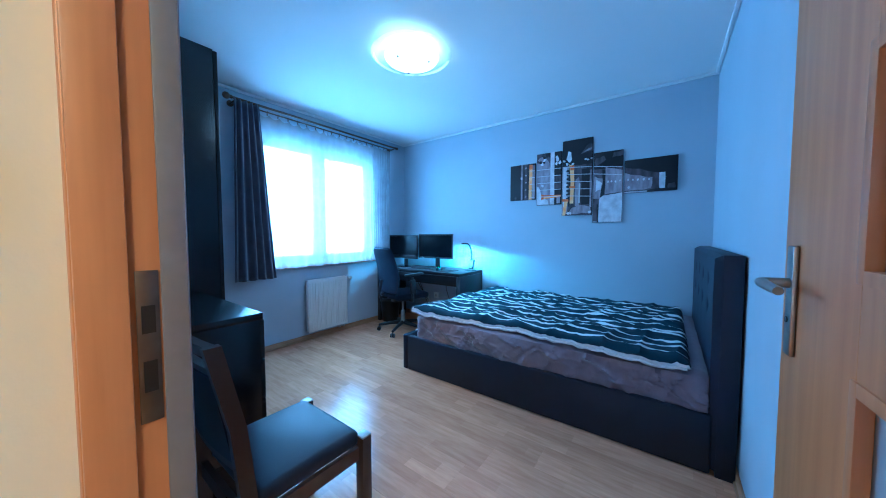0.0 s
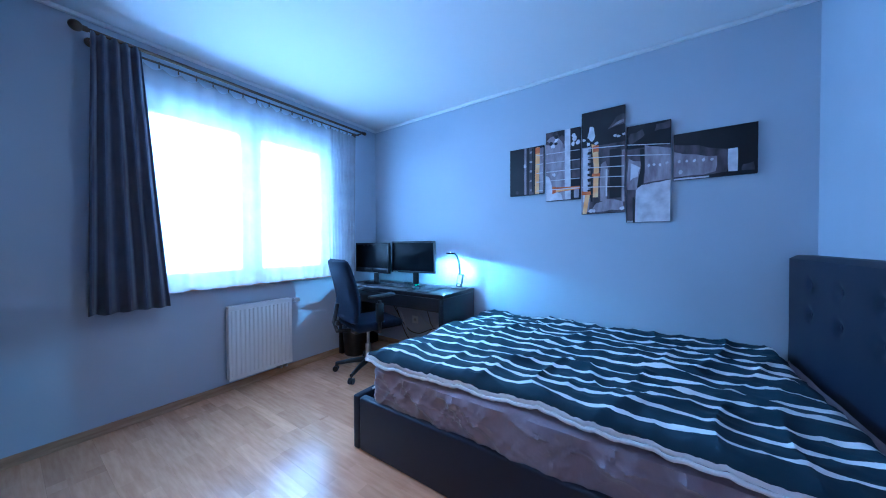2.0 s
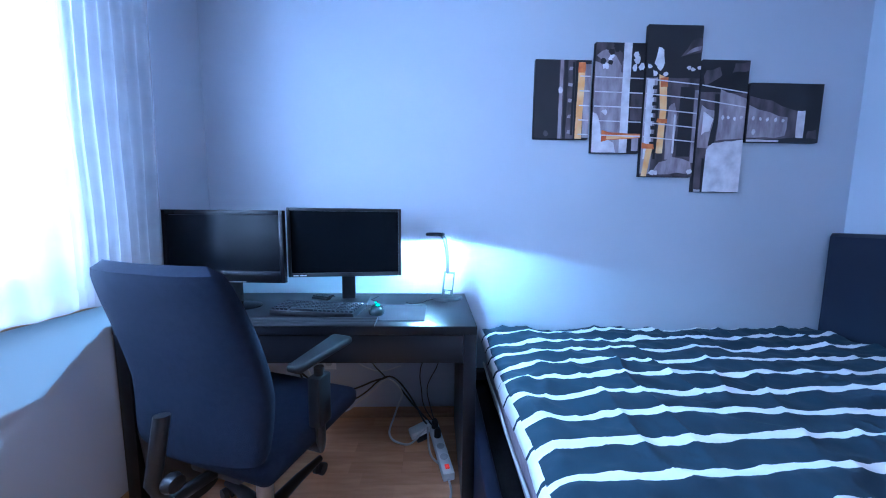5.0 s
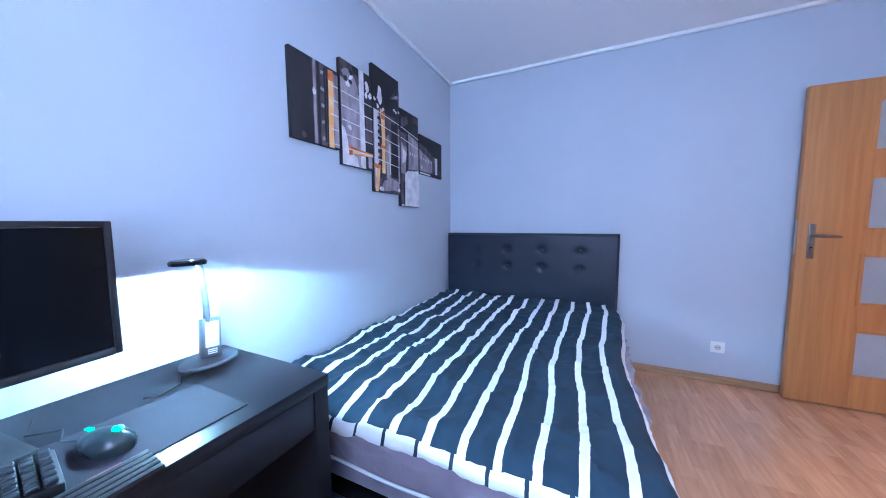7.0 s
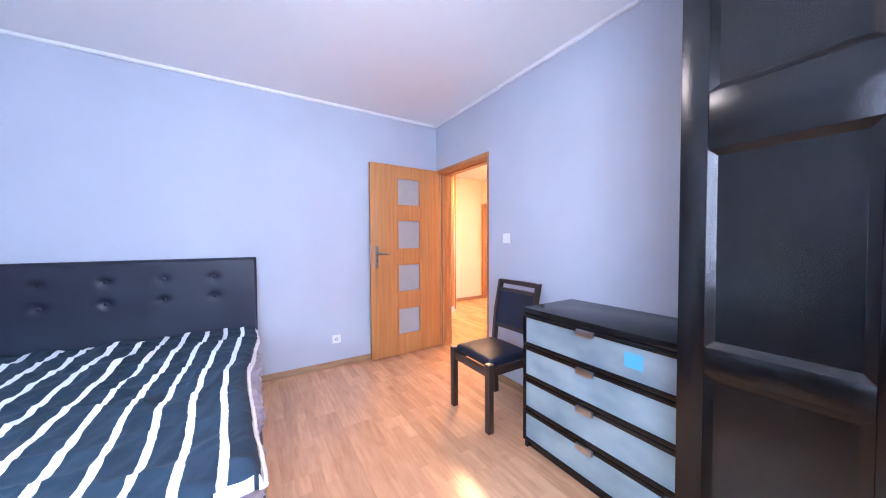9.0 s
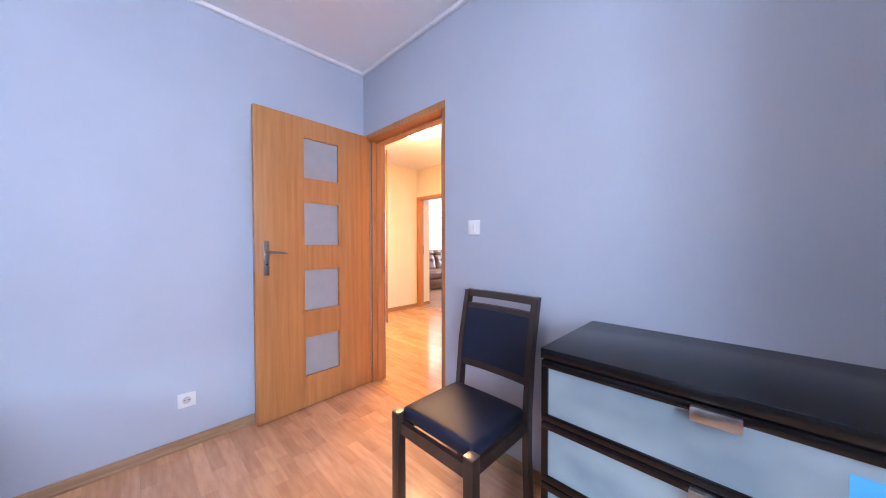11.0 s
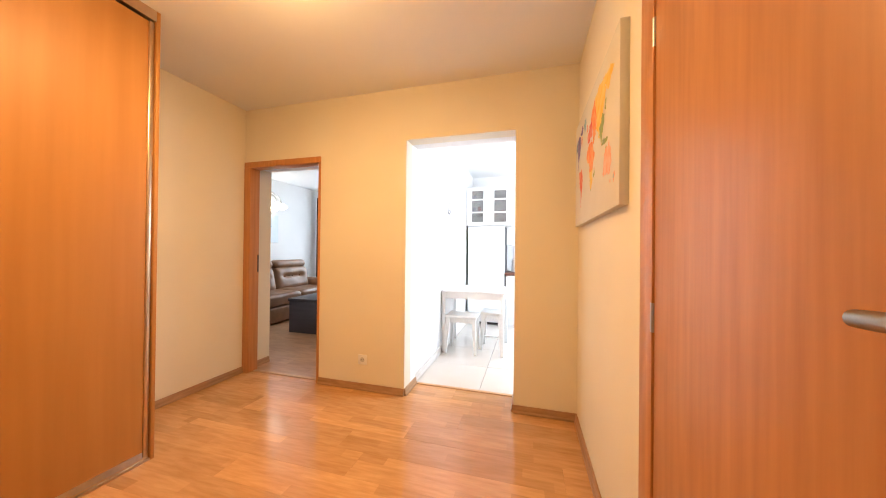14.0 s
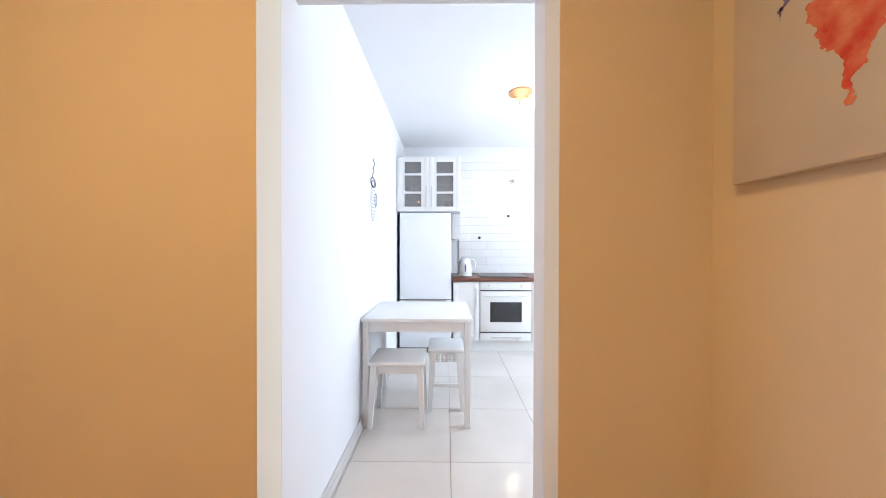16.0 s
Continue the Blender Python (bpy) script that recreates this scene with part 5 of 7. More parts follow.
numpad = thing("number_pad", "small black keypad behind the keyboard", "keypad", pose(-2.935, 3.145, TZ + 0.0005, 0, 0, -22))
part("case", boxed(-0.05, -0.03, 0, 0.05, 0.03, 0.012, bevel=0.003), M_PLASTICB, numpad)
for r in range(3):
    for c in range(5):
        part("keycap", boxed(-0.008, -0.007, 0, 0.008, 0.007, 0.006), M_KEY, numpad, m=pose(-0.038 + c * 0.019, -0.018 + r * 0.018, 0.0122))

# cables, sockets and strip under the desk
M_CABLEW = mat("grey_cable", (0.55, 0.55, 0.54), 0.5)
strip = thing("power_strip", "white power strip with a red switch on the floor", "power strip", pose(-2.335, 3.03, 0.001, 0, 0, 12))
part("body", boxed(-0.027, -0.19, 0, 0.027, 0.19, 0.038, bevel=0.006), M_PLASTICW, strip)
part("switch", boxed(-0.010, -0.165, 0.0383, 0.010, -0.140, 0.043, bevel=0.002), mat("red_switch", (0.75, 0.04, 0.02), 0.3, emit=0.6), strip, "red switch")
# flat outlet discs, the shade of their recesses put into a greyer white
for i in range(4):
    part("outlet", lathe(bmesh.new(), [(0.019, 0), (0.019, 0.0012)], 20), mat("shadowed_white_plastic", (0.5, 0.5, 0.5), 0.5) if i == 0 else bpy.data.materials["shadowed_white_plastic"], strip, m=pose(0, -0.09 + i * 0.07, 0.0383))
for i in (2, 3):
    part("plug", lathe(bmesh.new(), [(0.018, 0), (0.018, 0.03), (0.010, 0.045)], 16), M_PLASTICB, strip, m=pose(0, -0.09 + i * 0.07, 0.040))
def swag(points, r, material, label, seed=0):
    """A cable eased through a few points, with slight kinks."""
    pts = [Vector(p) for p in points]
    ends = [pts[0] * 2 - pts[1]] + pts + [pts[-1] * 2 - pts[-2]]
    line = []
    for q in range(1, len(ends) - 2):
        p0, p1, p2, p3 = ends[q - 1:q + 3]
        for k in range(8):
            t = k / 8
            c = 0.5 * ((2 * p1) + (p2 - p0) * t + (2 * p0 - 5 * p1 + 4 * p2 - p3) * t * t + (3 * p1 - p0 - 3 * p2 + p3) * t ** 3)
            c += Vector((noise.noise((c.x * 14, c.z * 14, seed)), noise.noise((c.y * 14, c.z * 14, seed + 5)), 0)) * 0.008
            c.z, c.y = max(c.z, r + 0.001), min(c.y, N - 0.016)
            line.append(c)
    line.append(pts[-1])
    return solid("cable", tube(bmesh.new(), line, r, 8), material, label, "cable", group="desk cables")


BLACKC, PALEC = "black electric cable slung under the desk", "pale grey cable slung under the desk"
swag([(-3.30, 3.24, 0.55), (-3.05, 3.22, 0.27), (-2.85, 3.20, 0.22), (-2.62, 3.18, 0.30), (-2.48, 3.16, 0.16), (-2.36, 3.12, 0.06)], 0.005, M_PLASTICB, BLACKC, 1)
swag([(-3.20, 3.22, 0.50), (-2.98, 3.18, 0.16), (-2.80, 3.18, 0.18), (-2.62, 3.18, 0.31), (-2.52, 3.17, 0.24), (-2.40, 3.10, 0.09)], 0.0045, M_PLASTICB, BLACKC, 2)
swag([(-3.10, 3.20, 0.42), (-2.90, 3.17, 0.13), (-2.74, 3.17, 0.20), (-2.62, 3.17, 0.30), (-2.54, 3.15, 0.22), (-2.60, 3.10, 0.05), (-2.50, 3.06, 0.012), (-2.41, 3.08, 0.08)], 0.005, M_CABLEW, PALEC, 3)
swag([(-2.90, 3.26, 0.42), (-2.76, 3.24, 0.34), (-2.66, 3.22, 0.32), (-2.55, 3.20, 0.36)], 0.0035, M_CABLEW, PALEC, 4)
swag([(-2.74, 3.26, 0.66), (-2.76, 3.25, 0.46), (-2.70, 3.22, 0.36), (-2.62, 3.18, 0.30)], 0.004, M_PLASTICB, BLACKC, 5)
swag([(-2.37, 3.25, 0.68), (-2.36, 3.24, 0.46), (-2.44, 3.22, 0.34), (-2.42, 3.16, 0.16), (-2.37, 3.13, 0.09)], 0.003, M_PLASTICB, BLACKC, 6)
swag([(-2.34, 3.25, 0.68), (-2.33, 3.22, 0.42), (-2.40, 3.18, 0.24), (-2.36, 3.10, 0.08)], 0.003, M_PLASTICB, BLACKC, 7)
swag([(-2.40, 3.08, 0.09), (-2.38, 2.98, 0.03), (-2.32, 2.90, 0.012), (-2.29, 2.80, 0.012), (-2.30, 2.72, 0.012)], 0.005, M_CABLEW, PALEC, 8)
adapter = thing("power_adapter", "white plug adapter leaning on the power strip", "adapter", pose(-2.435, 3.10, 0.045, 12, -14, 20))
part("body", boxed(-0.055, -0.024, 0, 0.055, 0.024, 0.042, bevel=0.007), M_PLASTICW, adapter)
part("seam", boxed(-0.0555, -0.0245, 0.020, 0.0555, 0.0245, 0.0215), M_CABLEW, adapter)
part("stand_block", boxed(-0.03, -0.02, -0.044, 0.03, 0.02, -0.0005, bevel=0.005), M_PLASTICB, adapter, "black plug under the adapter")


def socket(place, rot, label, switch=False, double=False):
    s = thing("light_switch" if switch else "wall_socket", label, "switch" if switch else "socket", pose(*place, 0, 0, rot))
    w = 0.041
    part("frame", boxed(-w, -0.009, -w, w, -0.0005, w, bevel=0.003), M_PLASTICW, s)
    if switch:
        for xa, xb in (((-0.028, -0.0008), (0.0008, 0.028)) if double else ((-0.028, 0.028),)):
            part("rocker", boxed(xa, -0.0135, -0.028, xb, -0.0092, 0.028, bevel=0.002), M_PLASTICW, s)
    else:
        # the well is a flat disc, its depth shown by a shaded grey
        part("well", lathe(bmesh.new(), [(0.020, 0), (0.020, 0.0008)], 24), mat("socket_well_shade", (0.55, 0.55, 0.54), 0.5), s, m=pose(0, -0.0092, 0, 90))
        for x in (-0.0095, 0.0095):
            part("hole", lathe(bmesh.new(), [(0.003, 0), (0.003, 0.0008)], 10), M_PLASTICB, s, m=pose(x, -0.0102, 0, 90))
    return s


socket((-1.173, 0, 1.25), 180, "white double light switch beside the doorway", True, True)
hs_ = thing("light_switch", "narrow white two-part light switch by the bathroom door", "switch", pose(-0.925, -0.206, 1.245, 0, 0, 90))
part("frame", boxed(-0.020, -0.010, -0.055, 0.020, -0.0005, 0.055, bevel=0.003), M_PLASTICW, hs_)
for za, zb in ((-0.046, -0.022), (-0.019, 0.046)):
    part("rocker", boxed(-0.015, -0.015, za, 0.015, -0.0102, zb, bevel=0.002), M_PLASTICW, hs_)
socket((0.0, 1.155, 0.27), -90, "white wall socket above the skirting")
socket((-2.975, N, 0.33), 0, "white wall socket under the desk")
socket((0.745, SF, 0.255), 180, "white wall socket in the hall")

wb = thing("waste_bin", "round black waste bin under the desk", "bin", pose(-3.42, 2.83, 0.0005))
part("bucket", lathe(bmesh.new(), [(0.10, 0), (0.11, 0.01), (0.135, 0.33), (0.130, 0.33), (0.105, 0.015)], 32), M_PLASTICB, wb)

# ---- office chair ----
oc = thing("office_chair", "dark blue fabric office chair with plastic armrests", "office chair", pose(-2.965, 2.61, 0, 0, 0, -18))
for k in range(5):
    a = radians(72 * k + 20)
    d = Vector((math.cos(a), math.sin(a), 0))
    bm = tube(bmesh.new(), [d * 0.03 + Vector((0, 0, 0.105)), d * 0.16 + Vector((0, 0, 0.095)), d * 0.30 + Vector((0, 0, 0.072))], 0.02, 10, radii=[0.026, 0.021, 0.015])
    arm = part("base_arm", bm, M_PLASTICB, oc)
    bm = bmesh.new()
    s = Vector((-d.y, d.x, 0))
    for o in (-0.014, 0.014):
        c = d * 0.30 + s * o + Vector((0, 0, 0.0255))
        tube(bm, [c - s * 0.008, c + s * 0.008], 0.025, 18)
    tube(bm, [d * 0.30 + Vector((0, 0, 0.03)), d * 0.30 + Vector((0, 0, 0.075))], 0.006, 8)
    part("caster", bm, M_PLASTICB, arm)
part("gas_lift", tube(bmesh.new(), [(0, 0, 0.09), (0, 0, 0.25), (0, 0, 0.251), (0, 0, 0.39)], 0.02, 16, radii=[0.027, 0.027, 0.014, 0.014]), M_METAL, oc)
part("mechanism", boxed(-0.10, -0.17, 0.385, 0.10, 0.10, 0.425, bevel=0.01), M_PLASTICB, oc)
bm = boxed(-0.235, -0.20, 0.425, 0.235, 0.245, 0.495, bevel=0.03, seg=4)
part("seat", bm, M_CHAIRCLOTH, oc)
bm = bmesh.new()
bw = lambda v: 0.245 * (0.90 + 0.14 * math.sin(math.pi * min(1, v * 0.9 + 0.1))) * (1 - 0.03 * max(0, v - 0.8) / 0.2)


def shell(u, v):
    a = 2 * math.pi * u
    w, zz = bw(v), 0.50 + 0.55 * v
    e = math.sqrt(max(0.0, 1 - abs(2 * v - 1) ** 16))
    sx, sy = math.copysign(abs(math.cos(a)) ** 0.45, math.cos(a)), math.copysign(abs(math.sin(a)) ** 0.7, math.sin(a))
    curve = -0.245 + 0.035 * math.cos((v - 0.3) * 3.0) - 0.06 * max(0, v - 0.35)
    return (w * sx * (0.86 + 0.14 * e), curve + 0.038 * sy * e + 0.02 * (sx * sx), zz)


g = sheet(bm, 48, 28, shell)
bmesh.ops.remove_doubles(bm, verts=bm.verts, dist=0.0006)
bmesh.ops.holes_fill(bm, edges=[e for e in bm.edges if e.is_boundary])
part("backrest", bm, M_CHAIRCLOTH, oc)
bm = tube(bmesh.new(), [(0, -0.13, 0.40), (0, -0.29, 0.42), (0, -0.315, 0.50), (0, -0.285, 0.66)], 0.018, 10)
part("back_bracket", bm, M_PLASTICB, oc)
bm = lathe(bmesh.new(), [(0.02, 0), (0.024, 0.01), (0.020, 0.03), (0.008, 0.034)], 18)
part("knob", bm, M_PLASTICB, oc, m=pose(0.03, -0.30, 0.50, 0, 90))
for s in (-1, 1):
    bm = tube(bmesh.new(), [(s * 0.12, 0.0, 0.415), (s * 0.248, 0.0, 0.415), (s * 0.245, 0.0, 0.44), (s * 0.245, 0.0, 0.69)], 0.016, 10)
    box(bm, s * 0.245 - 0.022, -0.03, 0.50, s * 0.245 + 0.022, 0.03, 0.665, bevel=0.006)
    post = part("arm_post", bm, M_PLASTICB, oc)
    bm = boxed(-0.042, -0.115, 0.0, 0.042, 0.115, 0.026, bevel=0.012, seg=3)
    for v in bm.verts:
        v.co.x *= 0.80 + 2.2 * v.co.y + 0.006 * math.sin(v.co.y * 40)
        v.co.z += 0.9 * v.co.y * v.co.y
    part("arm_pad", bm, M_PLASTICB, oc, m=pose(s * 0.237, 0.02, 0.705, 4, 0, -4 * s))

# ---- hall: closet, bathroom door, map, lamp ----
M_ALU = mat("champagne_aluminium", (0.62, 0.50, 0.36), 0.3, 1.0, color2=(0.55, 0.44, 0.31), scale=25)
CX, CY = 1.425, -1.245
cs = thing("sliding_closet", "orange beech built-in closet with sliding doors", "closet")
part("end_panel", boxed(CX - 0.006, CY, 0.0005, 2.028, CY + 0.018, HH - 0.001, bevel=0.001), M_CLOSET, cs)
part("top_rail", boxed(CX - 0.004, CY + 0.0185, HH - 0.06, CX + 0.09, SB - 0.002, HH - 0.001), M_ALU, cs)
bm = boxed(CX - 0.004, CY + 0.0185, 0.0005, CX + 0.09, SB - 0.002, 0.012)
box(bm, CX + 0.012, CY + 0.0185, 0.012, CX + 0.018, SB - 0.002, 0.022)
box(bm, CX + 0.052, CY + 0.0185, 0.012, CX + 0.058, SB - 0.002, 0.022)
part("floor_track", bm, M_ALU, cs)
for x, ya, yb in ((CX + 0.005, CY + 0.02, -0.67), (CX + 0.048, -0.72, SB - 0.004)):
    bm = boxed(x + 0.008, ya + 0.026, 0.03, x + 0.020, yb - 0.026, HH - 0.07)
    dr_ = part("door", bm, M_CLOSET, cs)
    for y in (ya, yb - 0.026):
        part("stile", boxed(x, y + 0.0003, 0.025, x + 0.028, y + 0.0257, HH - 0.065, bevel=0.005), M_ALU, dr_, "champagne aluminium profile")
    part("bottom_profile", boxed(x + 0.003, ya + 0.027, 0.023, x + 0.025, yb - 0.027, 0.055), M_METAL, dr_)

bf = thing("bathroom_door_frame", "beech door frame of the bathroom", "door frame", kind="structure")
BY_A, BY_B = -1.07, -0.235
part("jamb", boxed(-1.035, BY_A + 0.0005, 0, -0.916, BY_A + 0.095, 2.0, bevel=0.003), M_DOOR, bf)
part("jamb", boxed(-1.035, BY_B - 0.011, 0, -0.916, BY_B - 0.0005, 2.0, bevel=0.003), M_DOOR, bf)
part("head", boxed(-1.035, BY_A + 0.0005, 2.0005, -0.916, BY_B - 0.0005, 2.0395, bevel=0.003), M_DOOR, bf)
leaf("door_2", BY_B - BY_A - 0.1085, 1.992, pose(-0.922, BY_A + 0.096, 0.002, 0, 0, 90), [], "closed plain beech bathroom door with a steel lever", backset=0.022, handle_z=1.124)

lf = thing("living_doorway_frame", "beech frame of the living room doorway", "door frame", kind="structure")
part("jamb", boxed(1.955, SF - 0.095, 0, 2.0295, SF + 0.012, 1.945, bevel=0.003), M_DOOR, lf)
part("jamb", boxed(1.1805, SF - 0.095, 0, 1.205, SF + 0.004, 1.945, bevel=0.003), M_DOOR, lf)
part("head", boxed(1.1805, SF - 0.095, 1.9455, 2.0295, SF + 0.012, 1.9995, bevel=0.003), M_DOOR, lf)
part("strike_plate", boxed(1.9525, SF - 0.092, 0.95, 1.9548, SF - 0.076, 1.12), M_BRONZE, lf)
M_THR = mat("beech_foil_threshold", (0.56, 0.33, 0.15), 0.35, color2=(0.47, 0.26, 0.11), scale=20)
struct("threshold", boxed(1.206, SF - 0.08, 0.0005, 1.954, SF - 0.04, 0.006, bevel=0.002), M_THR, "wood-toned threshold strip of the living room", "threshold")
struct("threshold", boxed(KR + 0.022, SF - 0.27, 0.0005, KL - 0.022, SF - 0.235, 0.007, bevel=0.002), M_THR, "wood-toned threshold strip of the kitchen", "threshold")

mp_ = thing("world_map_picture", "large canvas with a watercolour world map", "picture")
MX, MY0, MY1, MZ0, MZ1 = -0.925, -2.235, -1.205, 1.345, 1.995
M_MAPC = mat("off_white_canvas", (0.66, 0.63, 0.55), 0.8, color2=(0.62, 0.59, 0.51), scale=6, bump=0.08, bump_scale=600)
part("canvas", boxed(MX + 0.0005, MY0, MZ0, MX + 0.032, MY1, MZ1, bevel=0.002), M_MAPC, mp_)


def paint(name, a, b):
    pale = tuple(0.80 * p + 0.20 * q for p, q in zip(b, (0.66, 0.63, 0.55)))
    return mat(name, a, 0.8, color2=pale, scale=26, detail=8)


P_BLUE, P_RED = paint("blue_violet_watercolour", (0.07, 0.07, 0.28), (0.25, 0.17, 0.42)), paint("red_watercolour", (0.62, 0.04, 0.03), (0.75, 0.20, 0.06))
P_ORANGE, P_YELLOW = paint("orange_watercolour", (0.75, 0.16, 0.03), (0.80, 0.34, 0.05)), paint("yellow_watercolour", (0.80, 0.45, 0.03), (0.78, 0.58, 0.10))
P_GREEN, P_TEAL = paint("green_watercolour", (0.30, 0.38, 0.06), (0.14, 0.22, 0.08)), paint("teal_watercolour", (0.15, 0.34, 0.45), (0.30, 0.50, 0.55))
P_PEACH = paint("peach_watercolour", (0.74, 0.30, 0.16), (0.78, 0.44, 0.28))
LAND = []


def land(paint_tone, *shares):
    """One painted land: along and up the canvas, in shares of its size."""
    LAND.append((paint_tone, shares))


land(P_TEAL, 0.01, .80, .02, .86, .06, .90, .09, .88, .07, .82, .03, .78)
land(P_BLUE, .06, .88, .12, .92, .18, .88, .20, .80, .17, .72, .13, .66, .11, .58, .08, .52, .10, .62, .08, .72, .05, .80)
land(P_BLUE, .18, .90, .24, .96, .28, .92, .24, .86)
land(P_PEACH, .21, .86, .26, .84, .24, .76, .20, .80)
land(P_RED, .14, .51, .19, .50, .22, .51, .26, .43, .25, .33, .23, .25, .21, .19, .215, .10, .20, .11, .19, .27, .16, .37, .14, .45)
land(P_ORANGE, .40, .60, .44, .64, .50, .63, .56, .60, .57, .52, .60, .48, .56, .40, .55, .34, .47, .36, .46, .46, .42, .48, .385, .54)
land(P_YELLOW, .47, .36, .55, .37, .55, .28, .52, .20, .49, .20, .48, .28)
land(P_GREEN, .585, .36, .60, .35, .595, .27, .58, .29)
land(P_RED, .42, .66, .46, .64, .50, .68, .54, .67, .56, .74, .52, .84, .48, .80, .45, .76, .41, .74)
land(P_RED, .39, .78, .41, .84, .43, .80)
land(P_ORANGE, .50, .84, .54, .90, .60, .94, .63, .84, .64, .74, .62, .64, .58, .58, .56, .62, .56, .72)
land(P_YELLOW, .60, .94, .70, .97, .80, .94, .82, .84, .80, .74, .76, .68, .72, .62, .70, .54, .68, .60, .64, .64, .64, .76)
land(P_GREEN, .70, .62, .76, .70, .80, .66, .78, .58, .76, .52, .745, .46, .735, .54, .72, .50)
land(P_GREEN, .80, .70, .83, .76, .82, .68)
land(P_YELLOW, .80, .94, .90, .92, .96, .88, .90, .84, .86, .78, .83, .84)
land(P_GREEN, .74, .46, .78, .44, .83, .43, .86, .46, .82, .47, .78, .48)
land(P_PEACH, .78, .22, .79, .34, .83, .40, .86, .39, .88, .42, .905, .34, .92, .26, .88, .16, .85, .20)
land(P_PEACH, .89, .12, .905, .13, .90, .10)
land(P_PEACH, .945, .12, .96, .18, .965, .14, .95, .09)
land(P_TEAL, .30, .92, .36, .97, .38, .90, .33, .82)
def land_face(pm, i, ring):
    bm = bmesh.new()
    f = bm.faces.new([bm.verts.new((MX + 0.0322 + 0.00004 * i, MY0 + (MY1 - MY0) * (0.02 + 0.96 * u), MZ0 + (MZ1 - MZ0) * (0.06 + 0.86 * v))) for u, v in ring])
    f.normal_update()
    bmesh.ops.triangulate(bm, faces=[f], ngon_method="EAR_CLIP")
    part("painted_land", bm, pm, mp_)


rnd = random.Random(11)
for i, (pm, pts) in enumerate(LAND):
    pts = [(pts[k], pts[k + 1]) for k in range(0, len(pts), 2)]
    fine = []
    for (a, b), (c, d) in zip(pts, pts[1:] + pts[:1]):
        steps = max(3, int(90 * math.hypot(c - a, d - b)))
        for q in range(steps):
            t = q / steps
            x, y = a + (c - a) * t, b + (d - b) * t
            fine.append((x + 0.010 * noise.noise((x * 45, y * 30, i)) + 0.005 * noise.noise((x * 120, y * 90, i)), y + 0.016 * noise.noise((x * 45, y * 30, i + 7)) + 0.007 * noise.noise((x * 120, y * 90, i + 3))))
    land_face(pm, i, fine)
    # splashes of paint of a neighbouring tone along the coast, and small islands
    for q in range(max(3, len(fine) // 9)):
        cu, cv = rnd.choice(fine)
        r = rnd.uniform(0.004, 0.012)
        tone = rnd.choice((pm, pm, LAND[(i + 1) % len(LAND)][0], LAND[(i - 1) % len(LAND)][0]) if q % 3 == 0 else (pm,))
        land_face(tone, 20 + i, [(cu + r * math.cos(t) * rnd.uniform(0.5, 1.3), cv + r * 1.5 * math.sin(t) * rnd.uniform(0.5, 1.3)) for t in (k * math.pi / 4 for k in range(8))])

hl = thing("hall_ceiling_lamp", "lit round opal glass lamp on the hall ceiling", "ceiling lamp", pose(0.46, -1.0, HH))
part("base", lathe(bmesh.new(), [(0.12, -0.0005), (0.12, -0.025), (0.11, -0.03)], 40), M_METAL, hl)
part("shade", lathe(bmesh.new(), [(0.05, -0.040), (0.175, -0.045), (0.185, -0.052), (0.17, -0.072), (0.12, -0.098), (0.05, -0.112), (0.01, -0.114)], 56), M_LAMP_HALL, hl, "glowing warm opal glass")
for k in range(3):
    a = k * 2 * math.pi / 3 + 0.5
    part("clip_screw", lathe(bmesh.new(), [(0.007, -0.06), (0.008, -0.100), (0.003, -0.104)], 12, (0.125 * math.cos(a), 0.125 * math.sin(a), 0)), M_BRONZE, hl)

# ---- kitchen ----
M_KWHITE = mat("white_kitchen_lacquer", (0.80, 0.79, 0.77), 0.35, color2=(0.77, 0.76, 0.74), scale=6)
M_WTABLE = mat("white_painted_wood", (0.80, 0.80, 0.79), 0.4, color2=(0.76, 0.76, 0.75), scale=8, bump=0.03)
M_FRIDGE = mat("white_fridge_enamel", (0.82, 0.83, 0.85), 0.25, color2=(0.80, 0.81, 0.83), scale=4)
M_DGREY = mat("dark_grey_side", (0.05, 0.05, 0.055), 0.5, color2=(0.06, 0.06, 0.065), scale=8)
M_WORKTOP = mat("red_brown_worktop", (0.17, 0.065, 0.04), 0.35, color2=(0.11, 0.04, 0.025), scale=6, stretch=(0.5, 6, 6))
M_OVENGLASS = mat("oven_glass", (0.03, 0.03, 0.03), 0.08, color2=(0.04, 0.04, 0.04), scale=5)
KF = -4.90
# half-clear grey stands in for the reflections on the cabinet panes
M_CABGLASS = mat("reflection_grey_cabinet_glass", (0.30, 0.29, 0.28), 0.1)
M_CABGLASS.node_tree.nodes["Principled BSDF"].inputs["Alpha"].default_value = 0.5

tb = thing("kitchen_table", "small white painted kitchen table by the wall", "table")
part("tabletop", boxed(-0.345, -4.08, 0.695, 0.383, -3.445, 0.72, bevel=0.004), M_WTABLE, tb)
for x in (-0.335, 0.335):
    for y in (-4.07, -3.495):
        part("leg", boxed(x, y, 0, x + 0.04, y + 0.04, 0.6945, bevel=0.003), M_WTABLE, tb)
for a in ((-0.295, -3.490, 0.335, -3.470), (-0.295, -4.055, 0.335, -4.035), (-0.33, -4.03, -0.312, -3.495), (0.352, -4.03, 0.370, -3.495)):
    part("apron", boxed(a[0], a[1], 0.625, a[2], a[3], 0.6945), M_WTABLE, tb)


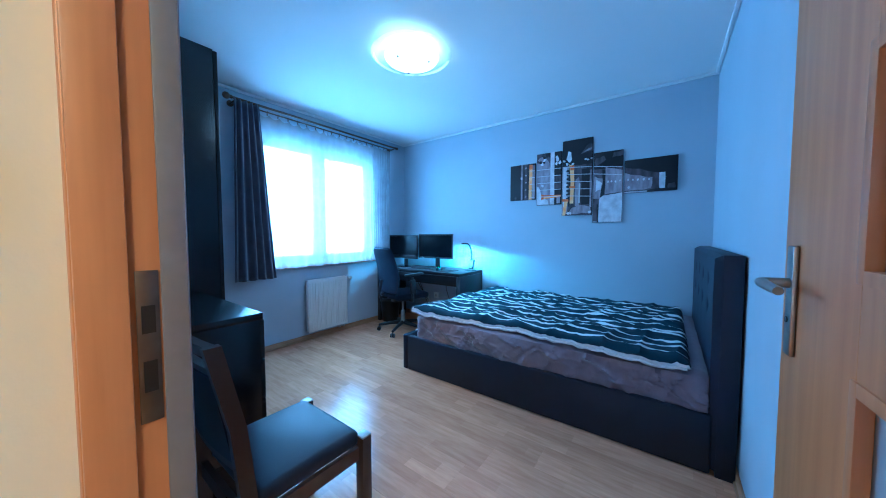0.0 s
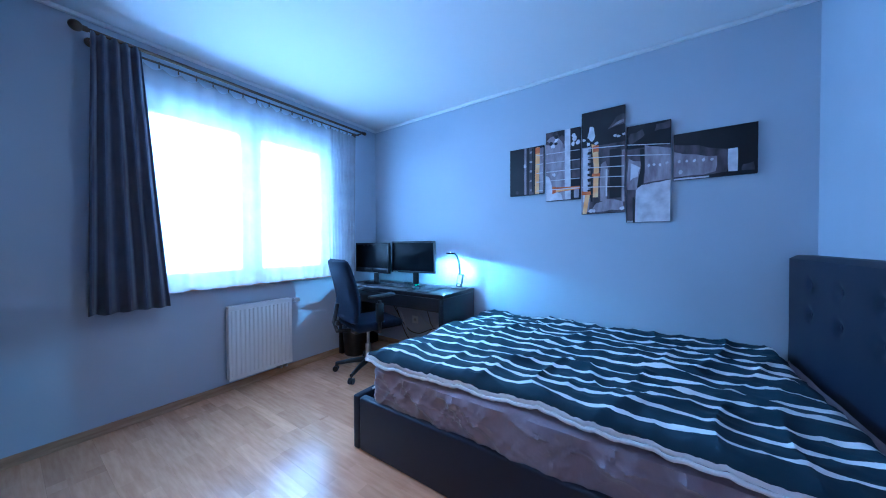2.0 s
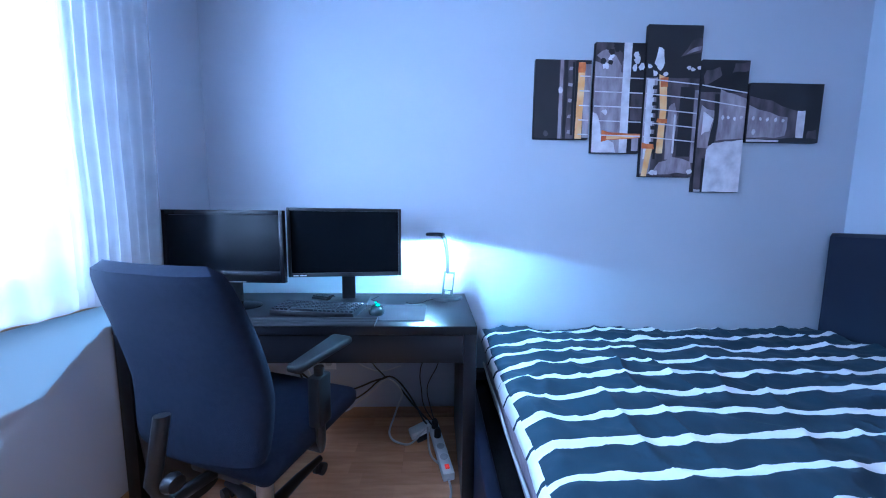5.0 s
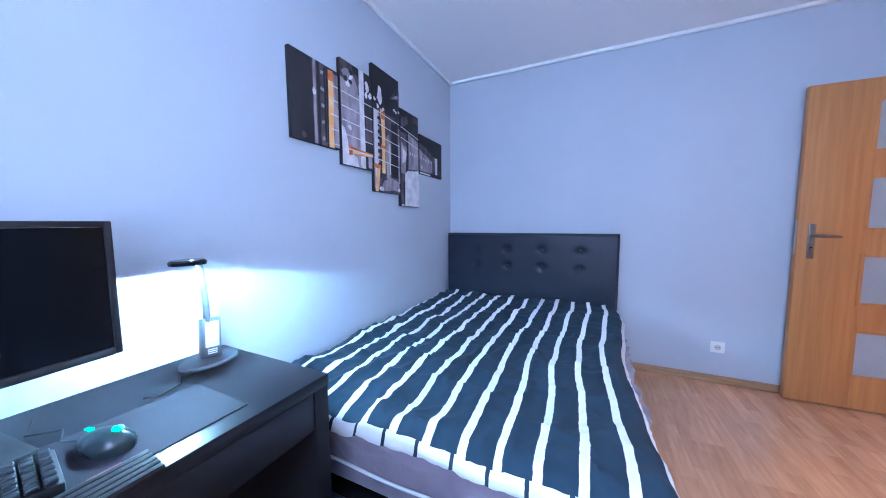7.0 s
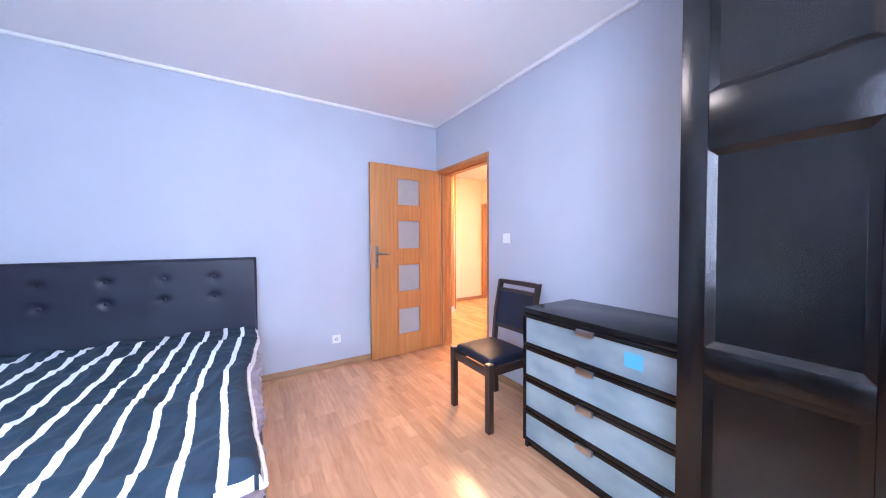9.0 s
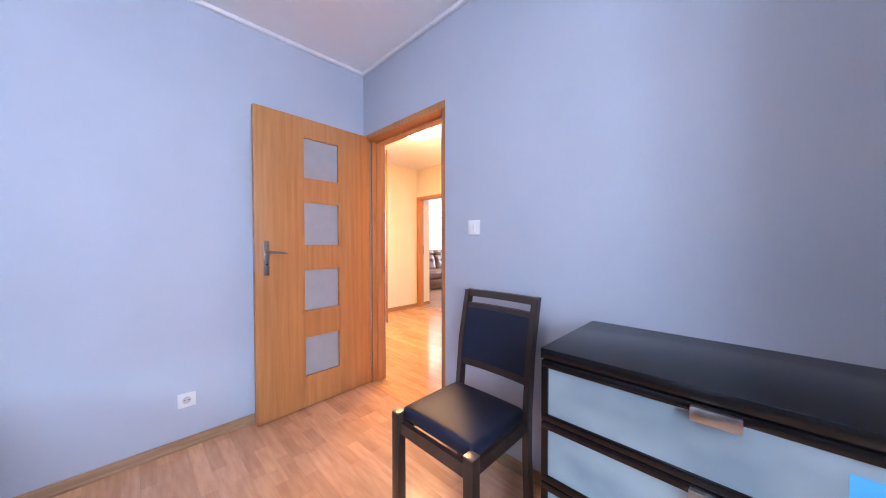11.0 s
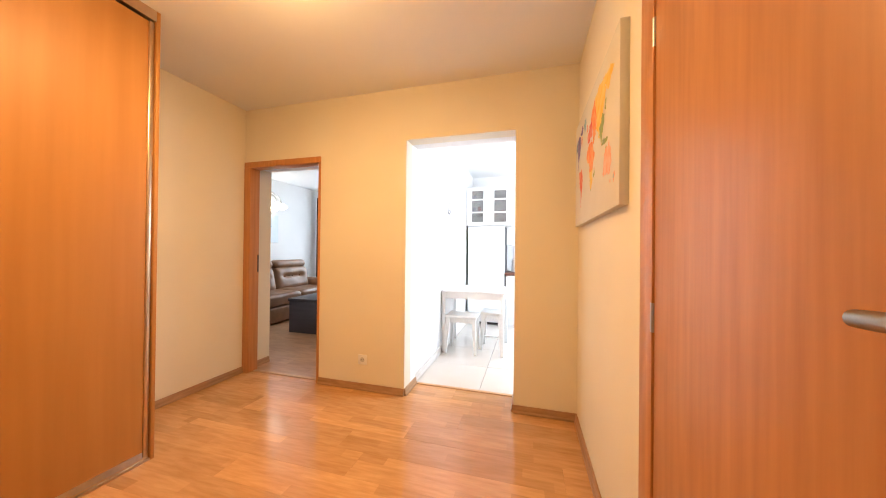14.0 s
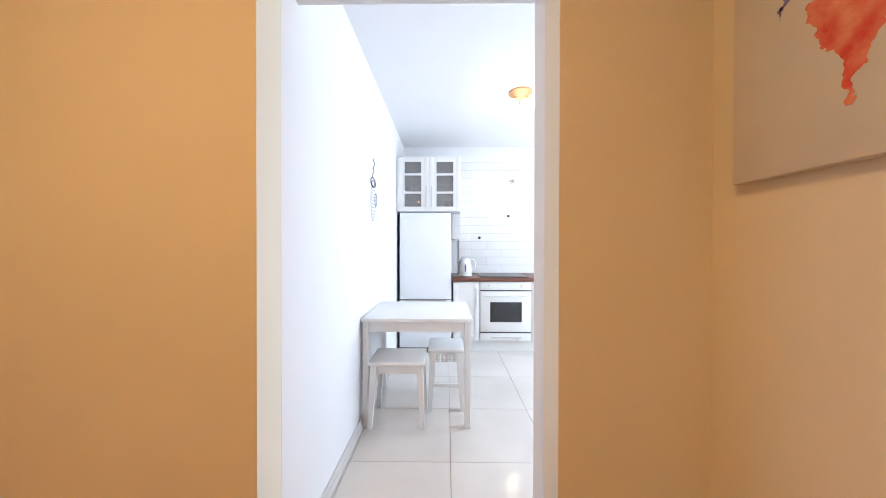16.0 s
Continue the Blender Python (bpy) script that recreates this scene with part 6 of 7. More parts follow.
def stool(m, w, d, h, ornate, label):
    s = thing("stool", label, "stool", m, group="kitchen stools")
    part("seat", boxed(-w / 2, -d / 2, h - 0.028, w / 2, d / 2, h, bevel=0.010, seg=3), M_WTABLE, s)
    for sx in (-1, 1):
        for sy in (-1, 1):
            bm = bmesh.new()
            top, bot = Vector((sx * (w / 2 - 0.035), sy * (d / 2 - 0.035), h - 0.0285)), Vector((sx * (w / 2 - 0.012), sy * (d / 2 - 0.012), 0))
            r = [[bm.verts.new(c + Vector((ax * k, ay * k, 0))) for ax, ay in ((-1, -1), (1, -1), (1, 1), (-1, 1))] for c, k in ((bot, 0.014), (top, 0.022))]
            for i in range(4):
                bm.faces.new((r[0][i], r[0][(i + 1) % 4], r[1][(i + 1) % 4], r[1][i]))
            bm.faces.new(r[0][::-1])
            bm.faces.new(r[1])
            part("leg", bm, M_WTABLE, s)
    for sy in (-1, 1):
        y = sy * (d / 2 - 0.04)
        if ornate:
            bm = bmesh.new()
            n_ = 5
            ww = w - 0.11
            box(bm, -ww / 2, y - 0.006, h - 0.045, ww / 2, y + 0.006, h - 0.029)
            for k in range(n_ + 1):
                x = -ww / 2 + ww * k / n_
                tube(bm, [(x + 0.02 * math.cos(a), y, h - 0.075 + 0.028 * math.sin(a)) for a in (j * math.pi / 8 for j in range(17))], 0.006, 6, cap=False)
            part("carved_apron", bm, M_WTABLE, s, "pierced scroll apron")
        else:
            part("apron", boxed(-w / 2 + 0.05, y - 0.008, h - 0.085, w / 2 - 0.05, y + 0.008, h - 0.0285), M_WTABLE, s)
    for sx in (-1, 1):
        x = sx * (w / 2 - 0.04)
        part("side_apron", boxed(x - 0.008, -d / 2 + 0.05, h - 0.085, x + 0.008, d / 2 - 0.05, h - 0.0285), M_WTABLE, s)
    if ornate:
        part("stretcher", boxed(-w / 2 + 0.03, -0.008, 0.12, w / 2 - 0.03, 0.008, 0.14), M_WTABLE, s)
    return s


stool(pose(0.152, -3.585, 0), 0.37, 0.30, 0.435, False, "white wooden stool tucked at the table")
stool(pose(-0.172, -3.80, 0), 0.26, 0.27, 0.45, True, "white wooden stool with a pierced apron")

fg = thing("fridge", "tall white fridge freezer with dark sides", "fridge")
part("body", boxed(-0.228, -5.47, 0.02, 0.354, KF - 0.052, 1.575, bevel=0.004), M_DGREY, fg)
for a, b in ((0.05, 0.588), (0.596, 1.575)):
    part("door", boxed(-0.228, KF - 0.05, a, 0.354, KF, b, bevel=0.010, seg=3), M_FRIDGE, fg)
part("grip_strip", boxed(-0.17, KF + 0.0005, 0.578, 0.29, KF + 0.010, 0.590, bevel=0.002), M_METAL, fg)
bm = bmesh.new()
for x in (-0.19, 0.30):
    lathe(bm, [(0.02, 0), (0.02, 0.02)], 14, (x, KF - 0.09, 0))
part("foot", bm, M_PLASTICB, fg)


def shaker(door_parent, x0, x1, z0, z1, y, name="door", handle=None):
    """A framed lacquer door, its face towards +y."""
    s = 0.055
    bm = bmesh.new()
    box(bm, x0, y, z0, x0 + s, y + 0.02, z1, bevel=0.002)
    box(bm, x1 - s, y, z0, x1, y + 0.02, z1, bevel=0.002)
    box(bm, x0 + s, y, z0, x1 - s, y + 0.02, z0 + s)
    box(bm, x0 + s, y, z1 - s, x1 - s, y + 0.02, z1)
    d = part(name, bm, M_KWHITE, door_parent)
    if handle:
        hx, za, zb = handle
        bm = tube(bmesh.new(), [(hx, y + 0.0205, za), (hx, y + 0.045, za), (hx, y + 0.045, zb), (hx, y + 0.0205, zb)], 0.005, 8)
        part("handle", bm, M_METAL, d, "steel bar handle")
    return d, s


uc = thing("wall_cabinet", "white wall cabinet with glazed doors above the fridge", "cabinet")
bm = bmesh.new()
UX0, UX1, UZ0, UZ1, UY = -0.334, 0.385, 1.585, 2.20, KF + 0.005
box(bm, UX0, -5.498, UZ0, UX0 + 0.018, UY - 0.022, UZ1)
box(bm, UX1 - 0.018, -5.498, UZ0, UX1, UY - 0.022, UZ1)
box(bm, UX0 + 0.018, -5.498, UZ0, UX1 - 0.018, UY - 0.022, UZ0 + 0.018)
box(bm, UX0 + 0.018, -5.498, UZ1 - 0.018, UX1 - 0.018, UY - 0.022, UZ1)
box(bm, UX0 + 0.018, -5.498, UZ0 + 0.018, UX1 - 0.018, -5.488, UZ1 - 0.018)
part("body", bm, M_KWHITE, uc)
for z in (1.79, 1.995):
    part("shelf", boxed(UX0 + 0.019, -5.48, z, UX1 - 0.019, UY - 0.03, z + 0.016), M_KWHITE, uc)
um = (UX0 + UX1) / 2
for a, b, hx in ((UX0 + 0.001, um - 0.001, um - 0.03), (um + 0.001, UX1 - 0.001, um + 0.03)):
    d, s = shaker(uc, a, b, UZ0 + 0.001, UZ1 - 0.001, UY - 0.02, handle=(hx, 1.64, 1.87))
    s = 0.085
    bm = bmesh.new()
    for x0_, x1_ in ((a + 0.055, a + s), (b - s, b - 0.055)):
        box(bm, x0_, UY - 0.019, UZ0 + 0.057, x1_, UY - 0.001, UZ1 - 0.057)
    for z in (1.79, 1.995):
        box(bm, a + s, UY - 0.019, z - 0.004, b - s, UY - 0.001, z + 0.020)
    part("glazing_bar", bm, M_KWHITE, d)
    g_ = part("pane", boxed(a + s, UY - 0.012, UZ0 + 0.056, b - s, UY - 0.009, UZ1 - 0.056), M_CABGLASS, d)
    g_.visible_shadow = False
M_CUPS = [mat("red_tin", (0.5, 0.05, 0.04), 0.4), mat("blue_tin", (0.06, 0.10, 0.35), 0.4), mat("brown_jar", (0.20, 0.09, 0.04), 0.3), mat("grey_bowl", (0.4, 0.4, 0.4), 0.4)]
rnd = random.Random(4)
for z in (1.604, 1.807, 2.012):
    for k in range(7):
        x = UX0 + 0.07 + k * 0.095 + rnd.uniform(-0.01, 0.01)
        if rnd.random() < 0.75:
            h, r = rnd.uniform(0.05, 0.12), rnd.uniform(0.026, 0.038)
            solid("jar", lathe(bmesh.new(), [(r * 0.9, 0), (r, 0.008), (r, h * 0.85), (r * 0.8, h)], 16), rnd.choice(M_CUPS), "small coloured jar standing in the glazed cabinet", "jar", m=pose(x, -5.15 + rnd.uniform(-0.05, 0.05), z + 0.0003), group="jars in the cabinet")
part_panel = solid("filler_panel", boxed(-0.335, -5.498, 1.28, -0.24, -5.15, 1.584), M_KWHITE, "white filler panel beside the fridge", "panel")

bc = thing("base_cabinet", "white framed base cabinet beside the oven", "cabinet")
part("body", boxed(-0.548, -5.47, 0.13, -0.250, KF - 0.022, 0.80), M_KWHITE, bc)
d, s = shaker(bc, -0.546, -0.252, 0.135, 0.795, KF - 0.02, handle=(-0.505, 0.52, 0.72))
part("door_panel", boxed(-0.546 + s, KF - 0.018, 0.135 + s, -0.252 - s, KF - 0.008, 0.795 - s), M_KWHITE, d)
bc2 = thing("base_cabinet", "white framed base cabinet beside the oven", "cabinet")
part("body", boxed(-1.75, -5.47, 0.13, -1.135, KF - 0.022, 0.80), M_KWHITE, bc2)
d, s = shaker(bc2, -1.748, -1.137, 0.135, 0.795, KF - 0.02, handle=(-1.20, 0.52, 0.72))
part("door_panel", boxed(-1.748 + s, KF - 0.018, 0.135 + s, -1.137 - s, KF - 0.008, 0.795 - s), M_KWHITE, d)
ov = thing("oven", "white built-in oven with a dark glass door", "oven")
part("body", boxed(-1.130, -5.45, 0.13, -0.553, KF - 0.022, 0.80), M_KWHITE, ov)
part("control_panel", boxed(-1.128, KF - 0.0215, 0.705, -0.555, KF + 0.002, 0.798, bevel=0.002), M_KWHITE, ov)
for x in (-1.03, -0.66):
    part("dial", lathe(bmesh.new(), [(0.020, 0), (0.019, 0.018), (0.015, 0.022)], 20), M_KWHITE, ov, m=pose(x, KF + 0.0023, 0.752, -90))
dr2 = part("oven_door", boxed(-1.128, KF - 0.0215, 0.235, -0.555, KF + 0.004, 0.690, bevel=0.003), M_KWHITE, ov)
part("window_glass", boxed(-1.020, KF + 0.0042, 0.345, -0.665, KF + 0.0065, 0.57, bevel=0.001), M_OVENGLASS, dr2, "dark oven glass")
bm = tube(bmesh.new(), [(-1.08, KF + 0.0042, 0.645), (-1.08, KF + 0.035, 0.645), (-0.60, KF + 0.035, 0.645), (-0.60, KF + 0.0042, 0.645)], 0.009, 10)
part("door_handle", bm, M_KWHITE, dr2)
part("seam", boxed(-1.128, KF - 0.018, 0.6915, -0.555, KF - 0.002, 0.7035), M_PLASTICB, ov)
part("seam", boxed(-1.128, KF - 0.018, 0.221, -0.555, KF - 0.002, 0.233), M_PLASTICB, ov)
dr3 = part("warming_drawer", boxed(-1.128, KF - 0.0215, 0.135, -0.555, KF, 0.219, bevel=0.002), M_KWHITE, ov)
bm = tube(bmesh.new(), [(-1.01, KF + 0.0005, 0.175), (-1.01, KF + 0.025, 0.175), (-0.68, KF + 0.025, 0.175), (-0.68, KF + 0.0005, 0.175)], 0.005, 8)
part("handle", bm, M_METAL, dr3, "steel bar handle")
solid("plinth", boxed(-1.75, KF - 0.06, 0.001, -0.25, KF - 0.045, 0.129), M_KWHITE, "white kitchen plinth under the units", "plinth")
wt = solid("worktop", boxed(-1.75, -5.498, 0.801, -0.238, KF + 0.02, 0.842, bevel=0.003), M_WORKTOP, "red-brown wooden kitchen worktop", "worktop")
solid("hob", boxed(-1.12, -5.42, 0.8425, -0.56, KF - 0.04, 0.849, bevel=0.002), M_GLOSSB, "black glass hob set on the worktop", "hob")
kt = thing("kettle", "white electric kettle on its base", "kettle", pose(-0.40, -5.18, 0.8425))
part("base", lathe(bmesh.new(), [(0.085, 0), (0.085, 0.015), (0.075, 0.02)], 28), M_PLASTICW, kt)
part("body", lathe(bmesh.new(), [(0.078, 0.0205), (0.082, 0.06), (0.072, 0.14), (0.062, 0.195), (0.045, 0.21), (0.012, 0.222)], 28), M_PLASTICW, kt)
part("handle", tube(bmesh.new(), [(-0.055, 0.01, 0.19), (-0.10, 0.015, 0.19), (-0.12, 0.015, 0.15), (-0.115, 0.015, 0.09), (-0.08, 0.01, 0.06)], 0.011, 10), M_PLASTICW, kt)
part("spout", tube(bmesh.new(), [(0.06, 0, 0.16), (0.085, 0, 0.185)], 0.016, 10, radii=[0.02, 0.012]), M_PLASTICW, kt)
part("water_gauge", boxed(-0.006, 0.074, 0.05, 0.006, 0.082, 0.14), M_DGREY, kt)

# long white wall tiles behind the cooker, each its own piece
M_WTILE = mat("white_wall_tile", (0.78, 0.77, 0.75), 0.25, color2=(0.75, 0.74, 0.72), scale=5, per_object=0.03)
bsk = solid("tile_backing", boxed(-1.9, KS + 0.0005, 0.843, -0.336, KS + 0.006, 2.30), mat("pale_grout", (0.55, 0.53, 0.50), 0.8), "white tiled kitchen wall above the worktop", "wall tiles", kind="structure")
tcache = {}
for r in range(14):
    x = -1.9 - (0.0 if r % 2 else 0.2)
    while x < -0.336:
        a, b = max(x, -1.9), min(x + 0.4, -0.336)
        if b - a > 0.02:
            key = round(b - a, 3)
            if key not in tcache:
                bm = boxed(0.001, 0, 0.001, b - a - 0.001, 0.007, 0.099)
                me = bpy.data.meshes.new("tile")
                bm.to_mesh(me)
                bm.free()
                me.materials.append(M_WTILE)
                tcache[key] = me
            o = new("tile", tcache[key])
            o.location = (a, KS + 0.0062, 0.85 + r * 0.1035)
            o.parent = bsk
        x += 0.4
for x, z in ((-0.605, 1.31), (-0.985, 1.595)):
    hk = thing("wall_hook", "small dark wall hook on the tiles", "hook", pose(x, KS + 0.014, z))
    part("rose", lathe(bmesh.new(), [(0.018, 0), (0.018, 0.006), (0.008, 0.022)], 16), M_PLASTICB, hk, m=pose(0, 0, 0, -90))

wl = thing("wall_lamp", "small lit wall lamp with an opal shade above the hob", "wall lamp", pose(-1.03, KS + 0.0135, 2.04))
part("arm", tube(bmesh.new(), [(0, 0, 0), (0, 0.06, 0.01), (0, 0.11, -0.02), (0, 0.12, -0.05)], 0.010, 10), M_METAL, wl)
part("rose", lathe(bmesh.new(), [(0.035, 0), (0.03, 0.012), (0.012, 0.016)], 20), M_METAL, wl, m=pose(0, 0, 0, -90))
part("shade", lathe(bmesh.new(), [(0.018, -0.052), (0.035, -0.07), (0.055, -0.12), (0.06, -0.135), (0.03, -0.137)], 28, (0, 0.12, 0)), M_LAMP_SMALL, wl, "glowing opal shade")
kl = thing("kitchen_ceiling_lamp", "small bronze ceiling lamp with lit glass shades", "ceiling lamp", pose(-0.80, -4.07, HH))
part("rose", lathe(bmesh.new(), [(0.10, -0.0005), (0.10, -0.012), (0.06, -0.04), (0.02, -0.05)], 32), M_THR, kl)
for k in range(3):
    a = k * 2.094 + 0.4
    c = (0.085 * math.cos(a), 0.085 * math.sin(a))
    ar = part("arm", tube(bmesh.new(), [(0, 0, -0.04), (c[0] * 0.6, c[1] * 0.6, -0.05), (c[0], c[1], -0.08)], 0.009, 8), M_THR, kl)
    part("shade", lathe(bmesh.new(), [(0.018, -0.08), (0.032, -0.10), (0.045, -0.14), (0.02, -0.142)], 24, (c[0], c[1], 0)), M_LAMP_SMALL, ar, "glowing glass shade")

# black line decal of a coffee cup with rising steam
M_DECAL = mat("black_vinyl", (0.02, 0.02, 0.02), 0.5)
dc = thing("wall_decal", "black line decal of a steaming cup", "decal")
DXX = KL + 0.0195
for k in range(11):
    z = 1.66 - 0.026 * k
    w = 0.085 * math.sin(0.6 + 2.3 * k / 11)
    bm = tube(bmesh.new(), [(DXX, -3.80 + w * math.cos(a), z + 0.014 * math.sin(a)) for a in (math.pi + j * math.pi / 10 for j in range(11))], 0.0028, 6)
    part("line", bm, M_DECAL, dc)
part("line", tube(bmesh.new(), [(DXX, -3.80 + 0.075 * math.cos(a), 1.68 + 0.035 * math.sin(a)) for a in (j * math.pi / 12 for j in range(25))], 0.006, 6, cap=False), M_DECAL, dc)
part("line", tube(bmesh.new(), [(DXX, -3.80 + 0.04 * math.cos(a), 1.675 + 0.02 * math.sin(a)) for a in (j * math.pi / 12 for j in range(25))], 0.004, 6, cap=False), M_DECAL, dc)
part("handle_line", tube(bmesh.new(), [(DXX, -3.89 + 0.035 * math.cos(a), 1.56 + 0.05 * math.sin(a)) for a in (j * math.pi / 10 for j in range(21))], 0.004, 6, cap=False), M_DECAL, dc)
for q, (yy, zz) in enumerate(((-3.80, 1.73), (-3.82, 1.80))):
    part("steam_line", tube(bmesh.new(), [(DXX, yy + 0.03 * math.sin(j * 0.9 + q), zz - 0.02 + 0.012 * j) for j in range(8)], 0.004, 6), M_DECAL, dc)

# ---- living room ----
M_SOFA = mat("brown_leather", (0.22, 0.112, 0.055), 0.38, color2=(0.165, 0.082, 0.04), scale=7, bump=0.2, bump_scale=90)
M_DTABLE = mat("dark_coffee_table_foil", (0.030, 0.027, 0.036), 0.4, color2=(0.042, 0.037, 0.047), scale=4, stretch=(0.5, 6, 6))
sf = thing("sofa", "brown leather sofa with puffed cushions and headrests", "sofa")


def cushion(x0, y0, z0, x1, y1, z1, bev, puff, seed):
    bm = bmesh.new()
    box(bm, x0, y0, z0, x1, y1, z1, bevel=bev, seg=4)
    bmesh.ops.subdivide_edges(bm, edges=[e for e in bm.edges if e.calc_length() > 0.12], cuts=10, use_grid_fill=True)
    bm.normal_update()
    for v in bm.verts:
        c = v.co
        k = puff * noise.noise((c.x * 4 + seed, c.y * 4, c.z * 4)) + 0.3 * puff * noise.noise((c.x * 11, c.y * 11 + seed, c.z * 11))
        v.co += v.normal * k
    return bm


part("base", boxed(3.16, -5.48, 0.03, 4.05, -3.43, 0.27, bevel=0.03, seg=3), M_SOFA, sf)
for a, b in ((-3.62, -3.385), (-5.53, -5.27)):
    part("armrest", cushion(3.10, a, 0.03, 4.03, b, 0.60, 0.08, 0.012, 2 + a), M_SOFA, sf)
lean = Matrix.Translation((3.70, 0, 0.44)) @ Matrix.Rotation(radians(12), 4, "Y") @ Matrix.Translation((-3.70, 0, -0.44))
for i, (a, b) in enumerate(((-4.44, -3.63), (-5.26, -4.45))):
    part("seat_cushion", cushion(3.14, a, 0.275, 3.76, b, 0.47, 0.06, 0.014, i * 3 + 1), M_SOFA, sf)
    bm = cushion(3.64, a, 0.42, 3.90, b, 0.86, 0.09, 0.016, i * 5 + 2)
    for v in bm.verts:
        for by in (a + 0.22, (a + b) / 2, b - 0.22):
            d2 = (v.co.y - by) ** 2
            v.co.x += 0.045 * math.exp(-d2 / 0.0025 - (v.co.z - 0.68) ** 2 / 0.0016) + 0.016 * math.exp(-d2 / 0.02 - (v.co.z - 0.68) ** 2 / 0.0006)
    bmesh.ops.transform(bm, matrix=lean, verts=bm.verts)
    back = part("back_cushion", bm, M_SOFA, sf)
    for by in (a + 0.22, (a + b) / 2, b - 0.22):
        bm = bmesh.new()
        bmesh.ops.create_uvsphere(bm, u_segments=12, v_segments=8, radius=0.016, matrix=lean @ Matrix.Translation((3.672, by, 0.68)))
        part("button", bm, M_SOFA, back)
    part("headrest", cushion(3.74, a + 0.012, 0.825, 3.93, b - 0.012, 0.975, 0.07, 0.006, i * 7), M_SOFA, sf)
ct = thing("coffee_table", "dark block coffee table before the sofa", "coffee table")
part("top", boxed(2.02, -4.45, 0.44, 2.69, -3.615, 0.48, bevel=0.003), M_DTABLE, ct)
part("side_panel", boxed(2.035, -3.655, 0, 2.68, -3.63, 0.4395, bevel=0.002), M_DTABLE, ct)
part("side_panel", boxed(2.035, -4.44, 0, 2.68, -4.415, 0.4395, bevel=0.002), M_DTABLE, ct)
part("shelf", boxed(2.035, -4.4145, 0.10, 2.68, -3.6555, 0.125), M_DTABLE, ct)

tp = thing("tree_picture", "white canvas with a blue tree on the wall", "picture")
part("canvas", boxed(4.078, -4.86, 1.30, 4.0995, -4.10, 1.82, bevel=0.002), mat("pale_blue_canvas", (0.72, 0.78, 0.82), 0.8, color2=(0.66, 0.74, 0.80), scale=4), tp)
M_TREEB = mat("blue_leaf_print", (0.12, 0.36, 0.55), 0.8, color2=(0.30, 0.55, 0.70), scale=30)
bm = bmesh.new()
rnd = random.Random(2)
for k in range(120):
    a, r = rnd.uniform(0, 6.283), rnd.random() ** 0.6
    cy, cz, q = -4.49 + 0.19 * r * math.cos(a), 1.61 + 0.13 * r * math.sin(a), rnd.uniform(0.010, 0.026)
    xx = 4.0775 - 0.00002 * k
    bm.faces.new([bm.verts.new((xx, cy + q * math.cos(t + a), cz + q * 0.7 * math.sin(t + a))) for t in (0, 1.3, 2.5, 3.8, 5.0)])
tree = part("leaf_print", bm, M_TREEB, tp)
tree["kind"] = "stuff"
bm = bmesh.new()
bm.faces.new([bm.verts.new((4.0772, y, z)) for y, z in ((-4.500, 1.32), (-4.475, 1.32), (-4.482, 1.52), (-4.493, 1.52))])
part("trunk_print", bm, M_TREEB, tp)

cd = thing("chandelier", "eight-armed silver chandelier with lit glass shades", "chandelier", pose(3.75, -4.20, HH))
part("canopy", lathe(bmesh.new(), [(0.055, -0.0005), (0.055, -0.015), (0.03, -0.04)], 24), M_METAL, cd)
part("stem", tube(bmesh.new(), [(0, 0, -0.03), (0, 0, -0.42)], 0.007, 8), M_METAL, cd)
part("hub", lathe(bmesh.new(), [(0.012, -0.32), (0.040, -0.36), (0.05, -0.42), (0.035, -0.48), (0.02, -0.50)], 20), M_METAL, cd)
for k in range(8):
    a = k * 2 * math.pi / 8 + 0.3
    c = Vector((math.cos(a), math.sin(a), 0))
    rr, dz = (0.31, -0.07) if k % 2 == 0 else (0.21, -0.02)
    ar = part("arm", tube(bmesh.new(), [c * 0.03 + Vector((0, 0, -0.42)), c * rr * 0.45 + Vector((0, 0, -0.36)), c * rr * 0.8 + Vector((0, 0, -0.40 + dz * 0.5)), c * rr + Vector((0, 0, -0.495 + dz))], 0.009, 8), M_METAL, cd)
    part("shade", lathe(bmesh.new(), [(0.02, -0.485 + dz), (0.045, -0.50 + dz), (0.075, -0.525 + dz), (0.08, -0.54 + dz), (0.06, -0.56 + dz), (0.02, -0.585 + dz)], 24, tuple(c * rr)), M_LAMP_SMALL, ar, "glowing opal shade")
dk = curtain("drape", 0, 1, 0, 1, 2.35, 0.05, 0, 5, 0.025, mat("dark_brown_drape", (0.025, 0.018, 0.017), 0.9, color2=(0.032, 0.024, 0.022), scale=12, sheen=0.2), "dark brown drape beside the living room window", seed=5)
dk.matrix_basis = Matrix(((0, 0.34, 0, 3.735), (1, 0, 0, -5.96), (0, 0, 1, 0), (0, 0, 0, 1)))
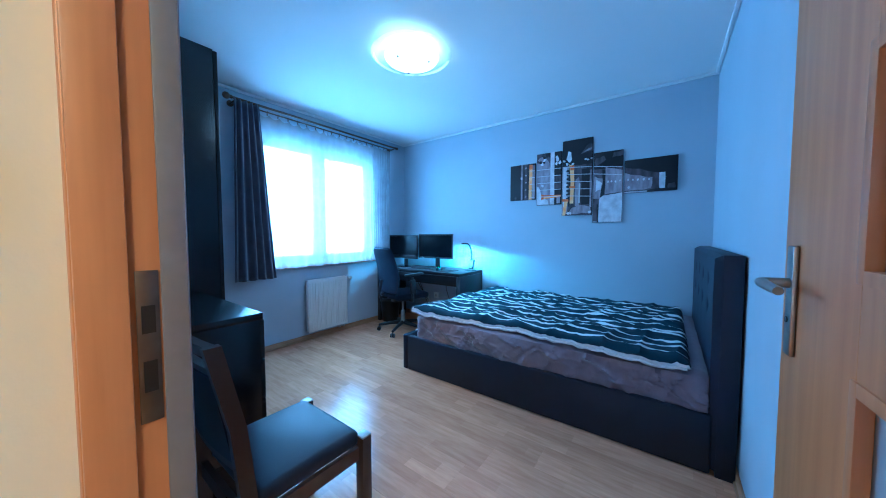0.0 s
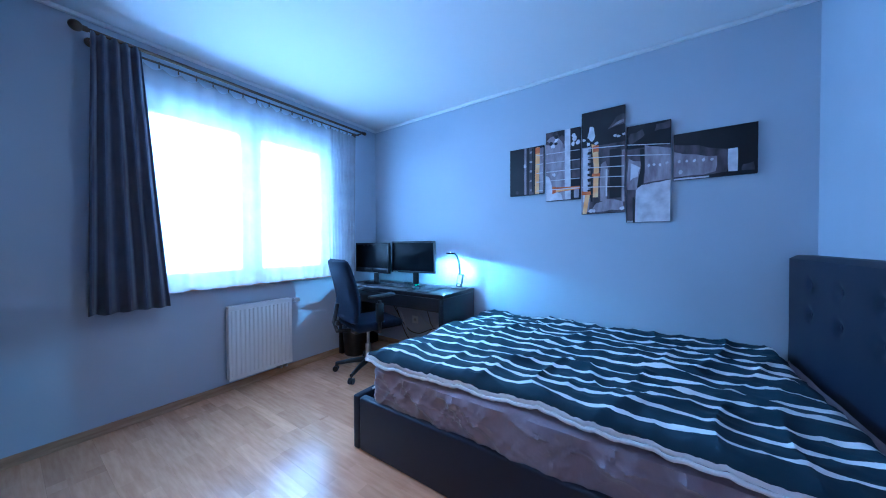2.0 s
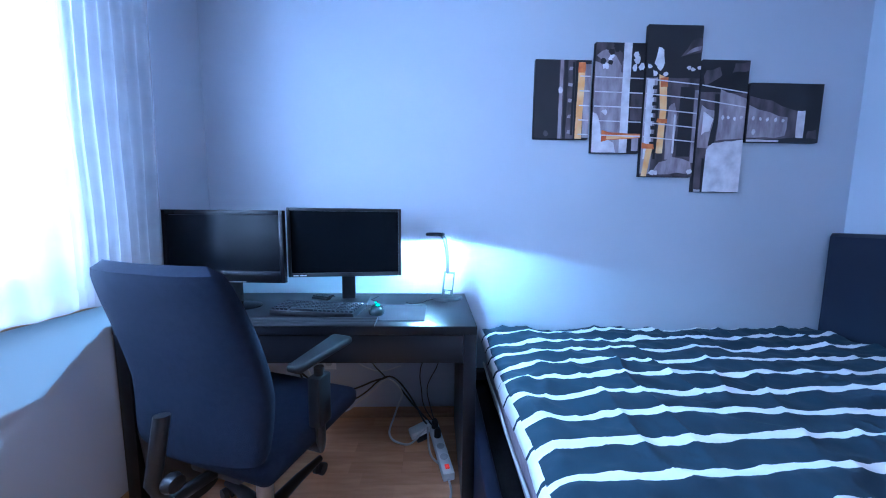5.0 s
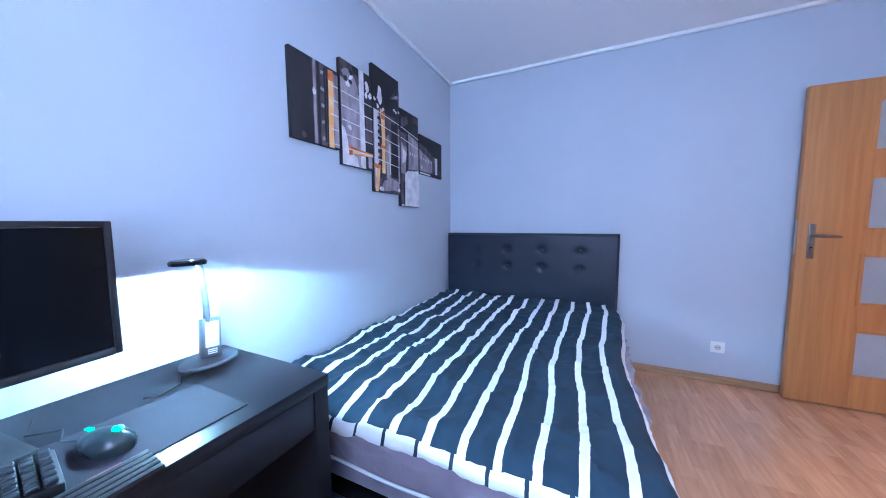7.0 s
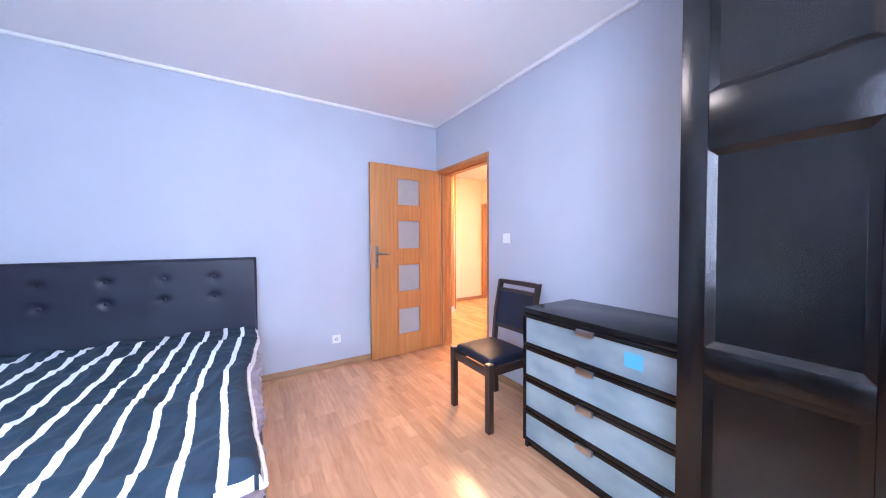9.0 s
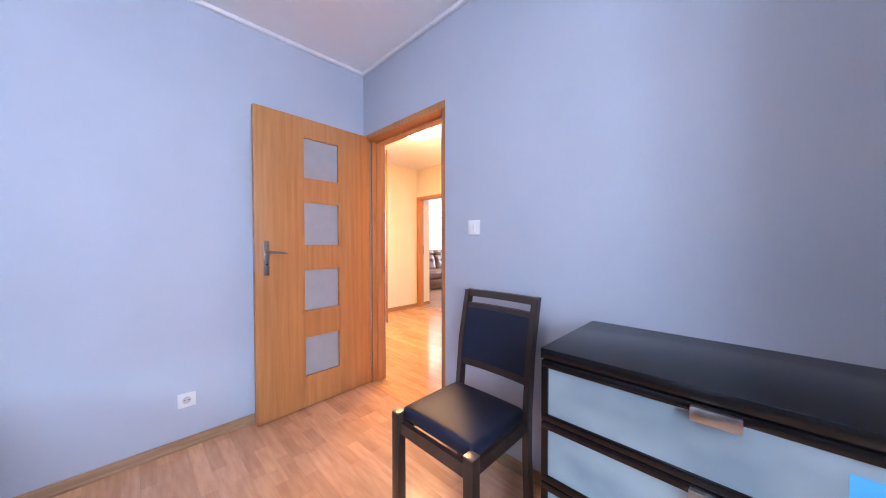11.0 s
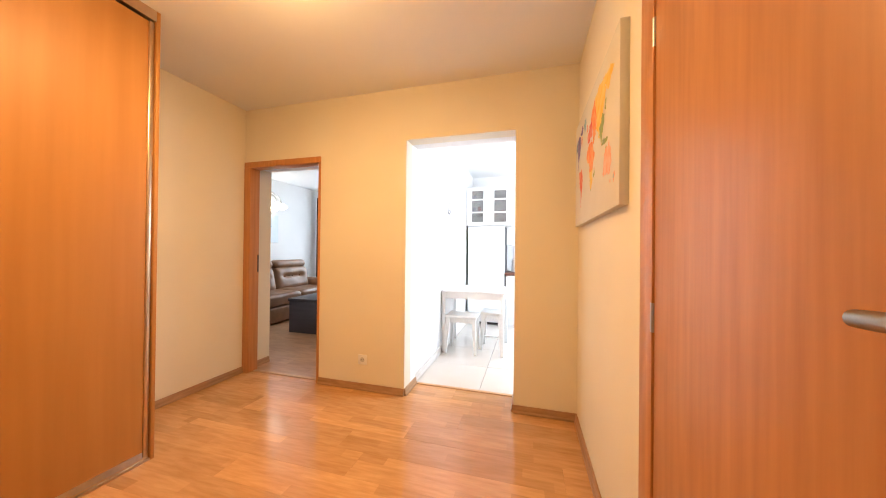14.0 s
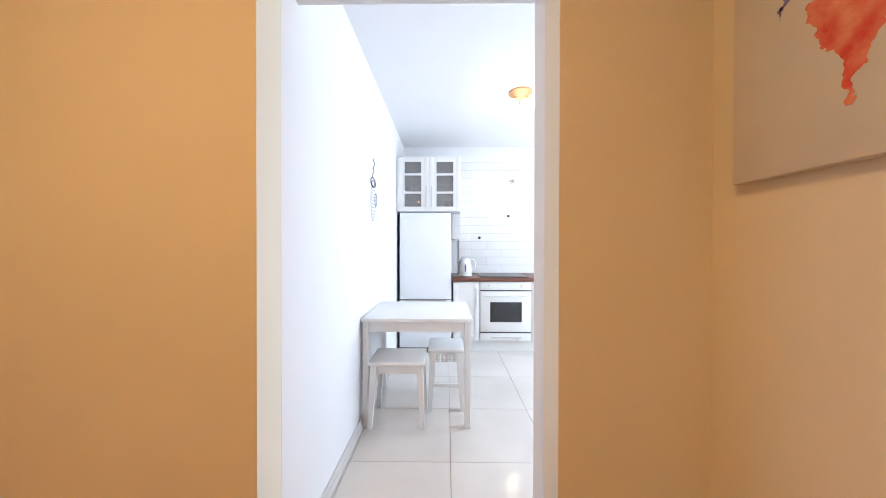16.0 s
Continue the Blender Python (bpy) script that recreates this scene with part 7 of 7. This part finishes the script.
# unseen window, assumed for the living room daylight
for nm, y0_, y1_, fx in (("window_2", 1.9, 3.7, -6.28),):
    w2 = thing(nm, "assumed white framed living room window, out of view", "window", kind="structure")
    bm = bmesh.new()
    for a in ((1.9, 0.7, 1.96, 2.25), (3.64, 0.7, 3.7, 2.25), (1.96, 0.7, 3.64, 0.76), (1.96, 2.19, 3.64, 2.25), (2.77, 0.76, 2.83, 2.19)):
        box(bm, a[0], fx - 0.03, a[1], a[2], fx + 0.03, a[3], bevel=0.004)
    part("window_frame", bm, M_PLASTICW, w2)
    for a, b in ((1.96, 2.77), (2.83, 3.64)):
        p_ = part("pane", boxed(a, fx - 0.003, 0.76, b, fx + 0.003, 2.19), M_PANE, w2)
        p_.visible_shadow = False
# unseen window, assumed for the kitchen daylight
w3 = thing("window_3", "assumed white framed kitchen window, out of view", "window", kind="structure")
bm = bmesh.new()
for a in ((-4.75, 0.85, -4.69, 2.25), (-3.31, 0.85, -3.25, 2.25), (-4.69, 0.85, -3.31, 0.91), (-4.69, 2.19, -3.31, 2.25)):
    box(bm, -2.78, a[0], a[1], -2.72, a[2], a[3], bevel=0.004)
part("window_frame", bm, M_PLASTICW, w3)

# ---- floor boards last ----
planks(bpy.data.objects["floor_bedroom"], W, 0.0, -0.0, N, M_PLANK, seed=3)
planks(bpy.data.objects["floor_hall"], -0.95, 2.05, SF - 0.06, -0.001, M_HALLPLANK, seed=9)
planks(bpy.data.objects["floor_hall"], KR, KL, SF - 0.25, SF - 0.0601, M_HALLPLANK, seed=5)
planks(bpy.data.objects["floor_living"], 1.18, 2.03, SF - 0.2509, SF - 0.0602, M_GREYPLANK, seed=6)
planks(bpy.data.objects["floor_living"], KL + 0.22, 4.10, -6.2, SF - 0.251, M_GREYPLANK, seed=17)


def tiles(floor, x0, x1, y0, y1, size, material, ox=0.0, oy=0.0):
    cache = {}
    g = 0.0015
    xs = [x0] + [v for v in (ox + size * k for k in range(-20, 20)) if x0 < v < x1] + [x1]
    ys = [y0] + [v for v in (oy + size * k for k in range(-20, 20)) if y0 < v < y1] + [y1]
    for a, b in zip(xs, xs[1:]):
        for c, d in zip(ys, ys[1:]):
            key = (round(b - a, 3), round(d - c, 3))
            if min(key) < 0.01:
                continue
            if key not in cache:
                bm = boxed(g, g, -0.012, b - a - g, d - c - g, 0.0)
                me = bpy.data.meshes.new("tile")
                bm.to_mesh(me)
                bm.free()
                me.materials.append(material)
                cache[key] = me
            ob = new("tile", cache[key])
            ob.location = (a, c, 0)
            ob.parent = floor


M_TILE = mat("pale_polished_tile", (0.66, 0.62, 0.57), 0.12, color2=(0.60, 0.56, 0.51), scale=3, per_object=0.03)
tiles(bpy.data.objects["floor_kitchen"], -2.7, KL + 0.02, KS, SF - 0.2505, 0.56, M_TILE, -0.2, -3.14)
